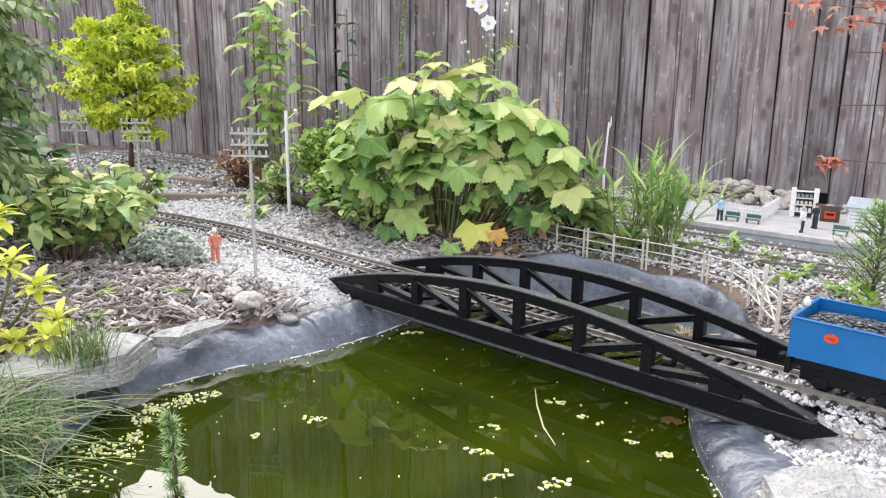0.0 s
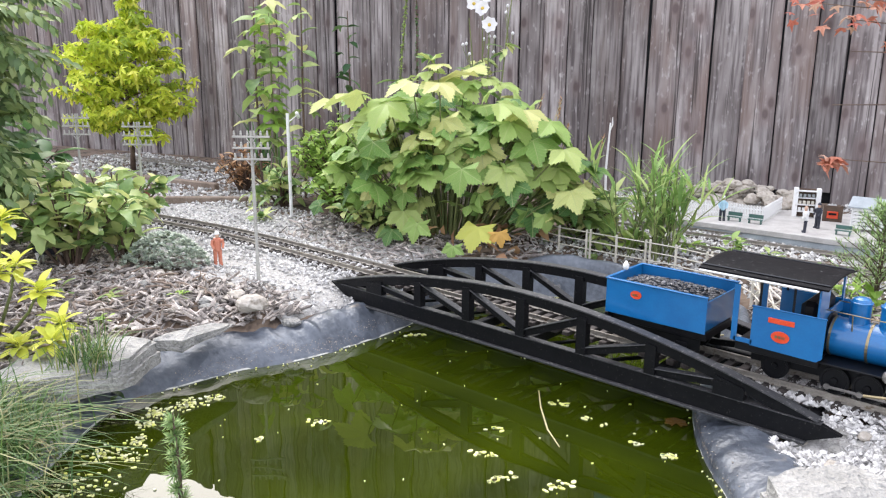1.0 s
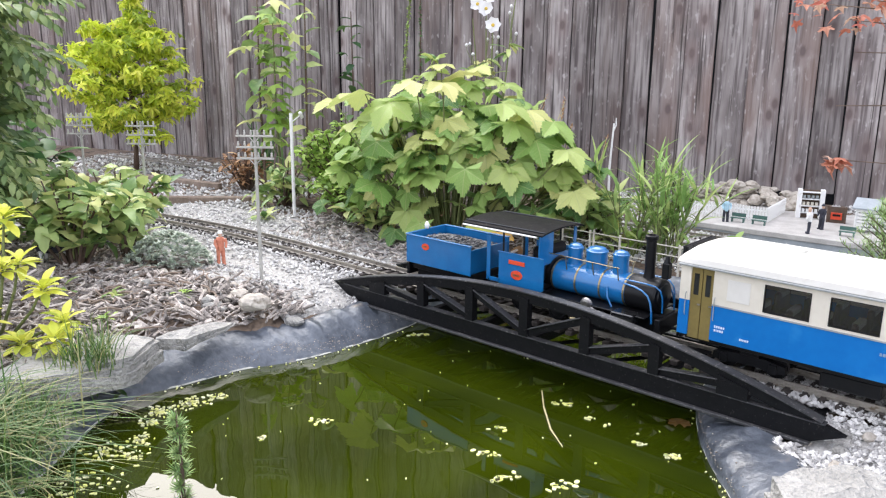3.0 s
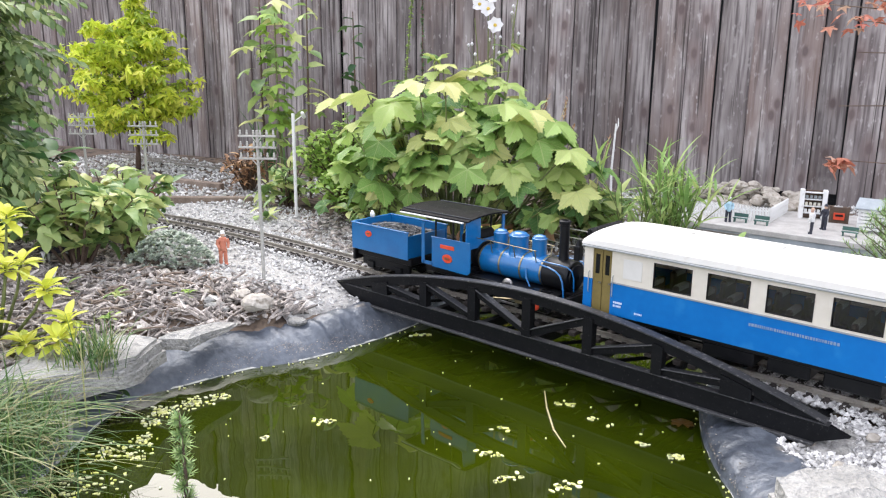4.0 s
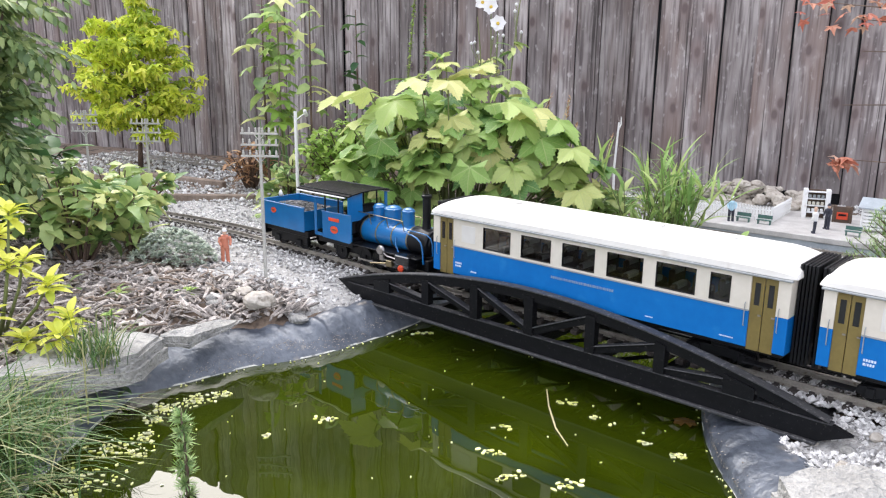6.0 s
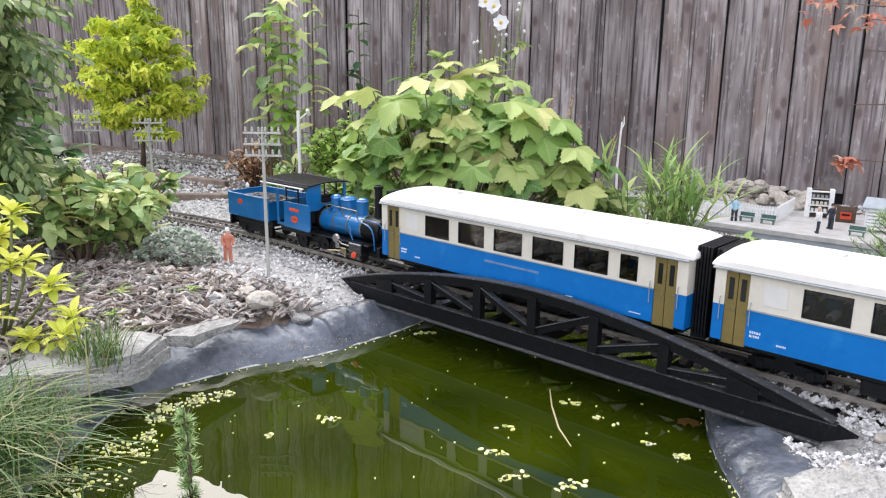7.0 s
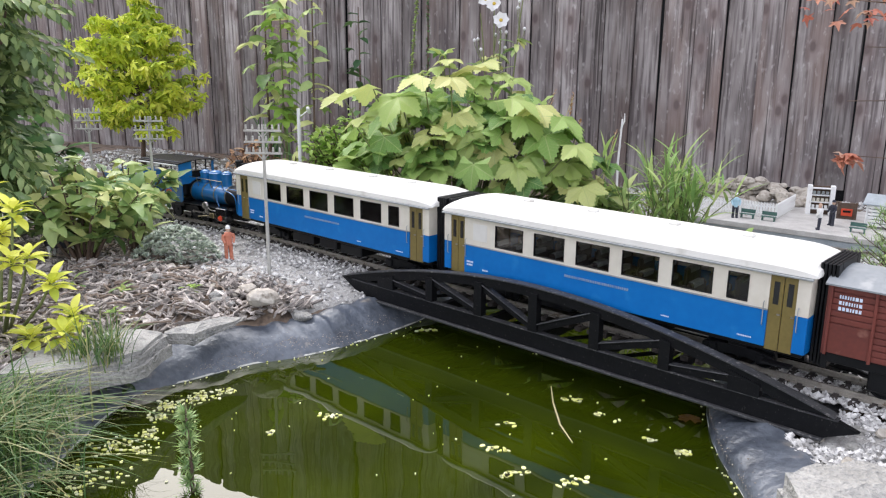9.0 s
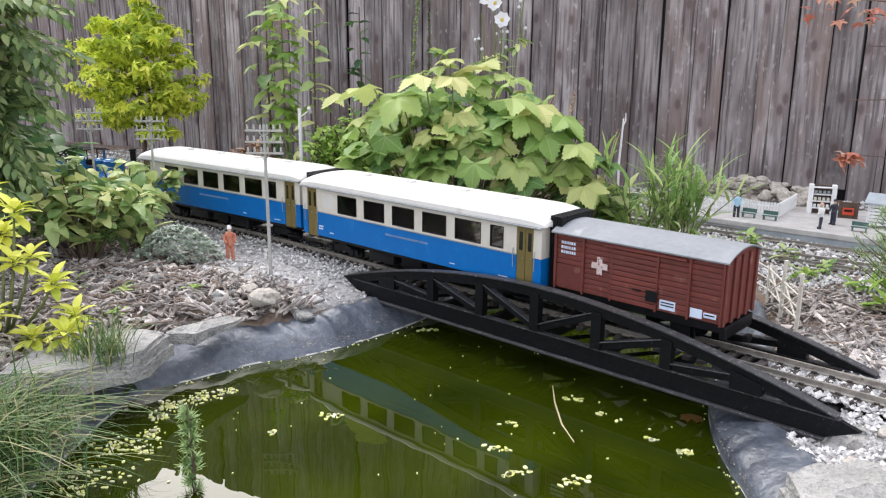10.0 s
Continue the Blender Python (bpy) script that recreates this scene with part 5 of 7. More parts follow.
# ---------------------------------------------------------------- the large-leaved plant by the line
def build_big_plant():
    r = random.Random(21)
    root = root_at("anemone_plant", "bushy plant with large lobed yellowing green leaves", "plant", -0.744, 0.327, size=1.013)
    kinds = []
    for k, (lobes, depth, droop) in enumerate(((5, 0.26, 0.5), (5, 0.34, 0.4), (5, 0.22, 0.6), (5, 0.30, 0.3), (5, 0.38, 0.45))):
        m = M()
        palm_leaf(m, Matrix(), 1.0, lobes, depth, droop, 64, True, 255, 0.13)
        kinds.append(m.mesh("leaf", BIG_LEAF, True))
    stems = M()
    ux, uy = Vector((0.80, 0.60, 0)), Vector((-0.60, 0.80, 0))       # along the bush and into its depth
    n = 0
    while n < 265:
        a, d = r.uniform(-1, 1), r.uniform(-1, 1)
        top = float(np.interp(a, (-1, -0.7, -0.3, 0.0, 0.3, 0.65, 1), (0.17, 0.25, 0.31, 0.325, 0.285, 0.225, 0.12))) * r.uniform(0.84, 1.14)
        if a * a + d * d > 1.1:
            continue
        f = r.random() ** 0.5
        z = 0.02 + f * top * (1 - 0.35 * max(0, -d))
        if z < 0.16 and d > 0.3:
            continue
        edge = 0.72 + 0.36 * (1 - f)
        p = ux * (a * 0.345 * edge + 0.035) + uy * (d * 0.15 * edge) + Vector((0, 0, z))
        if p.dot(Vector((0, 1, 0))) < -0.17 and z < 0.16 and a < 0.2:
            continue
        out = Vector((p.x * 1.0, p.y * 1.2, 0)) + Vector((0.35, -0.62, 0)) * 0.22
        az = math.degrees(math.atan2(out.y, out.x)) + r.gauss(0, 38)
        size = r.choice((r.uniform(0.026, 0.045), r.uniform(0.042, 0.068))) * (1.0 if f > 0.25 else 0.85)
        ob = part("leaf", r.choice(kinds), BIG_LEAF, root, at=aim(p, az, r.gauss(-14, 18) if f > 0.62 else r.gauss(-40, 25), r.gauss(0, 20), size * (1.05 if f > 0.62 else 0.72)))
        if n % 2 == 0:
            base = Vector((p.x * 0.35, p.y * 0.35, 0))
            mid = base.lerp(p, 0.55) + Vector((0, 0, 0.02))
            stems.tube([base, mid, p], [0.0022, 0.0016, 0.0011], 5, False)
        n += 1
    me = M()
    palm_leaf(me, Matrix(), 1.0, 5, 0.36, 0.4, 64, True, 255, 0.14)
    special = [((-0.743, 0.30, 0.372), -80, 35, 0.030), ((-0.735, 0.30, 0.37), 20, 40, 0.032), ((-0.75, 0.305, 0.37), 150, 40, 0.03), ((-0.74, 0.30, 0.345), -60, -10, 0.05), ((-0.79, 0.29, 0.33), -130, -18, 0.056), ((-0.72, 0.29, 0.325), -30, -20, 0.05),
               ((-0.88, 0.22, 0.285), -150, 6, 0.062), ((-0.80, 0.22, 0.26), -110, -25, 0.058), ((-0.50, 0.33, 0.27), -30, -22, 0.066), ((-0.43, 0.32, 0.25), -5, -26, 0.066), ((-0.38, 0.30, 0.20), -20, -25, 0.058), ((-0.36, 0.30, 0.12), -40, -30, 0.055),
               ((-0.56, 0.26, 0.19), -60, -50, 0.05), ((-0.62, 0.22, 0.18), -70, -55, 0.052), ((-0.47, 0.25, 0.13), -50, -40, 0.052), ((-0.74, 0.16, 0.10), -80, -45, 0.04),
               ((-0.745, 0.10, 0.300), -145, -6, 0.082), ((-0.70, 0.13, 0.285), -75, -30, 0.078), ((-0.66, 0.16, 0.325), -110, -12, 0.062), ((-0.612, 0.19, 0.325), -20, -22, 0.058), ((-0.585, 0.21, 0.215), -60, -62, 0.058), ((-0.581, 0.21, 0.165), -55, -72, 0.058),
               ((-0.545, 0.245, 0.20), -40, -60, 0.062), ((-0.52, 0.27, 0.285), 15, -18, 0.072), ((-0.50, 0.28, 0.25), 10, -35, 0.070), ((-0.435, 0.33, 0.23), 38, -24, 0.066), ((-0.41, 0.345, 0.175), 35, -14, 0.078), ((-0.45, 0.315, 0.15), -10, -35, 0.064),
               ((-0.73, 0.105, 0.10), -70, -60, 0.036), ((-0.722, 0.11, 0.205), -80, -50, 0.060), ((-0.768, 0.075, 0.22), -140, -30, 0.058), ((-0.668, 0.15, 0.15), -60, -45, 0.052), ((-0.46, 0.31, 0.07), -45, -45, 0.060), ((-0.671, 0.145, 0.06), -50, -50, 0.050), ((-0.69, 0.13, 0.02), -80, -40, 0.042),
               ((-0.458, 0.362, 0.227), -10, -14, 0.064), ((-0.411, 0.401, 0.169), 15, -12, 0.060), ((-0.388, 0.411, 0.152), 30, -8, 0.053), ((-0.420, 0.342, 0.156), -40, -35, 0.058), ((-0.389, 0.362, 0.110), -30, -40, 0.050), ((-0.458, 0.303, 0.213), -40, -30, 0.067), ((-1.010, 0.243, 0.269), -165, 4, 0.067), ((-0.885, 0.204, 0.233), -130, -20, 0.062),
               ((-0.789, 0.184, 0.240), -100, -28, 0.067), ((-0.810, 0.303, 0.316), -60, -6, 0.052), ((-0.527, 0.164, 0.162), -70, -60, 0.055), ((-0.482, 0.243, 0.159), -40, -45, 0.057), ((-0.751, 0.164, 0.177), -110, -45, 0.053), ((-0.612, 0.125, 0.046), -80, -55, 0.043), ((-0.732, 0.145, 0.017), -110, -45, 0.039), ((-0.646, 0.283, 0.273), -20, -10, 0.060)]
    big = me.mesh("leaf", BIG_LEAF, True)
    o = Vector((-0.66, 0.27, ground_z(-0.66, 0.27)))
    for p, az, pitch, s in special:
        q = Vector(p) - o
        part("leaf", big, BIG_LEAF, root, at=aim(q, az, pitch, r.gauss(0, 8), s))
        stems.tube([(q.x * 0.4, q.y * 0.4, 0), (q.x * 0.75, q.y * 0.75, q.z * 0.65), q], [0.0026, 0.002, 0.0013], 5, False)
    ye = M()
    palm_leaf(ye, Matrix(), 1.0, 5, 0.32, 0.4, 64, True, 255, 0.1)
    part("leaf", ye.mesh("leaf", YELLOWED, True), YELLOWED, root, "large yellowed leaf", at=aim(Vector((-0.485, 0.165, 0.05)) - o, -75, -38, 0, 0.055))
    oe = M()
    palm_leaf(oe, Matrix(), 1.0, 5, 0.36, 0.7, 32, True, 230, 0.1)
    part("leaf", oe.mesh("leaf", ORANGED, True), ORANGED, root, "orange autumn leaf", at=aim(Vector((-0.44, 0.175, 0.045)) - o, -30, -50, 10, 0.030))
    part("leaf", big, BIG_LEAF, root, at=aim(Vector((-0.51, 0.12, 0.015)) - o, -70, -50, 0, 0.03))
    tagged(part("stem_growth", stems, STEM, root, smooth=True), kind="stuff")
    litter = M()
    for k in range(110):
        x, y = r.uniform(-0.26, 0.24), r.uniform(-0.10, 0.15)
        strip_leaf(litter, aim((x, y, r.uniform(0.0, 0.05)), r.uniform(0, 360), r.gauss(0, 35), r.gauss(0, 40)), r.uniform(0.02, 0.05), r.uniform(0.008, 0.02), 0.9, 0.3, 3)
    tagged(part("withered_leaves", litter, DEAD, root, "brown withered leaves at the base", smooth=True), kind="stuff")
    return root


def build_anemone_flowers():
    """Tall thin stems with white flowers, buds and a few cut leaves."""
    r = random.Random(5)
    for (x, y), top, kind in (((-0.891, 0.63), (-0.901, 0.635, 0.501), 1), ((-0.871, 0.62), (-0.874, 0.63, 0.46), 1), ((-0.916, 0.64), (-0.941, 0.63, 0.479), 0), ((-0.846, 0.63), (-0.816, 0.65, 0.548), 0)):
        root = root_at("anemone_flower", "white anemone flower on a tall green stem" if kind else "tall green anemone stem with a bud", "flower", x, y, group="anemone flowers")
        o = Vector((x, y, ground_z(x, y)))
        t = Vector(top) - o
        pts = [(0, 0, 0), (t.x * 0.2, t.y * 0.2, t.z * 0.5), (t.x * 0.7, t.y * 0.7, t.z * 0.85), tuple(t)]
        part("stem", M().tube(pts, [0.003, 0.0022, 0.0016, 0.0012], 6), STEM, root)
        lv = M()
        for k in range(10):
            z = t.z * r.choice((0.72, 0.74, 0.76))
            az = k * 36 + r.uniform(-15, 15)
            strip_leaf(lv, aim((t.x * 0.5, t.y * 0.5, z), az, r.uniform(-20, 30), r.uniform(-30, 30)), r.uniform(0.03, 0.055), 0.014, 0.6, 0.3, 4, 0.45, 0.2)
        tagged(part("leaf_whorl", lv, SHRUB, root, smooth=True), kind="stuff")
        if kind:
            for f, (dx, dy, dz, sc) in enumerate(((0, 0, 0, 1.0), (-0.028, 0.0, 0.012, 1.0), (0.004, 0.01, 0.028, 0.8)) if x < -0.886 else ((0, 0, 0, 1.05),)):
                fl = M()
                for k in range(7):
                    strip_leaf(fl, aim((0, 0, 0), k * 51.4 + r.uniform(-6, 6), r.uniform(-5, 22)), 0.021 * sc, 0.017 * sc, -0.3, 0.1, 4, 0.55)
                face = Matrix.Translation(t + Vector((dx, dy, dz))) @ Euler((radians(62 + r.uniform(-15, 15)), 0, radians(38 + r.uniform(-20, 20)))).to_matrix().to_4x4()
                fo = part("blossom", fl, PETAL, root, "open white petals", smooth=True, at=face)
                part("flower_centre", M().lathe([(0.0045, 0.0), (0.004, 0.003), (0.002, 0.0045)], 12), POLLEN, fo, "yellow centre", at=pose(0, 0, 0.0005))
        for k in range(3):
            b = t * r.uniform(0.8, 0.97) + Vector((r.uniform(-0.03, 0.03), r.uniform(-0.02, 0.02), 0))
            bud = M().lathe([(0.001, -0.004), (0.004, -0.001), (0.0042, 0.002), (0.001, 0.0055)], 10, Matrix.Translation(b))
            part("bud", bud, PETAL, root, smooth=True)
            part("bud_stalk", M().tube([tuple(t * 0.75), tuple(b * 0.97), tuple(b)], 0.0008, 5), STEM, root)


def build_tall_stems():
    """Slender leafy stems in front of the fence."""
    r = random.Random(9)
    spec = [((-1.49, 0.36), 0.58, SHRUB, 26, 0.085, "tall leafy stem with broad green leaves"), ((-1.431, 0.374), 0.51, HEDGE, 40, 0.06, "tall stem with pale cut leaves"), ((-1.357, 0.412), 0.574, SHRUB, 22, 0.06, "tall leafy stem with broad green leaves"),
            ((-1.181, 0.628), 0.653, HEDGE, 0, 0.02, "tall green flower spike"), ((-1.159, 0.67), 0.593, DARK_LEAF, 0, 0.02, "thin dark flower spike"), ((-1.584, 0.765), 0.536, DARK_LEAF, 18, 0.05, "dark climbing stem on the fence")]
    for (x, y), h, ma, n, size, label in spec:
        root = root_at("tall_stem", label, "plant", x, y, group="tall stems")
        bend = [(0, 0, 0), (r.uniform(-0.02, 0.02), r.uniform(-0.02, 0.02), h * 0.5), (r.uniform(-0.03, 0.03), r.uniform(-0.02, 0.02), h)]
        part("stem", M().tube(bend, [0.004, 0.003, 0.0015], 6), BROWN_STEM if ma is not HEDGE else STEM, root)
        m = M()
        if n:
            for k in range(n):
                u = 0.3 + 0.7 * (k / n) + r.uniform(-0.02, 0.02)
                p = Vector(bend[0]).lerp(Vector(bend[1]), min(1, u * 2)) if u < 0.5 else Vector(bend[1]).lerp(Vector(bend[2]), min(1, u * 2 - 1))
                az = k * 137.5 + r.uniform(-20, 20)
                if k % 3 == 0 or ma is HEDGE:
                    q = p + Vector((math.cos(radians(az)), math.sin(radians(az)), 0.2)) * size * 0.45
                    palm_leaf(m, aim(q, az, r.gauss(-12, 18), r.gauss(0, 20)), size * r.uniform(0.45, 0.8), 5, 0.5, 0.6, 20, True, 240, 0.08)
                else:
                    strip_leaf(m, aim(p, az, r.gauss(12, 22), r.gauss(0, 20)), size * r.uniform(0.7, 1.25), size * 0.5, 0.7, 0.3, 5, 0.42, 0.08)
        else:
            for k in range(170):
                u = r.uniform(0.45, 1.0)
                p = Vector(bend[1]).lerp(Vector(bend[2]), u * 2 - 1 if u > 0.5 else 0)
                strip_leaf(m, aim(p, r.uniform(0, 360), r.uniform(-35, 40)), r.uniform(0.007, 0.013) * (1.3 - 0.5 * u), 0.006, 0.6, 0.3, 3)
            for k in range(9):
                strip_leaf(m, aim((bend[1][0], bend[1][1], h * r.uniform(0.36, 0.5)), r.uniform(0, 360), r.gauss(5, 20)), r.uniform(0.05, 0.08), 0.03, 0.7, 0.3, 5)
        tagged(part("foliage", m, ma, root, smooth=True), kind="stuff")


# ---------------------------------------------------------------- trees and shrubs
def build_gold_acer():
    """A small golden maple: forked trunk, limbs, and tiers of lobed leaves."""
    r = random.Random(31)
    root = root_at("golden_maple", "small golden maple tree with tiers of yellow-green leaves", "tree", -2.227, 0.337, size=0.927)
    crown = M()
    trunk = part("trunk", M().tube([(0, 0, 0), (0.01, 0.0, 0.08), (-0.005, 0.01, 0.18), (0.0, 0.0, 0.34), (0.01, 0.02, 0.52)], [0.011, 0.009, 0.007, 0.005, 0.002], 7), BROWN_STEM, root, smooth=True)
    tips = []
    for k in range(26):
        z = 0.13 + 0.38 * (k / 26) ** 1.0
        az = k * 137.5
        rad = 0.205 * math.sin(math.pi * min(1, 0.22 + 0.78 * (z - 0.05) / 0.56)) ** 0.8
        e = Vector((math.cos(radians(az)) * rad, math.sin(radians(az)) * rad, z + rad * r.uniform(0.15, 0.4)))
        part("branch", M().tube([(0, 0, z - 0.02), tuple(e * 0.5 + Vector((0, 0, z * 0.5))), tuple(e)], [0.0035, 0.0025, 0.001], 5), BROWN_STEM, trunk, smooth=True)
        tips.append((Vector((0, 0, z)), e))
    tips += [(Vector((0, 0, 0.40)), Vector((0.03, 0.05, 0.56))), (Vector((0, 0, 0.42)), Vector((-0.02, 0.06, 0.60))), (Vector((0, 0.02, 0.48)), Vector((0.0, 0.04, 0.66)))]
    for base, e in tips:
        for k in range(62):
            u = r.uniform(0.3, 1.08)
            p = base.lerp(e, u) + Vector((r.gauss(0, 0.026), r.gauss(0, 0.026), r.gauss(0, 0.011)))
            palm_leaf(crown, aim(p, r.uniform(0, 360), r.gauss(-38, 22), r.gauss(0, 20)), r.uniform(0.024, 0.040), 5, 0.64, 0.5, 16, False, 250, 0.1)
    tagged(part("crown", crown, ACER_GOLD, root, "golden yellow-green leaves"), kind="stuff")


def pinnate(m, r, p, az, pitch, length, pairs, leaflet, droop=0.6):
    """A feathered leaf of paired leaflets along a bent rib."""
    base = aim(p, az, pitch)
    for k in range(pairs):
        u = (k + 1) / pairs
        a = droop * u
        c = (length * math.sin(a) / droop, 0, -length * (1 - math.cos(a)) / droop)
        for s in (-1, 1):
            sc = leaflet * (1.0 - 0.45 * u) * r.uniform(0.85, 1.15)
            at = base @ Matrix.Translation(c) @ Euler((radians(r.gauss(0, 14)), radians(math.degrees(a) * 0.8 + r.gauss(8, 10)), radians(s * r.uniform(48, 66)))).to_matrix().to_4x4()
            strip_leaf(m, at, sc, sc * 0.42, 0.5, 0.2, 3, 0.4)
    m.tube([tuple(base @ Vector((length * math.sin(droop * u) / droop, 0, -length * (1 - math.cos(droop * u)) / droop))) for u in (0, 0.5, 1)], [0.0012, 0.001, 0.0006], 4, False)


def build_feather_shrub():
    r = random.Random(41)
    root = root_at("feathery_shrub", "tall blue-green shrub with drooping feathery leaves", "shrub", -1.196, -0.514, size=0.902)
    wood, m = M(), M()
    for k in range(9):
        az = r.uniform(0, 360)
        q = Vector((math.cos(radians(az)) * 0.12, math.sin(radians(az)) * 0.12, r.uniform(0.35, 0.78)))
        wood.tube([(q.x * 0.1, q.y * 0.1, 0), (q.x * 0.5, q.y * 0.5, q.z * 0.55), tuple(q)], [0.007, 0.005, 0.002], 6)
        for j in range(32):
            u = r.uniform(0.25, 1.0)
            p = Vector((q.x * u, q.y * u, q.z * u))
            pinnate(m, r, p, r.uniform(0, 360), r.gauss(18, 20), r.uniform(0.12, 0.20), 10, r.uniform(0.035, 0.05), 0.9)
    part("branch_growth", wood, BROWN_STEM, root, smooth=True)
    tagged(part("foliage", m, FERN, root, smooth=True), kind="stuff")


def build_bush(name, label, x, y, height, radius, ma, n, length, width, seed, shape="ovate", category="shrub", lift=0.0, stems=10, squash=1.0, tooth=0.06):
    """A leafy bush: stems fanned from the foot with leaves along them."""
    r = random.Random(seed)
    root = root_at(name, label, category, x, y)
    wood, m = M(), M()
    tips = []
    for k in range(stems):
        az, f = k * 137.5 + r.uniform(-20, 20), math.sqrt((k + 0.5) / stems)
        q = Vector((math.cos(radians(az)) * radius * f, math.sin(radians(az)) * radius * f * squash, height * (1.05 - 0.35 * f) * r.uniform(0.85, 1.08)))
        wood.tube([(q.x * 0.15, q.y * 0.15, 0), (q.x * 0.55, q.y * 0.55, q.z * 0.6), tuple(q)], [0.0035, 0.0025, 0.0012], 5, False)
        tips.append(q)
    for k in range(n):
        q = tips[k % stems]
        u = r.uniform(0.3 + lift, 1.03)
        p = Vector((q.x * (0.15 + 0.85 * u), q.y * (0.15 + 0.85 * u), q.z * u)) + Vector((r.gauss(0, 0.006), r.gauss(0, 0.006), 0))
        az = r.uniform(0, 360)
        strip_leaf(m, aim(p, az, r.gauss(18, 24), r.gauss(0, 22)), length * r.uniform(0.65, 1.2), width * r.uniform(0.8, 1.15), r.uniform(0.4, 1.0), 0.28, 6, 0.42, tooth)
    tagged(part("stem_growth", wood, BROWN_STEM, root, smooth=True), kind="stuff")
    tagged(part("foliage", m, ma, root, smooth=True), kind="stuff")
    return root


def build_rosette_shrub():
    """Yellow-leaved shrub: whorls of pointed leaves at the shoot tips."""
    r = random.Random(51)
    root = root_at("yellow_shrub", "shrub with whorls of bright yellow-green leaves", "shrub", -0.756, -0.625, size=0.887)
    wood, m = M(), M()
    for x, y, z in ((0.02, 0.04, 0.20), (-0.03, 0.0, 0.16), (0.05, 0.02, 0.13), (0.0, 0.06, 0.12), (0.085, 0.06, 0.095), (0.06, -0.02, 0.06), (0.115, 0.075, 0.045), (-0.06, -0.05, 0.19), (0.02, -0.06, 0.11), (0.09, 0.02, 0.02), (-0.08, 0.05, 0.15), (0.03, 0.0, 0.235), (0.14, 0.05, 0.03)):
        wood.tube([(x * 0.3, y * 0.3, 0), (x * 0.8, y * 0.8, z * 0.6), (x, y, z)], [0.003, 0.0025, 0.0015], 5)
        n = r.randint(13, 18)
        for k in range(n):
            az = k * 137.5 + r.uniform(-15, 15)
            pitch = 62 - 70 * (1 - k / n) + r.gauss(0, 9)
            strip_leaf(m, aim((x, y, z - 0.012 * (1 - k / n)), az, pitch, r.gauss(0, 12)), r.uniform(0.028, 0.042), r.uniform(0.012, 0.017), r.uniform(0.4, 0.9), 0.3, 6, 0.52)
    tagged(part("stem_growth", wood, STEM, root, smooth=True), kind="stuff")
    tagged(part("foliage", m, YELLOW_SHRUB, root, smooth=True), kind="stuff")


def build_tuft(name, label, x, y, z, n, length, width, ma, seed, spread=0.02, lean=(0, 0), stiff=0.9, category="grass"):
    """A tussock of arching blades."""
    r = random.Random(seed)
    root = root_at(name, label, category, x, y, z)
    m = M()
    for k in range(n):
        az = r.uniform(0, 360)
        a = radians(az)
        d = Vector((math.cos(a) + lean[0], math.sin(a) + lean[1], 0))
        L = length * r.uniform(0.5, 1.15)
        reach = L * r.uniform(0.15, 0.85) / stiff
        p0 = Vector((r.gauss(0, spread), r.gauss(0, spread), 0))
        pts = []
        for i in range(6):
            u = i / 5
            pts.append(p0 + d * (reach * u ** 1.5) + Vector((0, 0, L * (u - 0.62 * u * u * min(1.2, reach / L * 1.5)))))
        side = Vector((-d.y, d.x, 0.2)).normalized()
        vs = []
        for i, p in enumerate(pts):
            w = width * (1 - (i / 5) ** 2 * 0.92) / 2
            vs += [tuple(p + side * w), tuple(p - side * w)]
        m.add(vs, [(2 * i, 2 * i + 1, 2 * i + 3, 2 * i + 2) for i in range(5)])
    tagged(part("grass_growth", m, ma, root, smooth=True), kind="stuff")
    return root


def build_reed():
    r = random.Random(61)
    root = root_at("bamboo_reed", "clump of upright reed stems with narrow green leaves", "plant", -0.315, 0.465, size=1.023)
    st, m = M(), M()
    for k in range(34):
        b = Vector((r.gauss(0, 0.03), r.gauss(0, 0.022), 0))
        t = b + Vector((r.gauss(0.01, 0.045), r.gauss(0, 0.04), r.uniform(0.11, 0.22)))
        st.tube([tuple(b), tuple(b.lerp(t, 0.5) + Vector((0, 0, 0.008))), tuple(t)], [0.0016, 0.0013, 0.0007], 5, False)
        for j in range(9):
            p = b.lerp(t, r.uniform(0.2, 1.0))
            strip_leaf(m, aim(p, r.uniform(0, 360), r.gauss(52, 20)), r.uniform(0.05, 0.09), r.uniform(0.004, 0.009), r.uniform(0.2, 0.9), 0.25, 5, 0.35)
    tagged(part("stem_growth", st, STEM, root, smooth=True), kind="stuff")
    tagged(part("foliage", m, REED, root, smooth=True), kind="stuff")


def build_sedum():
    r = random.Random(71)
    root = root_at("grey_cushion_plant", "low cushion of silvery grey-green fleshy leaves", "plant", -0.949, -0.245, size=0.937)
    m = M()
    for k in range(330):
        a, d = r.uniform(0, 6.28), math.sqrt(r.random())
        x, y = math.cos(a) * d * 0.09, math.sin(a) * d * 0.055
        x, y = x * 0.75 - y * 0.65, x * 0.65 + y * 0.75
        z = 0.062 * (1 - d * d) + 0.006
        for j in range(9):
            strip_leaf(m, aim((x, y, z), j * 40 + r.uniform(-15, 15), r.uniform(5, 65)), r.uniform(0.007, 0.013), 0.005, 0.3, 0.3, 2, 0.5)
    tagged(part("foliage", m, SEDUM, root, smooth=True), kind="stuff")


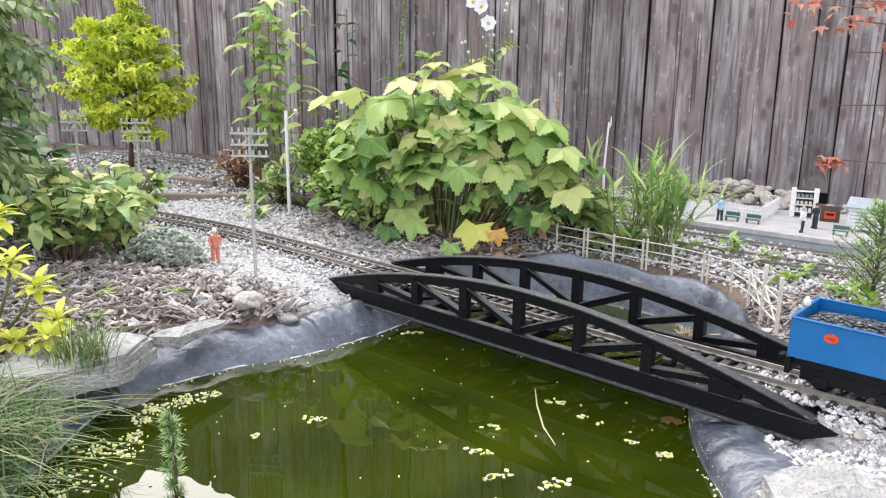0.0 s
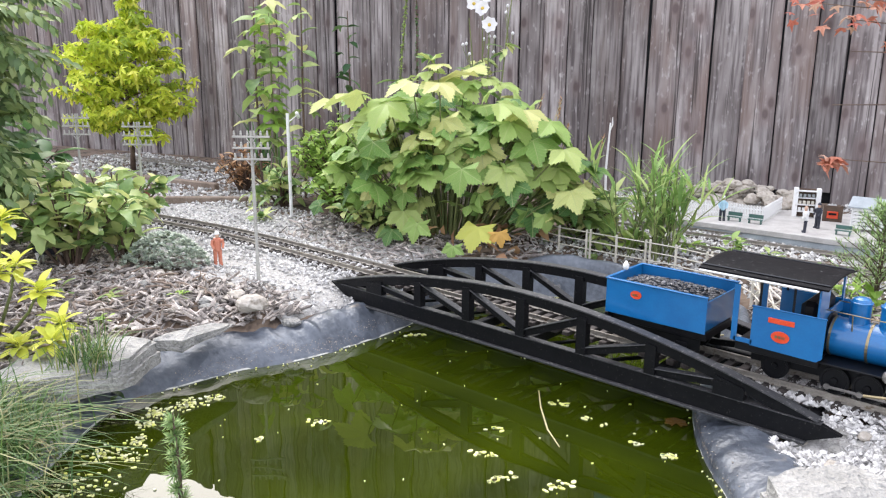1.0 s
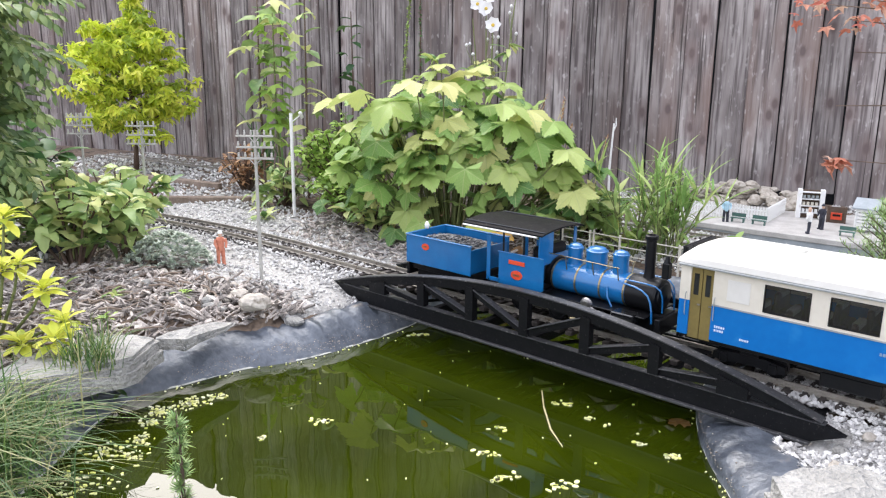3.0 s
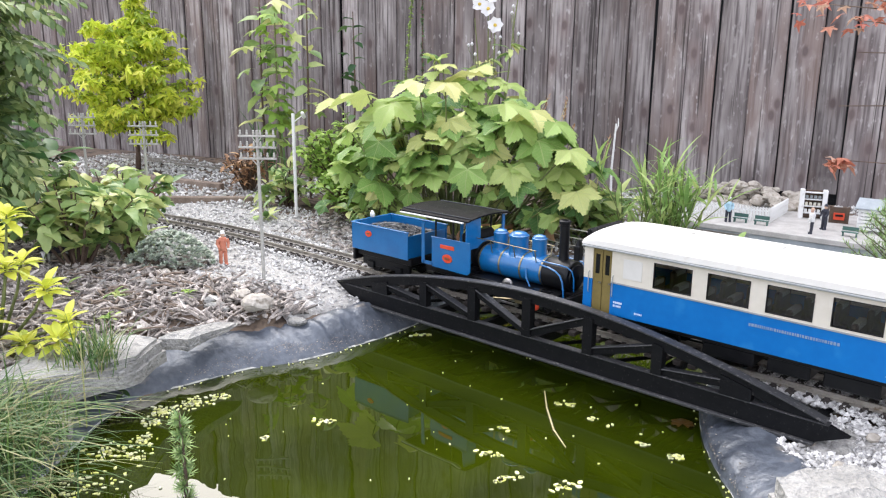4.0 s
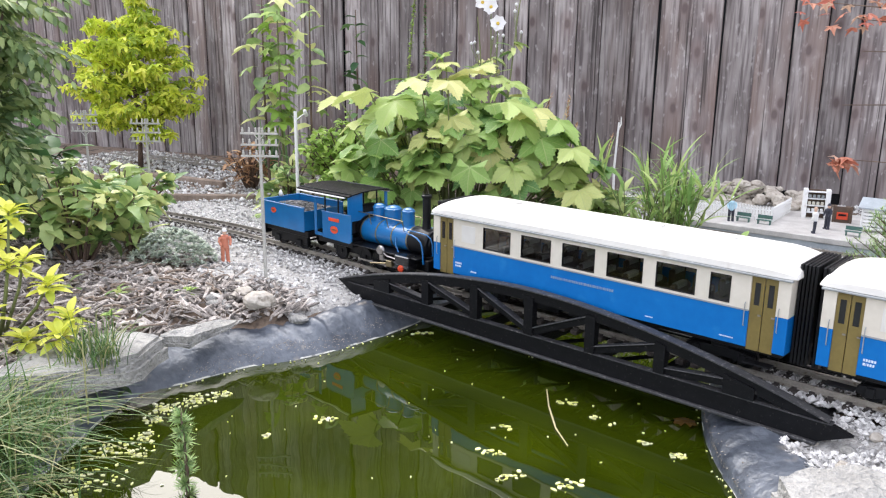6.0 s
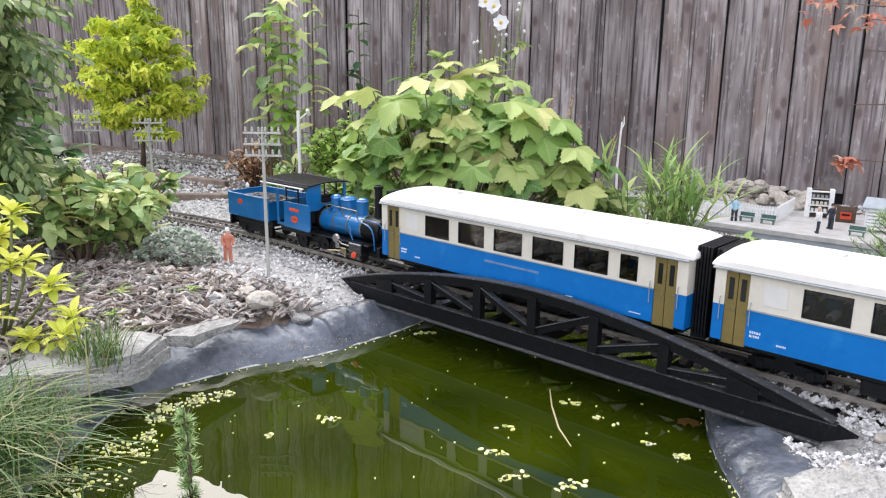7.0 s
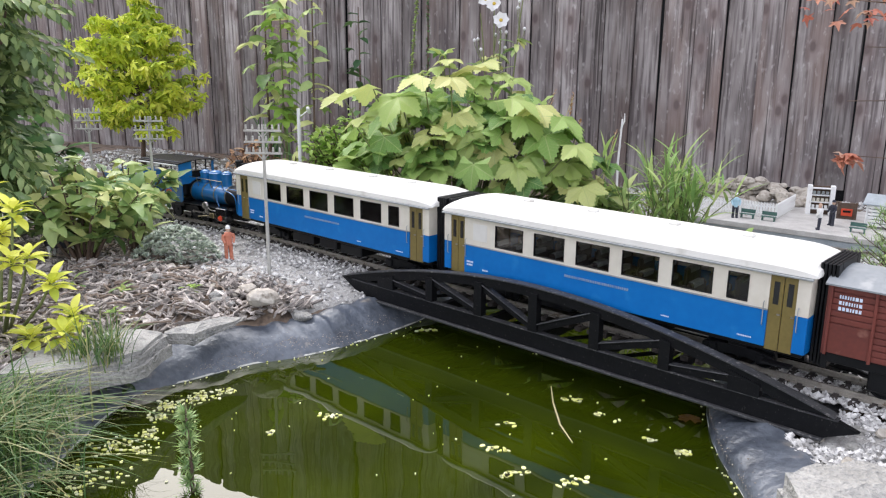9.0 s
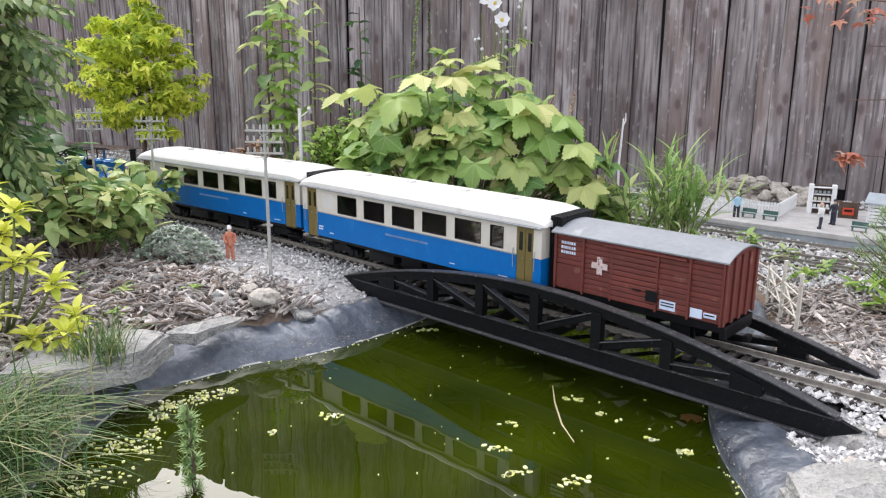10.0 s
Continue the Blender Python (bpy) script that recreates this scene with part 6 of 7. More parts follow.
def build_conifer(name, label, x, y, z, h, rad, seed, n=26):
    r = random.Random(seed)
    root = root_at(name, label, "conifer", x, y, z)
    wood, m = M(), M()
    wood.tube([(0, 0, 0), (0.004, 0, h * 0.5), (0, 0, h)], [rad * 0.05 + 0.002, 0.002, 0.001], 6)
    for k in range(n):
        u = (k + 0.5) / n
        az = k * 137.5
        L = rad * (1.05 - u) ** 0.6 * r.uniform(0.8, 1.15)
        b = Vector((0, 0, h * (0.05 + 0.9 * u)))
        t = b + Vector((math.cos(radians(az)) * L, math.sin(radians(az)) * L, L * 0.7))
        wood.tube([tuple(b), tuple(t)], [0.0012, 0.0005], 4, False)
        for j in range(46):
            p = b.lerp(t, r.uniform(0.05, 1))
            strip_leaf(m, aim(p, az + r.gauss(0, 60), r.gauss(35, 28)), r.uniform(0.009, 0.017), 0.0018, 0.2, 0.2, 2, 0.4)
    part("trunk", wood, BROWN_STEM, root, smooth=True)
    tagged(part("crown", m, CONIFER, root, smooth=True), kind="stuff")


def build_red_acer():
    """Thin twigs of a red maple that reach in from the east."""
    r = random.Random(81)
    root = root_at("red_maple", "thin maple twigs with salmon-red autumn leaves", "tree", 0.355, 0.807, size=1.075)
    o = Vector((0.42, 0.62, ground_z(0.42, 0.62)))
    wood, m = M(), M()
    wood.tube([(0, 0, 0), (0.0, 0.0, 0.3), (0.02, 0.02, 0.65)], [0.012, 0.009, 0.004], 7)
    twigs = [((0.0, 0.62, 0.43), 10, 0.035, 0.35), ((-0.05, 0.63, 0.46), 9, 0.03, 0.38), ((0.05, 0.60, 0.46), 12, 0.04, 0.40), ((0.09, 0.6, 0.42), 9, 0.04, 0.33), ((0.02, 0.62, 0.37), 0, 0.02, 0.34), ((0.0, 0.61, 0.27), 0, 0.02, 0.27)]
    for e, n, s, z0 in twigs:
        e = Vector(e) - o
        b = Vector((0, 0, z0))
        wood.tube([tuple(b), tuple(b.lerp(e, 0.5) + Vector((0, 0, 0.015))), tuple(e)], [0.0035, 0.002, 0.0008], 5)
        for k in range(n):
            p = e + Vector((r.gauss(0, s), r.gauss(0, s), r.gauss(0, 0.014)))
            palm_leaf(m, aim(p, r.uniform(0, 360), r.gauss(-25, 20), r.gauss(0, 20)), r.uniform(0.012, 0.026), 5, 0.62, 0.5, 14, False, 250, 0.08)
    e = Vector((0.016, 0.604, 0.168)) - o
    wood.tube([(0.0, 0.0, 0.20), (-0.2, -0.01, 0.18), tuple(e)], [0.002, 0.0014, 0.0008], 5)
    for k in range(9):
        palm_leaf(m, aim(e + Vector((r.gauss(0, 0.012), r.gauss(0, 0.012), r.gauss(0, 0.006))), r.uniform(0, 360), r.gauss(-25, 15), 0), r.uniform(0.022, 0.032), 5, 0.6, 0.6, 14, False, 250, 0.08)
    part("branch_growth", wood, BROWN_STEM, root, smooth=True)
    tagged(part("foliage", m, ACER_RED, root, "salmon-red lobed leaves"), kind="stuff")


def build_weeds():
    """Seedlings and yellowing weeds in the gravel and bark."""
    spots = [(-0.194, 0.594, 0.045, REED), (-0.104, 0.568, 0.035, SHRUB), (-0.023, 0.528, 0.03, REED), (-0.273, 0.539, 0.035, HEDGE), (-0.035, 0.448, 0.03, HEDGE), (-0.733, -0.335, 0.02, HEDGE), (-0.808, -0.419, 0.025, SHRUB), (-0.729, -0.47, 0.02, HEDGE), (-0.61, -0.54, 0.03, GRASS),
             (-0.908, -0.471, 0.04, SHRUB), (-1.472, 0.017, 0.04, DARK_LEAF), (-1.336, 0.235, 0.06, SHRUB), (-1.208, 0.15, 0.05, SHRUB), (0.061, 0.449, 0.04, HEDGE), (0.114, 0.346, 0.05, HEDGE), (0.16, 0.308, 0.04, SHRUB), (-0.418, 0.446, 0.06, SHRUB), (-0.374, 0.499, 0.06, HEDGE), (-0.519, 0.471, 0.07, SHRUB)]
    for i, (x, y, s, ma) in enumerate(spots):
        r = random.Random(200 + i)
        root = root_at("weed", "small leafy weed growing in the gravel", "weed", x, y, group="weeds")
        m = M()
        for k in range(16):
            strip_leaf(m, aim((r.gauss(0, s * 0.25), r.gauss(0, s * 0.25), s * r.uniform(0, 0.7)), r.uniform(0, 360), r.gauss(25, 25)), s * r.uniform(0.5, 1.0), s * 0.3, 0.7, 0.3, 4, 0.45)
        m.tube([(0, 0, 0), (0, 0, s * 0.8)], [0.001, 0.0006], 4)
        part("foliage", m, ma, root, smooth=True)


def build_straws():
    """Long dry stalks that stick out of the large-leaved plant."""
    r = random.Random(91)
    for (x, y), (dx, dy, dz) in (((-0.631, 0.497), (0.05, 0.03, 0.30)), ((-0.615, 0.523), (0.02, 0.02, 0.29)), ((-0.716, 0.496), (0.09, 0.02, 0.31)), ((-0.577, 0.497), (0.03, 0.01, 0.25)), ((-0.525, 0.564), (0.02, 0.02, 0.22))):
        root = root_at("dry_stalk", "long thin dry straw-coloured stalk", "stalk", x, y, group="dry stalks")
        part("stalk", M().tube([(0, 0, 0), (dx * 0.3, dy * 0.3, dz * 0.6), (dx, dy, dz)], [0.0018, 0.0014, 0.0007], 5), STRAW, root)
        head = M()
        for k in range(14):
            u = r.uniform(0.86, 1.0)
            strip_leaf(head, aim((dx * u, dy * u, dz * u), r.uniform(0, 360), r.uniform(30, 70)), 0.012, 0.003, 0.3, 0.2, 2)
        part("seed_head", head, DEAD, root)


build_calls = [build_straws, build_big_plant, build_anemone_flowers, build_tall_stems, build_gold_acer, build_feather_shrub, build_rosette_shrub, build_reed, build_sedum, build_red_acer, build_weeds]

# ---------------------------------------------------------------- stone, bark and station materials
STONE = mat("ballast_stone", (0.40, 0.39, 0.375), (0.70, 0.69, 0.665), 60, 0.8, 0.0004, per="island", vary=0.42)
DARK_STONE = mat("grey_stone", (0.17, 0.165, 0.16), (0.40, 0.39, 0.37), 60, 0.8, 0.0004, per="island", vary=0.5)
BANK_STONE = mat("bank_stone", (0.34, 0.335, 0.32), (0.66, 0.65, 0.62), 60, 0.8, 0.0004, per="island", vary=0.5)
GRIT = mat("grit_bed", (0.26, 0.25, 0.235), (0.52, 0.51, 0.48), 120, 0.9, 0.002, fine=4)
BARK = mat("bark_chip", (0.17, 0.145, 0.125), (0.56, 0.51, 0.465), 50, 0.85, 0.0008, per="island", vary=0.65, stretch=(1, 1, 1))
SLATE = mat("slate", (0.25, 0.245, 0.225), (0.44, 0.43, 0.40), 24, 0.75, 0.012, c3=(0.22, 0.22, 0.21), spots=0.3, fine=10)
LUMP = mat("rough_rock", (0.34, 0.30, 0.25), (0.60, 0.56, 0.49), 22, 0.8, 0.003, c3=(0.20, 0.17, 0.13), spots=0.3)
POST_GREY = mat("pole_grey", (0.34, 0.335, 0.30), (0.48, 0.47, 0.43), 60, 0.6, 0.0003)
CREAM_PAINT = mat("cream_paint", (0.55, 0.51, 0.42), (0.70, 0.67, 0.57), 60, 0.5, 0.0, c3=(0.42, 0.38, 0.30), spots=0.15)
PLATFORM = mat("platform_top", (0.40, 0.385, 0.36), (0.56, 0.545, 0.515), 40, 0.8, 0.0006)
SKIN = mat("figure_face", (0.55, 0.36, 0.26), (0.6, 0.42, 0.3), 80, 0.6)
HIVIS = mat("figure_orange", (0.52, 0.17, 0.10), (0.60, 0.25, 0.16), 80, 0.6)
NAVY = mat("figure_dark", (0.02, 0.022, 0.035), (0.04, 0.04, 0.055), 80, 0.6)
PALE_BLUE = mat("figure_blue", (0.36, 0.56, 0.66), (0.46, 0.66, 0.75), 80, 0.6)
GREEN_PAINT = mat("bench_green", (0.05, 0.12, 0.10), (0.09, 0.17, 0.14), 60, 0.5)
SHED_GREY = mat("shed_grey", (0.30, 0.34, 0.36), (0.42, 0.46, 0.48), 40, 0.5)
BRICK_RED = mat("red_brown_wood", (0.18, 0.06, 0.04), (0.28, 0.10, 0.07), 40, 0.8)
OLD_WOOD = mat("old_wood", (0.16, 0.12, 0.09), (0.30, 0.24, 0.19), 30, 0.85, 0.001, stretch=(1, 1, 1))


def on_track(x, y):
    return abs(y - track_y(x)) < 0.04


BACK_A, BACK_B = 0.748, 0.592       # the two station roads, at x = 0


def back_y(k, x):
    return (BACK_A if k == 0 else BACK_B) + (0.078 if k == 0 else 0.095) * x + (0.0 if x > -0.9 else -0.06 * (x + 0.9) ** 2 * (0 if k else 0.5))


def scatter_stones():
    r = random.Random(301)
    m = M()
    n = 0
    while n < 31000:
        x = r.uniform(-1.75, -0.50) if r.random() < 0.60 else r.uniform(0.06, 0.50)
        y = track_y(x) + (r.choice((r.gauss(-0.04, 0.09), r.uniform(-0.26, 0.17), r.uniform(0.05, 0.30) if x < -0.8 else r.uniform(-0.1, 0.1), r.uniform(-0.04, 0.04))) if x < 0 else r.choice((r.uniform(-0.26, 0.16), r.uniform(-0.13, 0.05), r.uniform(-0.05, 0.05))))
        s = shore_distance(x, y)
        if s < (0.066 if x < 0 else 0.064) or (x < 0 and y < -0.30 + 0.13 * smooth(-0.75, -0.55, x)) or (x < 0 and y > 0.17 + 0.12 * smooth(-0.85, -1.12, x)):
            continue
        if B0 + 0.025 < x < 0.045 and abs(y) < BY + 0.006 or 0.04 < x < B1 and abs(abs(y) - BY) < 0.012:
            continue
        near = on_track(x, y)
        size = r.uniform(0.0022, 0.0048) * (1.0 if r.random() < 0.9 else 1.5)
        z = ground_z(x, y) + r.uniform(0.0, 0.008) + (0.006 * smooth(0.09, 0.06, s) if x > 0 else 0.0)
        if near:
            z = -0.0105 + r.uniform(-0.005, 0.0005)
        lump(m, (x, y, z), size, r)
        n += 1
    n = 0
    while n < 3600:
        x, y = r.uniform(0.07, 0.34), r.uniform(-0.20, -0.03)
        if shore_distance(x, y) < 0.052 or (x < B1 and abs(abs(y) - BY) < 0.011) or on_track(x, y):
            continue
        lump(m, (x, y, ground_z(x, y) + r.uniform(0.003, 0.0085)), r.uniform(0.0024, 0.005), r)
        n += 1
    ob = part("ballast_gravel", m, STONE)
    tagged(ob, "pale grey crushed stone ballast beside the line", "gravel", kind="stuff")
    m = M()
    n = 0
    while n < 8200:
        x = r.uniform(-0.55, 0.5)
        y = r.uniform(0.36, 0.86)
        if shore_distance(x, y) < 0.11:
            continue
        lump(m, (x, y, ground_z(x, y) + r.uniform(0, 0.005)), r.uniform(0.003, 0.0068), r)
        n += 1
    for k in range(2600):
        x = r.uniform(-0.8, 0.6)
        y = r.uniform(0.86, FENCE_P.y - 0.03 + 0.3 * (x + 0.2))
        lump(m, (x, y, ground_z(x, y) + r.uniform(0, 0.006)), r.uniform(0.004, 0.009), r)
    tagged(part("station_gravel", m, BANK_STONE), "mixed grey gravel round the station tracks", "gravel", kind="stuff")
    m = M()
    for k in range(3000):
        x = r.uniform(-2.7, -1.35)
        y = r.uniform(0.16, 0.62)
        lump(m, (x, y, ground_z(x, y) + r.uniform(0, 0.006)), r.uniform(0.004, 0.009), r)
    tagged(part("bank_gravel", m, BANK_STONE), "pale gravel round the far track", "gravel", kind="stuff")


def build_bed():
    """The grit bed under the loose stone, following the ground."""
    m = M()
    xs = [-1.9 + 0.025 * i for i in range(170)]
    w = 13
    for x in xs:
        for j in range(w):
            y = track_y(x) - 0.24 + 0.45 * j / (w - 1)
            s = shore_distance(x, y) if -0.9 < x < 0.6 else 0.3
            m.v.append((x, y, (ground_z(x, y) + 0.004) if s > 0.065 else ground_z(x, y) - 0.03))
    m.f = [(i * w + j, i * w + j + 1, (i + 1) * w + j + 1, (i + 1) * w + j) for i in range(len(xs) - 1) for j in range(w - 1)]
    tagged(part("ballast_bed", m, GRIT, smooth=True), "grey grit bed under the loose ballast", "gravel", kind="structure")


def scatter_bark():
    r = random.Random(311)
    m = M()
    n = 0
    while n < 8500:
        q = r.random()
        if q < 0.66:
            x, y = r.uniform(-1.35, -0.58), r.uniform(-0.68, -0.14)
        elif q < 0.86:
            x, y = r.uniform(-0.05, 0.5), r.uniform(0.09, 0.40)
        else:
            x, y = r.uniform(-1.1, -0.5), r.uniform(0.09, 0.4)
        if shore_distance(x, y) < 0.068 or (q < 0.66 and y > -0.19 - 0.10 * smooth(-0.62, -0.9, x) and x < -0.6 and r.random() < 0.85) or (q < 0.66 and abs(y) < 0.19 and r.random() < 0.8):
            continue
        L, W = r.uniform(0.008, 0.034) * (1 if r.random() < 0.85 else 1.8), r.choice((r.uniform(0.0015, 0.004), r.uniform(0.003, 0.009)))
        at = Matrix.Translation((x, y, ground_z(x, y) + r.uniform(0.001, 0.012))) @ Euler((r.gauss(0, 0.7), r.gauss(0, 0.35), r.uniform(0, 6.28))).to_matrix().to_4x4()
        t = r.uniform(0.0005, 0.0017)
        k = r.uniform(0.5, 0.9)
        m.add([(-L / 2, -W / 2 * k, -t), (L / 2, -W / 2, -t), (L / 2 * k, W / 2, -t), (-L / 2, W / 2 * k, -t), (-L / 2 * k, -W / 2 * k, t), (L / 2 * k, -W / 2, t * 0.8), (L / 2 * k, W / 2 * k, t), (-L / 2, W / 2 * k, t * 0.6)],
              [(0, 3, 2, 1), (4, 5, 6, 7), (0, 1, 5, 4), (1, 2, 6, 5), (2, 3, 7, 6), (3, 0, 4, 7)], at)
        n += 1
    tagged(part("bark_mulch", m, BARK), "brown and grey bark chip mulch", "mulch", kind="stuff")
    m = M()
    for k in range(260):
        x, y = (r.uniform(-1.2, -0.65), r.uniform(-0.6, -0.22)) if k < 180 else (r.uniform(0.0, 0.4), r.uniform(0.12, 0.38))
        if shore_distance(x, y) < 0.09:
            continue
        a, L = r.uniform(0, 6.28), r.uniform(0.015, 0.05)
        z = ground_z(x, y) + r.uniform(0.008, 0.014)
        m.tube([(x, y, z), (x + L / 2 * math.cos(a), y + L / 2 * math.sin(a), z + 0.003), (x + L * math.cos(a + 0.2), y + L * math.sin(a + 0.2), z + r.uniform(-0.003, 0.004))], r.uniform(0.0008, 0.0022), 5)
    tagged(part("twig_litter", m, OLD_WOOD), "pale dry twigs and straw on the mulch", "twigs", kind="stuff")


def rock(name, label, pts, z0, z1, ma, seed, layers=4, group="rocks"):
    """A rough layered slab over the outline pts: ledges that step in towards the top, broken at the rim."""
    r = random.Random(seed)
    cx, cy = sum(p[0] for p in pts) / len(pts), sum(p[1] for p in pts) / len(pts)
    fine = []
    for i, p in enumerate(pts):
        q = pts[(i + 1) % len(pts)]
        for k in range(3):
            e = 0.06 * math.hypot(q[0] - p[0], q[1] - p[1]) if k else 0.0
            fine.append((p[0] + (q[0] - p[0]) * k / 3 + r.gauss(0, e), p[1] + (q[1] - p[1]) * k / 3 + r.gauss(0, e)))
    n = len(fine)
    m = M()
    tx, ty = r.uniform(-0.12, 0.12), r.uniform(-0.10, 0.10)
    cut = sorted(r.uniform(0, 1) for _ in range(layers - 1))
    levels = [0.0] + [0.25 + 0.7 * c for c in cut] + [1.0]
    for l in range(layers):
        ledge = [r.choice((0.0, 0.0, 0.03, 0.08)) for _ in range(n)] if l else [0.0] * n
        ledge = [(ledge[i] + ledge[i - 1]) / 2 + 0.012 * l for i in range(n)]
        for lev in (levels[l], levels[l + 1]):
            for i, (x, y) in enumerate(fine):
                k = 1 - ledge[i]
                m.v.append(((x - cx) * k, (y - cy) * k, (z1 - z0) * lev + (tx * (x - cx) + ty * (y - cy)) * lev + 0.0012 * noise.noise((x * 30, y * 30, l))))
    for l in range(layers * 2 - 1):
        for i in range(n):
            a, b = l * n + i, l * n + (i + 1) % n
            m.f.append((a, b, b + n, a + n))
    base = (layers * 2 - 1) * n
    for f in (0.66, 0.33):
        o = len(m.v)
        for i in range(n):
            x, y, z = m.v[base + i]
            m.v.append((x * f, y * f, z + 0.0015 + 0.003 * noise.noise((x * 25 * f, y * 25, seed))))
        prev = base if f > 0.5 else o - n
        for i in range(n):
            m.f.append((prev + i, prev + (i + 1) % n, o + (i + 1) % n, o + i))
    m.f.append(tuple(len(m.v) - n + i for i in range(n)))
    m.f.append(tuple(reversed(range(n))))
    ob = part(name, m, ma, None, "", at=pose(cx, cy, z0))
    return tagged(ob, label, "rock", group)


def boulder(name, label, x, y, z, s, flat, ma, seed, group):
    """A rough rounded stone with knocked-off faces."""
    r = random.Random(seed)
    n, k = 12, 8
    m = M()
    cuts = [(Vector((r.gauss(0, 1), r.gauss(0, 1), r.gauss(0.3, 0.8))).normalized(), r.uniform(0.62, 0.9)) for _ in range(7)]
    sx, sy = r.uniform(0.9, 1.35), r.uniform(0.75, 1.0)
    for i in range(k + 1):
        for j in range(n):
            th, ph = math.pi * i / k, 2 * math.pi * j / n
            v = Vector((math.sin(th) * math.cos(ph), math.sin(th) * math.sin(ph), math.cos(th)))
            for c, d in cuts:
                e = v.dot(c) - d
                if e > 0:
                    v = v - c * e
            v *= 1 + 0.10 * noise.noise(v * 2.6 + Vector((seed, 0, 0)))
            m.v.append((v.x * s * sx, v.y * s * sy, v.z * s * flat))
    for i in range(k):
        for j in range(n):
            m.f.append((i * n + j, i * n + (j + 1) % n, (i + 1) * n + (j + 1) % n, (i + 1) * n + j))
    ob = part(name, m, ma, None, at=pose(x, y, z, 0, 0, r.uniform(0, 360)))
    return tagged(ob, label, "rock", group)


def build_rocks():
    rock("slate_slab", "flat pale slate slab on the pond edge", [(-0.516, -0.53), (-0.56, -0.47), (-0.611, -0.475), (-0.653, -0.536), (-0.672, -0.616), (-0.602, -0.683), (-0.541, -0.644), (-0.522, -0.59)], -0.03, 0.0, SLATE, 1, 5)
    rock("slate_slab", "flat pale slate slab under the grass", [(-0.484, -0.634), (-0.545, -0.605), (-0.59, -0.654), (-0.559, -0.711), (-0.488, -0.701)], -0.065, -0.04, SLATE, 2, 3)
    rock("slate_slab", "thin grey slate leaning at the liner edge", [(-0.549, -0.444), (-0.578, -0.361), (-0.599, -0.33), (-0.623, -0.351), (-0.615, -0.434), (-0.581, -0.47)], -0.020, -0.011, SLATE, 3, 2)
    boulder("rough_stone", "rough brown stone beside the ballast", -0.627, -0.275, -0.006, 0.028, 0.55, LUMP, 4, "rocks")
    boulder("rough_stone", "rough brown stone beside the ballast", -0.687, -0.265, -0.006, 0.016, 0.6, LUMP, 14, "rocks")
    rock("slate_slab", "large pale slate slab on the gravel", [(0.172, -0.245), (0.186, -0.205), (0.222, -0.158), (0.262, -0.150), (0.30, -0.14), (0.38, -0.20), (0.34, -0.33), (0.24, -0.34)], -0.045, -0.020, SLATE, 5, 3)
    boulder("rough_stone", "rough brown stone on the gravel", 0.273, -0.08, -0.016, 0.026, 0.6, LUMP, 7, "rocks")
    r = random.Random(77)
    for k in range(110):
        x, y = -0.54 + 0.33 * r.random(), 1.10 + r.uniform(-0.06, 0.06)
        s = r.uniform(0.010, 0.026)
        z = 0.008 + 0.060 * r.random() * max(0.0, 1 - abs(x + 0.375) / 0.22)
        boulder("heap_stone", "weathered buff stone in a heap by the fence", x, y, z, s, 0.6, LUMP, 80 + k, "stone heap")
    for k, (x, y, s) in enumerate([(-1.484, 0.209, 0.022), (-1.431, 0.173, 0.015), (-0.594, -0.226, 0.015), (-0.572, -0.193, 0.012), (-0.69, -0.313, 0.014), (-0.849, -0.336, 0.018), (-0.801, -0.292, 0.012), (-0.894, -0.346, 0.014), (0.196, -0.052, 0.011), (0.233, -0.018, 0.013), (0.175, -0.143, 0.012), (-0.546, -0.176, 0.012)]):
        r = random.Random(400 + k)
        boulder("small_stone", "small pale stone among the mulch", x, y, ground_z(x, y) + s * 0.25, s, 0.6, SLATE, 130 + k, "small stones")
    for k in range(46):
        x, y = (r.uniform(-0.98, -0.62), r.uniform(-0.40, -0.20)) if k < 30 else (r.uniform(0.1, 0.35), r.uniform(-0.12, -0.02))
        if shore_distance(x, y) < 0.075 or abs(y) < 0.05:
            continue
        s = r.uniform(0.006, 0.011)
        boulder("small_stone", "small pale stone among the mulch", x, y, ground_z(x, y) + s * 0.3 + 0.003, s, 0.65, (SLATE, LUMP)[k % 2], 160 + k, "small stones")


# ---------------------------------------------------------------- poles and fences
def build_pole(x, y, h, turn, label, arms=3):
    root = root_at("telegraph_pole", label, "telegraph pole", x, y, group="telegraph poles")
    root.rotation_euler = (0, 0, radians(turn))
    g = ground_z(x, y)
    H = h - g
    part("pole", M().tube([(0, 0, -0.02), (0, 0, H * 0.6), (0, 0, H - 0.002)], [0.0034, 0.003, 0.0026], 8), POST_GREY, root)
    for k in range(arms):
        z = H - 0.012 - k * 0.0195
        arm = part("cross_arm", M().box(-0.033, 0.033, -0.004, -0.0005, z - 0.0018, z + 0.0018, b=0.0005), POST_GREY, root)
        for i in range(6):
            u = -0.029 + 0.0116 * i
            part("insulator", M().lathe([(0.0012, 0), (0.0022, 0.001), (0.0022, 0.004), (0.0016, 0.0055), (0.0019, 0.0075), (0.0008, 0.009)], 8, pose(u, -0.002, z + 0.0018)), POST_GREY, arm)
    z = H - 0.012 - (arms - 1) * 0.0195
    for s in (-1, 1):
        part("arm_brace", M().tube([(0, -0.003, z - 0.012), (s * 0.010, -0.003, z - 0.001)], 0.001, 5), POST_GREY, root)
        part("arm_brace", M().tube([(0, -0.003, z + 0.027), (s * 0.008, -0.003, z + 0.037)], 0.001, 5), POST_GREY, root)


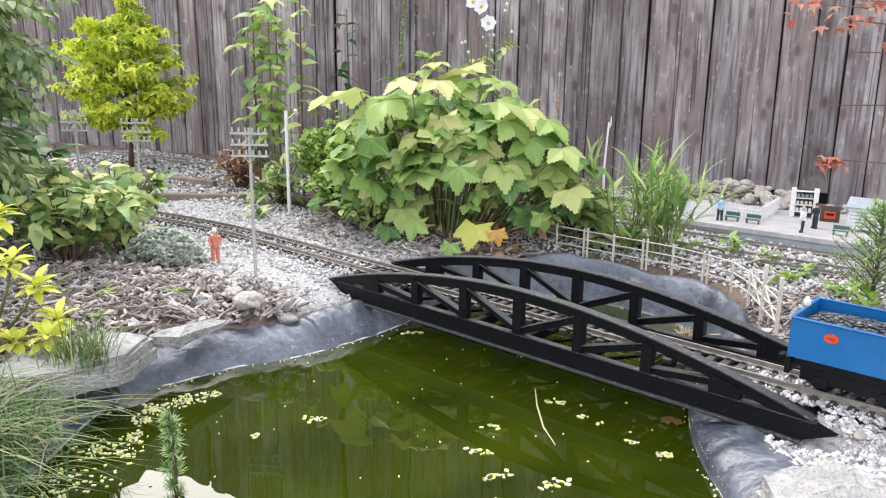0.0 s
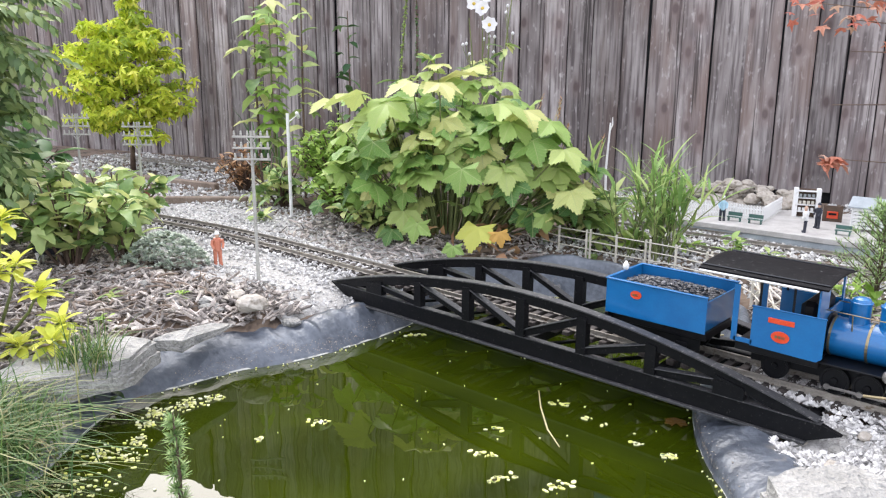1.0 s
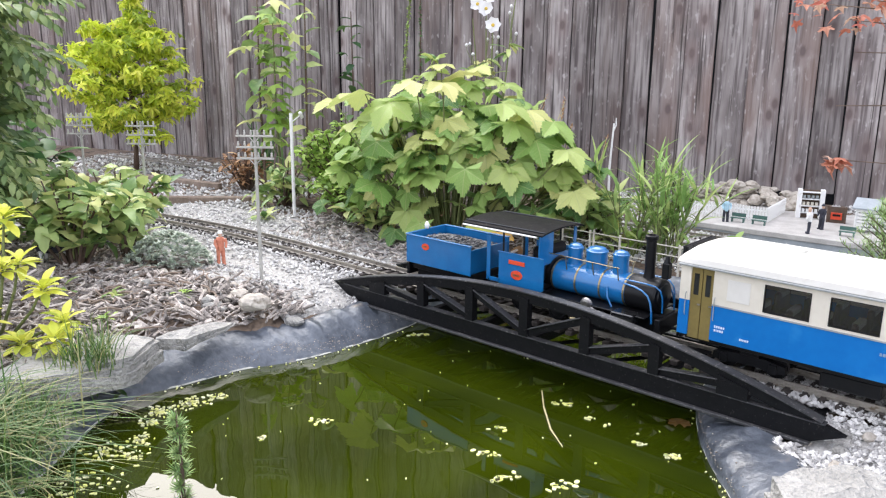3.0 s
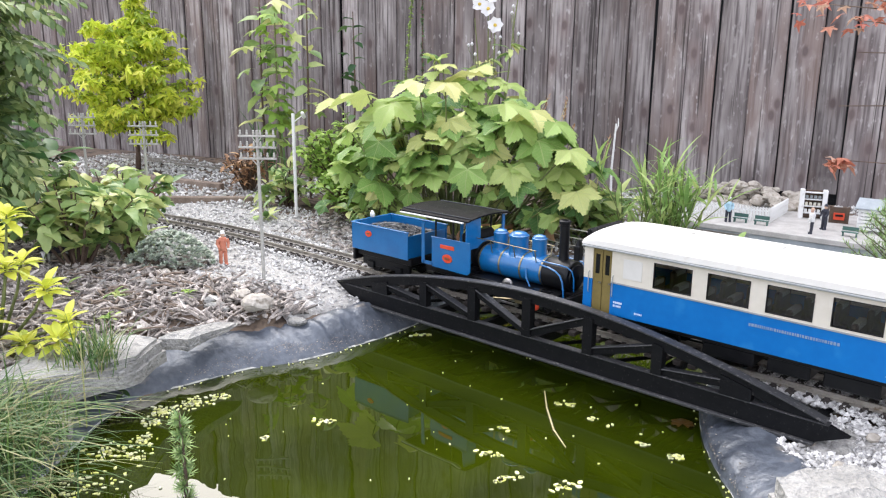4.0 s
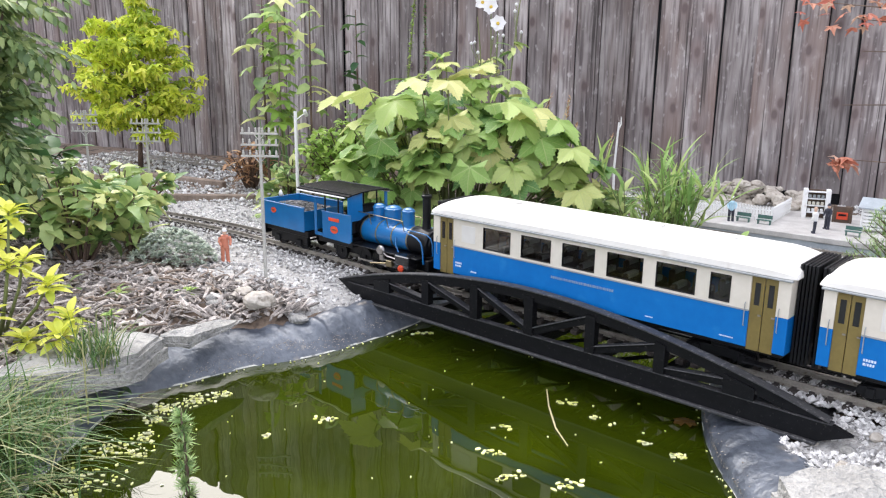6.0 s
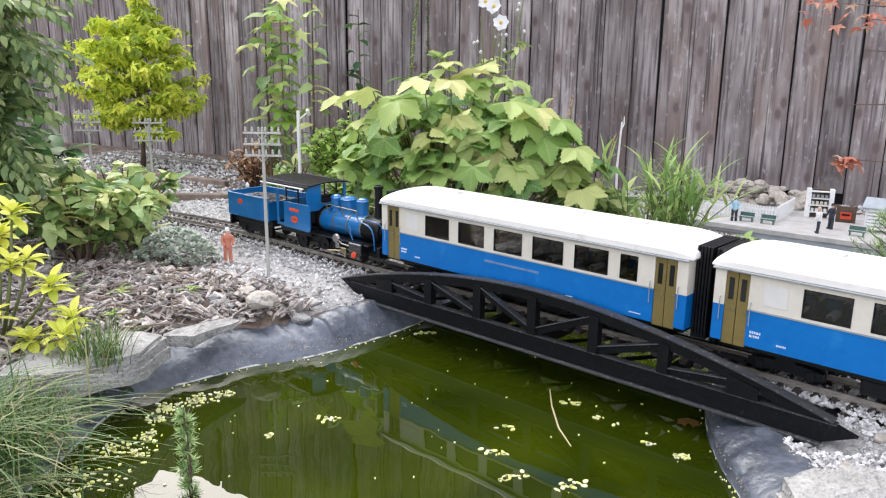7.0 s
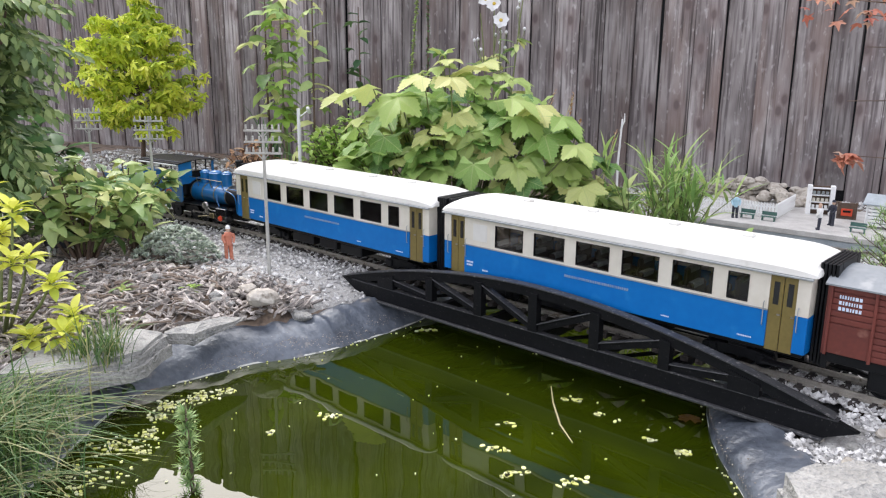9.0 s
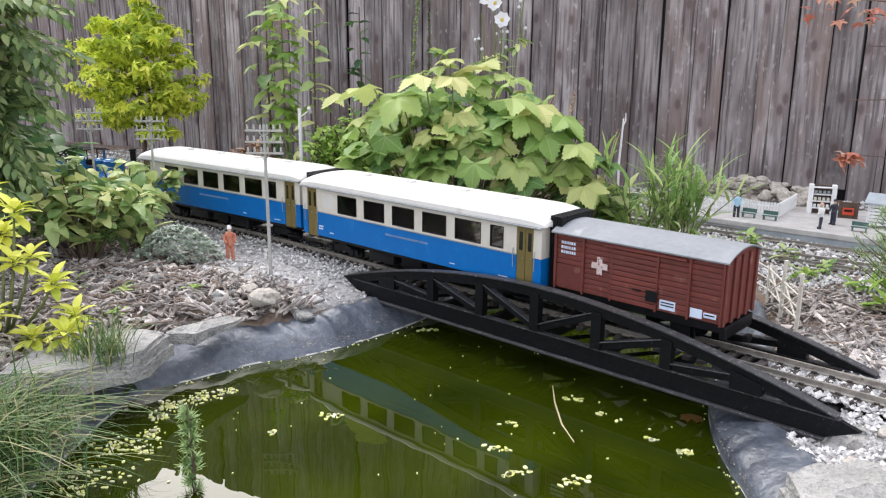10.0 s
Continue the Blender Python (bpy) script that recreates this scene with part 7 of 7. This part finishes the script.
def build_lamp_posts():
    root = root_at("signal_post", "white post with a small lamp head", "signal post", -1.162, 0.212)
    H = 0.246 - ground_z(-1.162, 0.212)
    part("post", M().tube([(0, 0, -0.02), (0, 0, H)], [0.0042, 0.004], 8), WHITE, root)
    part("bracket", M().tube([(0, 0, H - 0.022), (0.008, 0.011, H - 0.012), (0.012, 0.018, H - 0.006)], 0.0014, 5), WHITE, root)
    part("lamp_head", M().lathe([(0.003, -0.012), (0.0045, -0.01), (0.0045, 0.008), (0.0025, 0.011)], 10, pose(0.014, 0.02, H - 0.004, 40, 35, 0)), WHITE, root, smooth=True)
    root = root_at("marker_post", "short red-brown wooden marker post", "post", -1.427, -0.03)
    part("post", M().box(-0.007, 0.007, -0.007, 0.007, -0.02, 0.075, b=0.0015), BRICK_RED, root)
    root = root_at("white_stake", "thin white stake with a forked top", "stake", -0.622, 0.814)
    H = 0.221 - ground_z(-0.622, 0.814)
    part("stake", M().tube([(0, 0, -0.02), (-0.004, 0, H * 0.5), (0.002, 0, H)], [0.0035, 0.003, 0.0022], 7), WHITE, root)
    part("fork", M().tube([(0, 0, H * 0.9), (0.006, 0.004, H * 0.98), (0.005, 0.004, H * 1.06)], [0.002, 0.0018, 0.001], 6), WHITE, root)


def build_wire_fence():
    line = [(-0.66, 0.415), (-0.575, 0.405), (-0.487, 0.395), (-0.42, 0.394), (-0.351, 0.393), (-0.288, 0.395), (-0.2255, 0.394), (-0.16, 0.382), (-0.098, 0.361), (-0.05, 0.315), (-0.005, 0.25), (0.039, 0.19)]
    root = thing("post_and_rail_fence", "cream model post-and-rail fence behind the pond", "model fence")
    base = [(x, y, max(ground_z(x, y), -0.012)) for x, y in line]
    for i, (x, y, z) in enumerate(base):
        double = i % 2 == 1 or i >= 9
        r = 0.0028 if i < 10 else 0.0036
        part("post", M().box(x - r / 1.4, x + r / 1.4, y - r / 1.4, y + r / 1.4, z - 0.01, z + (0.052 if i < 10 else 0.082), b=0.0006), CREAM_PAINT, root)
        if double and i < 10:
            part("post", M().box(x + 0.007, x + 0.0105, y - r / 1.4, y + r / 1.4, z - 0.01, z + 0.054, b=0.0006), CREAM_PAINT, root)
    for a, b in zip(base, base[1:]):
        for h in (0.012, 0.029, 0.047):
            part("rail", M().tube([(a[0], a[1], a[2] + h), (b[0], b[1], b[2] + h)], 0.0013, 5), CREAM_PAINT, root)
        if a[0] > -0.06:
            part("cross_brace", M().tube([(a[0], a[1], a[2] + 0.006), (b[0], b[1], b[2] + 0.05)], 0.0014, 5), CREAM_PAINT, root)
            part("cross_brace", M().tube([(a[0], a[1], a[2] + 0.05), (b[0], b[1], b[2] + 0.006)], 0.0014, 5), CREAM_PAINT, root)


def multi(name, pieces):
    """One mesh out of several pieces, each with its own material."""
    me = bpy.data.meshes.new(name)
    v, f, k = [], [], []
    for i, (m, ma) in enumerate(pieces):
        o = len(v)
        v += m.v
        f += [tuple(a + o for a in q) for q in m.f]
        k += [i] * len(m.f)
        me.materials.append(ma)
    me.from_pydata(v, [], f)
    me.polygons.foreach_set("material_index", k)
    bm = bmesh.new()
    bm.from_mesh(me)
    bmesh.ops.recalc_face_normals(bm, faces=bm.faces)
    bm.to_mesh(me)
    bm.free()
    me.update()
    return me


def figurine(x, y, z, turn, label, top, legs, hat, scale=1.0, bend=0.0):
    """A painted model figure, about 7 cm high."""
    body, low, head, cap = M(), M(), M(), M()
    for s in (-1, 1):
        low.tube([(0.001, s * 0.0055, 0.0), (0, s * 0.005, 0.016), (0, s * 0.0042, 0.034)], [0.0036, 0.0038, 0.0048], 8)
        low.box(-0.003, 0.0075, s * 0.0055 - 0.003, s * 0.0055 + 0.003, 0, 0.004, b=0.001)
        body.tube([(bend, s * 0.0095, 0.055), (bend * 0.7 + 0.002, s * 0.0115, 0.046), (bend * 0.7 + 0.008, s * 0.009, 0.038)], [0.0032, 0.003, 0.0024], 7)
    body.lathe([(0.0062, 0.031), (0.0075, 0.036), (0.0076, 0.046), (0.0088, 0.053), (0.0075, 0.058), (0.003, 0.060)], 12, pose(bend * 0.6, 0, 0))
    head.lathe([(0.0022, 0.058), (0.0038, 0.062), (0.0045, 0.066), (0.0036, 0.070), (0.001, 0.0715)], 12, pose(bend, 0, 0))
    cap.lathe([(0.0056, 0.0672), (0.0050, 0.0685), (0.0044, 0.0712), (0.0022, 0.0736), (0.0004, 0.0742)], 12, pose(bend, 0, 0))
    me = multi("figurine", [(body, top), (low, legs), (head, SKIN), (cap, hat)])
    ob = part("figurine", me, None, at=pose(x, y, z, 0, 0, turn) @ Matrix.Scale(scale, 4))
    return tagged(ob, label, "figurine", "model figures")


def build_cow():
    body, patch = M(), M()
    body.lathe([(0.004, -0.032), (0.014, -0.028), (0.0165, -0.01), (0.0155, 0.012), (0.0135, 0.026), (0.006, 0.033)], 12, pose(0, 0, 0.040, 0, 90, 0))
    body.lathe([(0.003, -0.012), (0.0075, -0.006), (0.0065, 0.006), (0.004, 0.013)], 10, pose(0.047, 0, 0.052, 0, 115, 0))
    body.tube([(0.028, 0, 0.046), (0.042, 0, 0.055)], [0.009, 0.006], 8)
    for x in (-0.022, 0.022):
        for s in (-1, 1):
            patch.tube([(x, s * 0.008, 0.03), (x + 0.001, s * 0.008, 0.014), (x, s * 0.008, 0.0)], [0.0042, 0.0028, 0.0032], 7)
    patch.box(0.055, 0.061, -0.003, 0.003, 0.046, 0.053, b=0.0015)
    x, y = -1.107, -0.391
    ob = part("cow_model", multi("cow_model", [(body, NAVY), (patch, WHITE)]), None, at=pose(x, y, ground_z(x, y) + 0.002, 0, 0, 40))
    tagged(ob, "black model cow with white legs among leaves", "model animal")


# ---------------------------------------------------------------- the station by the fence
ST = pose(-0.35, 0.742, 0, 0, 0, 3.3)


def build_station():
    pz = 0.016
    plat = thing("station_platform", "white model station platform with a grey edge", "model platform", at=ST)
    part("platform_top", M().box(-0.10, 0.60, 0.0, 0.32, 0.004, pz, b=0.001), PLATFORM, plat)
    part("platform_wall", M().box(-0.10, 0.60, 0.003, 0.317, -0.03, 0.004), SHED_GREY, plat)
    fence = thing("picket_fence", "white model picket fence along the platform", "model fence", at=ST @ pose(-0.087, 0.074, pz, 0, 0, 5))
    L = 0.215
    n = 34
    pk = M().prism([(-0.0019, 0.0), (-0.0019, 0.032), (0.0, 0.0355), (0.0019, 0.032), (0.0019, 0.0)], -0.0008, 0.0008).mesh("picket", WHITE)
    for k in range(n):
        part("picket", pk, WHITE, fence, at=pose(L * k / (n - 1), 0, 0.001))
    for z in (0.009, 0.025):
        part("rail", M().box(0, L, 0.0008, 0.0026, z, z + 0.003), WHITE, fence)
    for k in range(20):
        part("picket", pk, WHITE, fence, at=pose(L + 0.003 + 0.0004 * k, 0.0085 * k, 0.001, 0, 0, 87))
    for z in (0.009, 0.025):
        part("rail", M().tube([(L, 0, z), (L + 0.0115, 0.165, z)], 0.0014, 4), WHITE, fence)
    for x, lab in ((0.075, "green bench on the platform"), (0.122, "green bench on the platform"), (0.305, "green bench beside the shelter")):
        bench = thing("platform_bench", lab + " by the white fence", "model bench", "benches", ST @ pose(x, 0.060, pz))
        part("seat", M().box(-0.016, 0.016, -0.006, 0.004, 0.009, 0.0105), GREEN_PAINT, bench)
        part("backrest", M().box(-0.016, 0.016, 0.004, 0.0055, 0.012, 0.0205), GREEN_PAINT, bench)
        for s in (-1, 1):
            part("leg", M().box(s * 0.013 - 0.001, s * 0.013 + 0.001, -0.005, 0.005, 0, 0.009), GREEN_PAINT, bench)
    kiosk = thing("platform_kiosk", "white-framed model kiosk with stocked shelves", "model building", at=ST @ pose(0.190, 0.215, pz, 0, 0, 18) @ Matrix.Scale(1.02, 4))
    for x in (-0.024, 0.024):
        part("side_post", M().box(x - 0.005, x + 0.005, -0.006, 0.012, 0, 0.068, b=0.001), WHITE, kiosk)
    part("back_wall", M().box(-0.019, 0.019, 0.009, 0.012, 0, 0.066), BROWN_STEM, kiosk)
    for z in (0.012, 0.028, 0.044, 0.06):
        part("shelf", M().box(-0.019, 0.019, -0.003, 0.009, z, z + 0.002), WHITE, kiosk)
    for k in range(12):
        z = (0.014, 0.030, 0.046)[k % 3]
        x = -0.014 + 0.009 * (k // 3)
        part("package", M().box(x - 0.003, x + 0.003, -0.001, 0.007, z, z + 0.008, b=0.0008), (WHITE, CREAM_PAINT, TRIM_GREY)[k % 3], kiosk)
    sign = thing("red_cabinet", "small dark cabinet with a red panel", "model cabinet", at=ST @ pose(0.252, 0.20, pz, 0, 0, 10) @ Matrix.Scale(1.15, 4))
    part("frame", M().box(-0.018, -0.014, -0.004, 0.004, 0, 0.034, b=0.0008).box(0.014, 0.018, -0.004, 0.004, 0, 0.034, b=0.0008).box(-0.014, 0.014, -0.002, 0.004, 0, 0.032), BROWN_STEM, sign)
    part("red_panel", M().box(-0.010, 0.010, -0.0045, -0.002, 0.007, 0.021, b=0.0005), RED, sign, "red front panel")
    part("panel_bar", M().box(-0.007, 0.007, -0.0055, -0.0045, 0.014, 0.018), BLACK, sign)
    sh = thing("platform_shelter", "white slatted model shelter with a grey roof", "model building", at=ST @ pose(0.352, 0.15, pz) @ Matrix.Scale(1.12, 4))
    for x in (-0.04, 0.04):
        for y in (-0.025, 0.025):
            part("post", M().box(x - 0.002, x + 0.002, y - 0.002, y + 0.002, 0, 0.046), WHITE, sh)
    for k in range(6):
        part("slat", M().box(-0.04, 0.04, -0.027, -0.0255, 0.006 + k * 0.0068, 0.0105 + k * 0.0068), WHITE, sh)
        part("slat", M().box(-0.042, -0.0405, -0.024, 0.024, 0.006 + k * 0.0068, 0.0105 + k * 0.0068), WHITE, sh)
    part("back_wall", M().box(-0.038, 0.038, 0.0255, 0.027, 0, 0.052), SHED_GREY, sh)
    part("roof", M().prism([(-0.032, 0.046), (0.0, 0.062), (0.032, 0.046), (0.032, 0.0485), (0.0, 0.0645), (-0.032, 0.0485)], -0.048, 0.048, pose(0, 0, 0, 0, 0, 90)), SHED_GREY, sh, "weathered grey pitched roof")
    part("gable", M().prism([(-0.027, 0.0465), (0.0, 0.0605), (0.027, 0.0465)], -0.0405, -0.0385, pose(0, 0, 0, 0, 0, 90)), WHITE, sh)
    lamp = thing("platform_lamp", "black model lamp post on the platform", "model lamp post", at=ST @ pose(-0.088, 0.038, pz))
    part("post", M().tube([(0, 0, 0), (0, 0, 0.042)], [0.0016, 0.001], 6), BLACK, lamp)
    part("lantern", M().lathe([(0.001, 0.042), (0.0035, 0.047), (0.0025, 0.051), (0.0005, 0.053)], 8), WHITE, lamp)
    p = lambda x, y: (ST @ Vector((x, y, pz)))[:]
    figurine(*p(0.051, 0.046), -60, "model passenger in a pale blue coat", PALE_BLUE, NAVY, WHITE, 0.80)
    figurine(*p(0.234, 0.036), 200, "model passenger in a white shirt walking", WHITE, NAVY, SKIN, 0.78, 0.002)
    figurine(*p(0.244, 0.10), 240, "model station guard in a dark uniform", NAVY, NAVY, NAVY, 0.78)


def build_back_lines():
    for k, (xa, xb) in enumerate(((-2.7, 0.9), (-0.55, 0.9))):
        root = thing("station_track", "weathered model track through the station gravel", "model track", "station tracks", pose(0, 0, -0.0005))
        n = 60
        xs = [xb + (xa - xb) * i / n for i in range(n + 1)]
        f = lambda x: back_y(k, x)
        for s in (-1, 1):
            part("rail", rail_mesh(xs, f, 0.0236 * s), RAIL, root)
        me = M().box(-0.0055, 0.0055, -0.037, 0.037, -0.0155, -0.0085, b=0.001).mesh("sleeper", SLEEPER)
        x = xb
        while x > xa:
            part("sleeper", me, SLEEPER, root, at=pose(x, f(x), 0, 0, 0, 4 if k else 3))
            x -= 0.0235
    edge = thing("timber_edging", "weathered timber edging in the gravel bank", "edging")
    part("board", M().box(-0.16, 0.16, -0.008, 0.008, -0.02, 0.012, b=0.003), OLD_WOOD, edge, at=pose(-1.52, 0.14, -0.005, 0, 0, 43))
    part("board", M().box(-0.2, 0.2, -0.01, 0.01, -0.02, 0.014, b=0.003), OLD_WOOD, edge, at=pose(-1.85, 0.27, -0.005, 0, 0, 12))


# ---------------------------------------------------------------- on the pond
SILT = mat("silt_grit", (0.22, 0.17, 0.13), (0.50, 0.45, 0.38), 90, 0.85, per="island", vary=0.5)


FALLEN = leaf_mat("fallen_leaf_brown", [(0.07, 0.04, 0.01), (0.20, 0.11, 0.02)], vein=160)


def build_silt():
    """Grit and mud washed down on to the liner, in a band above the water."""
    r = random.Random(611)
    m = M()
    n = len(SHORE)
    for k in range(1500):
        a = r.uniform(1.0, 6.4) / n if k < 950 else r.uniform(11.0, 14.6) / n
        s = min(0.05, max(0.0005, r.gauss(0.014 + 0.006 * math.sin(a * 60), 0.005) if k < 950 else abs(r.gauss(0.004, 0.012))))
        lump(m, liner_vertex(a, s), r.uniform(0.0004, 0.0013) * (1.5 if r.random() < 0.08 else 1.0), r, 0.5)
    tagged(part("silt_grit", m, SILT), "brown grit washed on to the pond liner", "grit", kind="stuff")


def build_duckweed():
    r = random.Random(501)
    m = M()

    def disc(x, y, s):
        n = 7
        sq, a0 = r.uniform(0.35, 0.8), r.uniform(0, 6.28)
        vs = []
        for i in range(n):
            a = 6.283 * i / n
            u, v = s * math.cos(a) * r.uniform(0.85, 1.15), s * sq * math.sin(a)
            vs.append((x + u * math.cos(a0) - v * math.sin(a0), y + u * math.sin(a0) + v * math.cos(a0), WATER + 0.0013))
        low = [(p[0], p[1], WATER + 0.0002) for p in vs]
        m.add(vs + low, [tuple(range(n))] + [(i, (i + 1) % n, n + (i + 1) % n, n + i) for i in range(n)])

    rafts = [(-0.346, -0.371, 14, 0.012), (-0.365, -0.45, 10, 0.008), (-0.146, -0.112, 16, 0.014), (-0.163, -0.226, 9, 0.01), (-0.134, -0.289, 10, 0.01), (-0.086, -0.323, 18, 0.013), (-0.029, -0.29, 16, 0.012), (0.033, -0.144, 12, 0.01), (-0.479, -0.05, 12, 0.014), (-0.014, -0.146, 6, 0.008), (-0.091, -0.123, 6, 0.014)]
    for x, y, n, s in rafts:
        a = r.uniform(-0.6, 1.2)
        for k in range(n):
            u, v = r.gauss(0, s * 0.75), r.gauss(0, s * 0.32)
            disc(x + u * math.cos(a) - v * math.sin(a), y + u * math.sin(a) + v * math.cos(a), r.uniform(0.0018, 0.0044))
    for cx, cy, sx, n in ((-0.522, -0.456, 0.009, 60), (-0.512, -0.423, 0.006, 30), (-0.526, -0.499, 0.010, 50), (-0.507, -0.524, 0.007, 26), (-0.469, -0.554, 0.008, 36), (-0.47, -0.599, 0.012, 46), (-0.441, -0.579, 0.008, 25), (-0.429, -0.667, 0.025, 60), (-0.403, -0.633, 0.02, 20)):
        for k in range(n):
            x, y = r.gauss(cx, sx), r.gauss(cy, sx)
            if shore_distance(x, y) < -0.004:
                disc(x, y, r.uniform(0.0012, 0.0036))
    for k in range(80):
        x, y = r.uniform(-0.55, 0.1), r.uniform(-0.6, 0.1)
        if shore_distance(x, y) < -0.01:
            disc(x, y, r.uniform(0.0008, 0.0019))
    for k in range(120):
        a = r.uniform(0.0, 0.75)
        x, y = liner_point(a, -0.006 + r.gauss(0, 0.003))
        disc(x, y, r.uniform(0.0008, 0.0020))
    tagged(part("duckweed", m, DUCKWEED), "pale yellow-green duckweed floating in rafts", "duckweed", kind="stuff")
    st = part("floating_stem", M().tube([(-0.191, -0.096, WATER + 0.001), (-0.157, -0.14, WATER + 0.002), (-0.113, -0.188, WATER + 0.002), (-0.077, -0.215, WATER + 0.001)], [0.0008, 0.0011, 0.0011, 0.0006], 6), STRAW)
    tagged(st, "pale dead stem floating on the pond", "stem")
    lf = M()
    palm_leaf(lf, Matrix(), 0.019, 7, 0.22, 0.1, 44, True, 300, 0.05)
    tagged(part("fallen_leaf", lf, FALLEN, None, at=pose(0.001, -0.061, WATER + 0.0025, 0, 0, 120)), "brown-orange fallen leaf floating by the bank", "leaf")
    ro = thing("dried_seedhead", "pale dried seed head below the far girder", "seed head", at=pose(-0.096, 0.179, WATER + 0.03))
    q = M()
    for k in range(46):
        q.tube([(0, 0, 0), tuple(Vector((r.gauss(0, 1), r.gauss(0, 1), abs(r.gauss(0.4, 0.6)))).normalized() * r.uniform(0.012, 0.022))], [0.0016, 0.0009], 5)
    part("bracts", q, STRAW, ro)
    part("stalk", M().tube([(0.05, 0.02, 0.012), (0.0, 0.0, 0.0), (-0.02, 0.0, -0.06)], 0.0014, 5), STRAW, ro)


build_calls += [build_scum, scatter_stones, build_bed, scatter_bark, build_rocks, build_lamp_posts, build_wire_fence, build_cow, build_station, build_back_lines, build_duckweed, build_silt]

build_ground()
build_liner()
build_water()
build_fence()
build_bridge()
build_line()
for build in build_calls:
    build()
build_bush("green_shrub", "leafy green shrub with pointed oval leaves", -1.069, -0.369, 0.184, 0.124, SHRUB, 330, 0.048, 0.024, 101, stems=18, tooth=0.14)
build_bush("green_shrub", "leafy green shrub with pointed oval leaves", -1.036, -0.284, 0.14, 0.056, SHRUB, 70, 0.05, 0.022, 102, stems=7)
build_bush("green_shrub", "leafy green shrub with pointed oval leaves", -1.233, -0.209, 0.16, 0.132, SHRUB, 280, 0.048, 0.024, 103, stems=14, tooth=0.14)
build_bush("green_shrub", "dark leafy shrub behind the feathery one", -1.434, -0.393, 0.276, 0.184, DARK_LEAF, 420, 0.07, 0.03, 104, stems=16)
build_bush("low_hedge", "dense bright green low hedge bush", -1.173, 0.401, 0.225, 0.153, HEDGE, 2800, 0.022, 0.011, 105, stems=60, tooth=0)
build_bush("green_shrub", "loose green shrub beside the line", -1.299, 0.285, 0.121, 0.081, SHRUB, 110, 0.04, 0.02, 106, stems=9)
build_bush("dry_plant", "brown withered plant in front of the fence", -1.585, 0.359, 0.143, 0.081, DEAD, 260, 0.03, 0.009, 107, stems=16, tooth=0)
build_bush("green_shrub", "leafy green clump behind the pond fence", -0.507, 0.524, 0.125, 0.104, SHRUB, 220, 0.05, 0.02, 108, stems=14)
build_tuft("grass_tussock", "arching tussock of fine green and straw grass", -0.502, -0.761, None, 560, 0.13, 0.0021, GRASS, 111, 0.045, (0.35, 0.3), 0.8)
build_tuft("grass_tussock", "arching tussock of fine green and straw grass", -0.503, -0.687, -0.05, 330, 0.098, 0.0018, GRASS, 112, 0.03, (0.5, 0.2), 0.8)
build_tuft("grass_tuft", "small upright tuft of fine pale grass", -0.547, -0.574, 0.0, 170, 0.076, 0.0018, GRASS, 113, 0.018, (0, 0), 1.2)
build_tuft("iris_leaves", "narrow dark sword leaves by the fence", -1.758, 0.556, None, 26, 0.293, 0.008, DARK_LEAF, 114, 0.02, (0, 0), 2.5, "plant")
build_conifer("conifer_sprig", "young upright conifer shoot at the pond edge", -0.315, -0.587, -0.12, 0.137, 0.007, 121, 16)
build_conifer("dwarf_conifer", "dwarf conifer bush with upright needled shoots", 0.114, 0.397, None, 0.174, 0.077, 122, 60)
build_pole(-0.759, -0.170, 0.256, 40, "grey telegraph pole with three cross arms")
build_pole(-1.247, -0.129, 0.241, 42, "grey telegraph pole partly hidden by leaves")
build_pole(-1.519, -0.144, 0.246, 42, "grey telegraph pole behind the leafy shrubs")
figurine(-0.911, -0.157, ground_z(-0.911, -0.157) + 0.006, -20, "model track worker in orange clothes and white helmet", HIVIS, HIVIS, WHITE, 0.94, 0.003)
build_tuft("grass_tussock", "arching tussock of dark green pondside grass", -0.46, -0.745, -0.075, 430, 0.12, 0.0019, GRASS, 115, 0.035, (0.35, 0.25), 0.8)
build_tuft("grass_tussock", "arching tussock of dark green pondside grass", -0.409, -0.816, -0.07, 330, 0.105, 0.0019, GRASS, 116, 0.03, (0.3, 0.3), 0.8)
build_bush("low_hedge", "dense bright green low hedge bush", -1.017, 0.287, 0.131, 0.111, HEDGE, 1300, 0.022, 0.011, 117, stems=45, tooth=0)
build_bush("green_shrub", "low leafy clump at the foot of the large plant", -0.901, 0.238, 0.09, 0.08, SHRUB, 150, 0.04, 0.02, 118, stems=12)

motions()
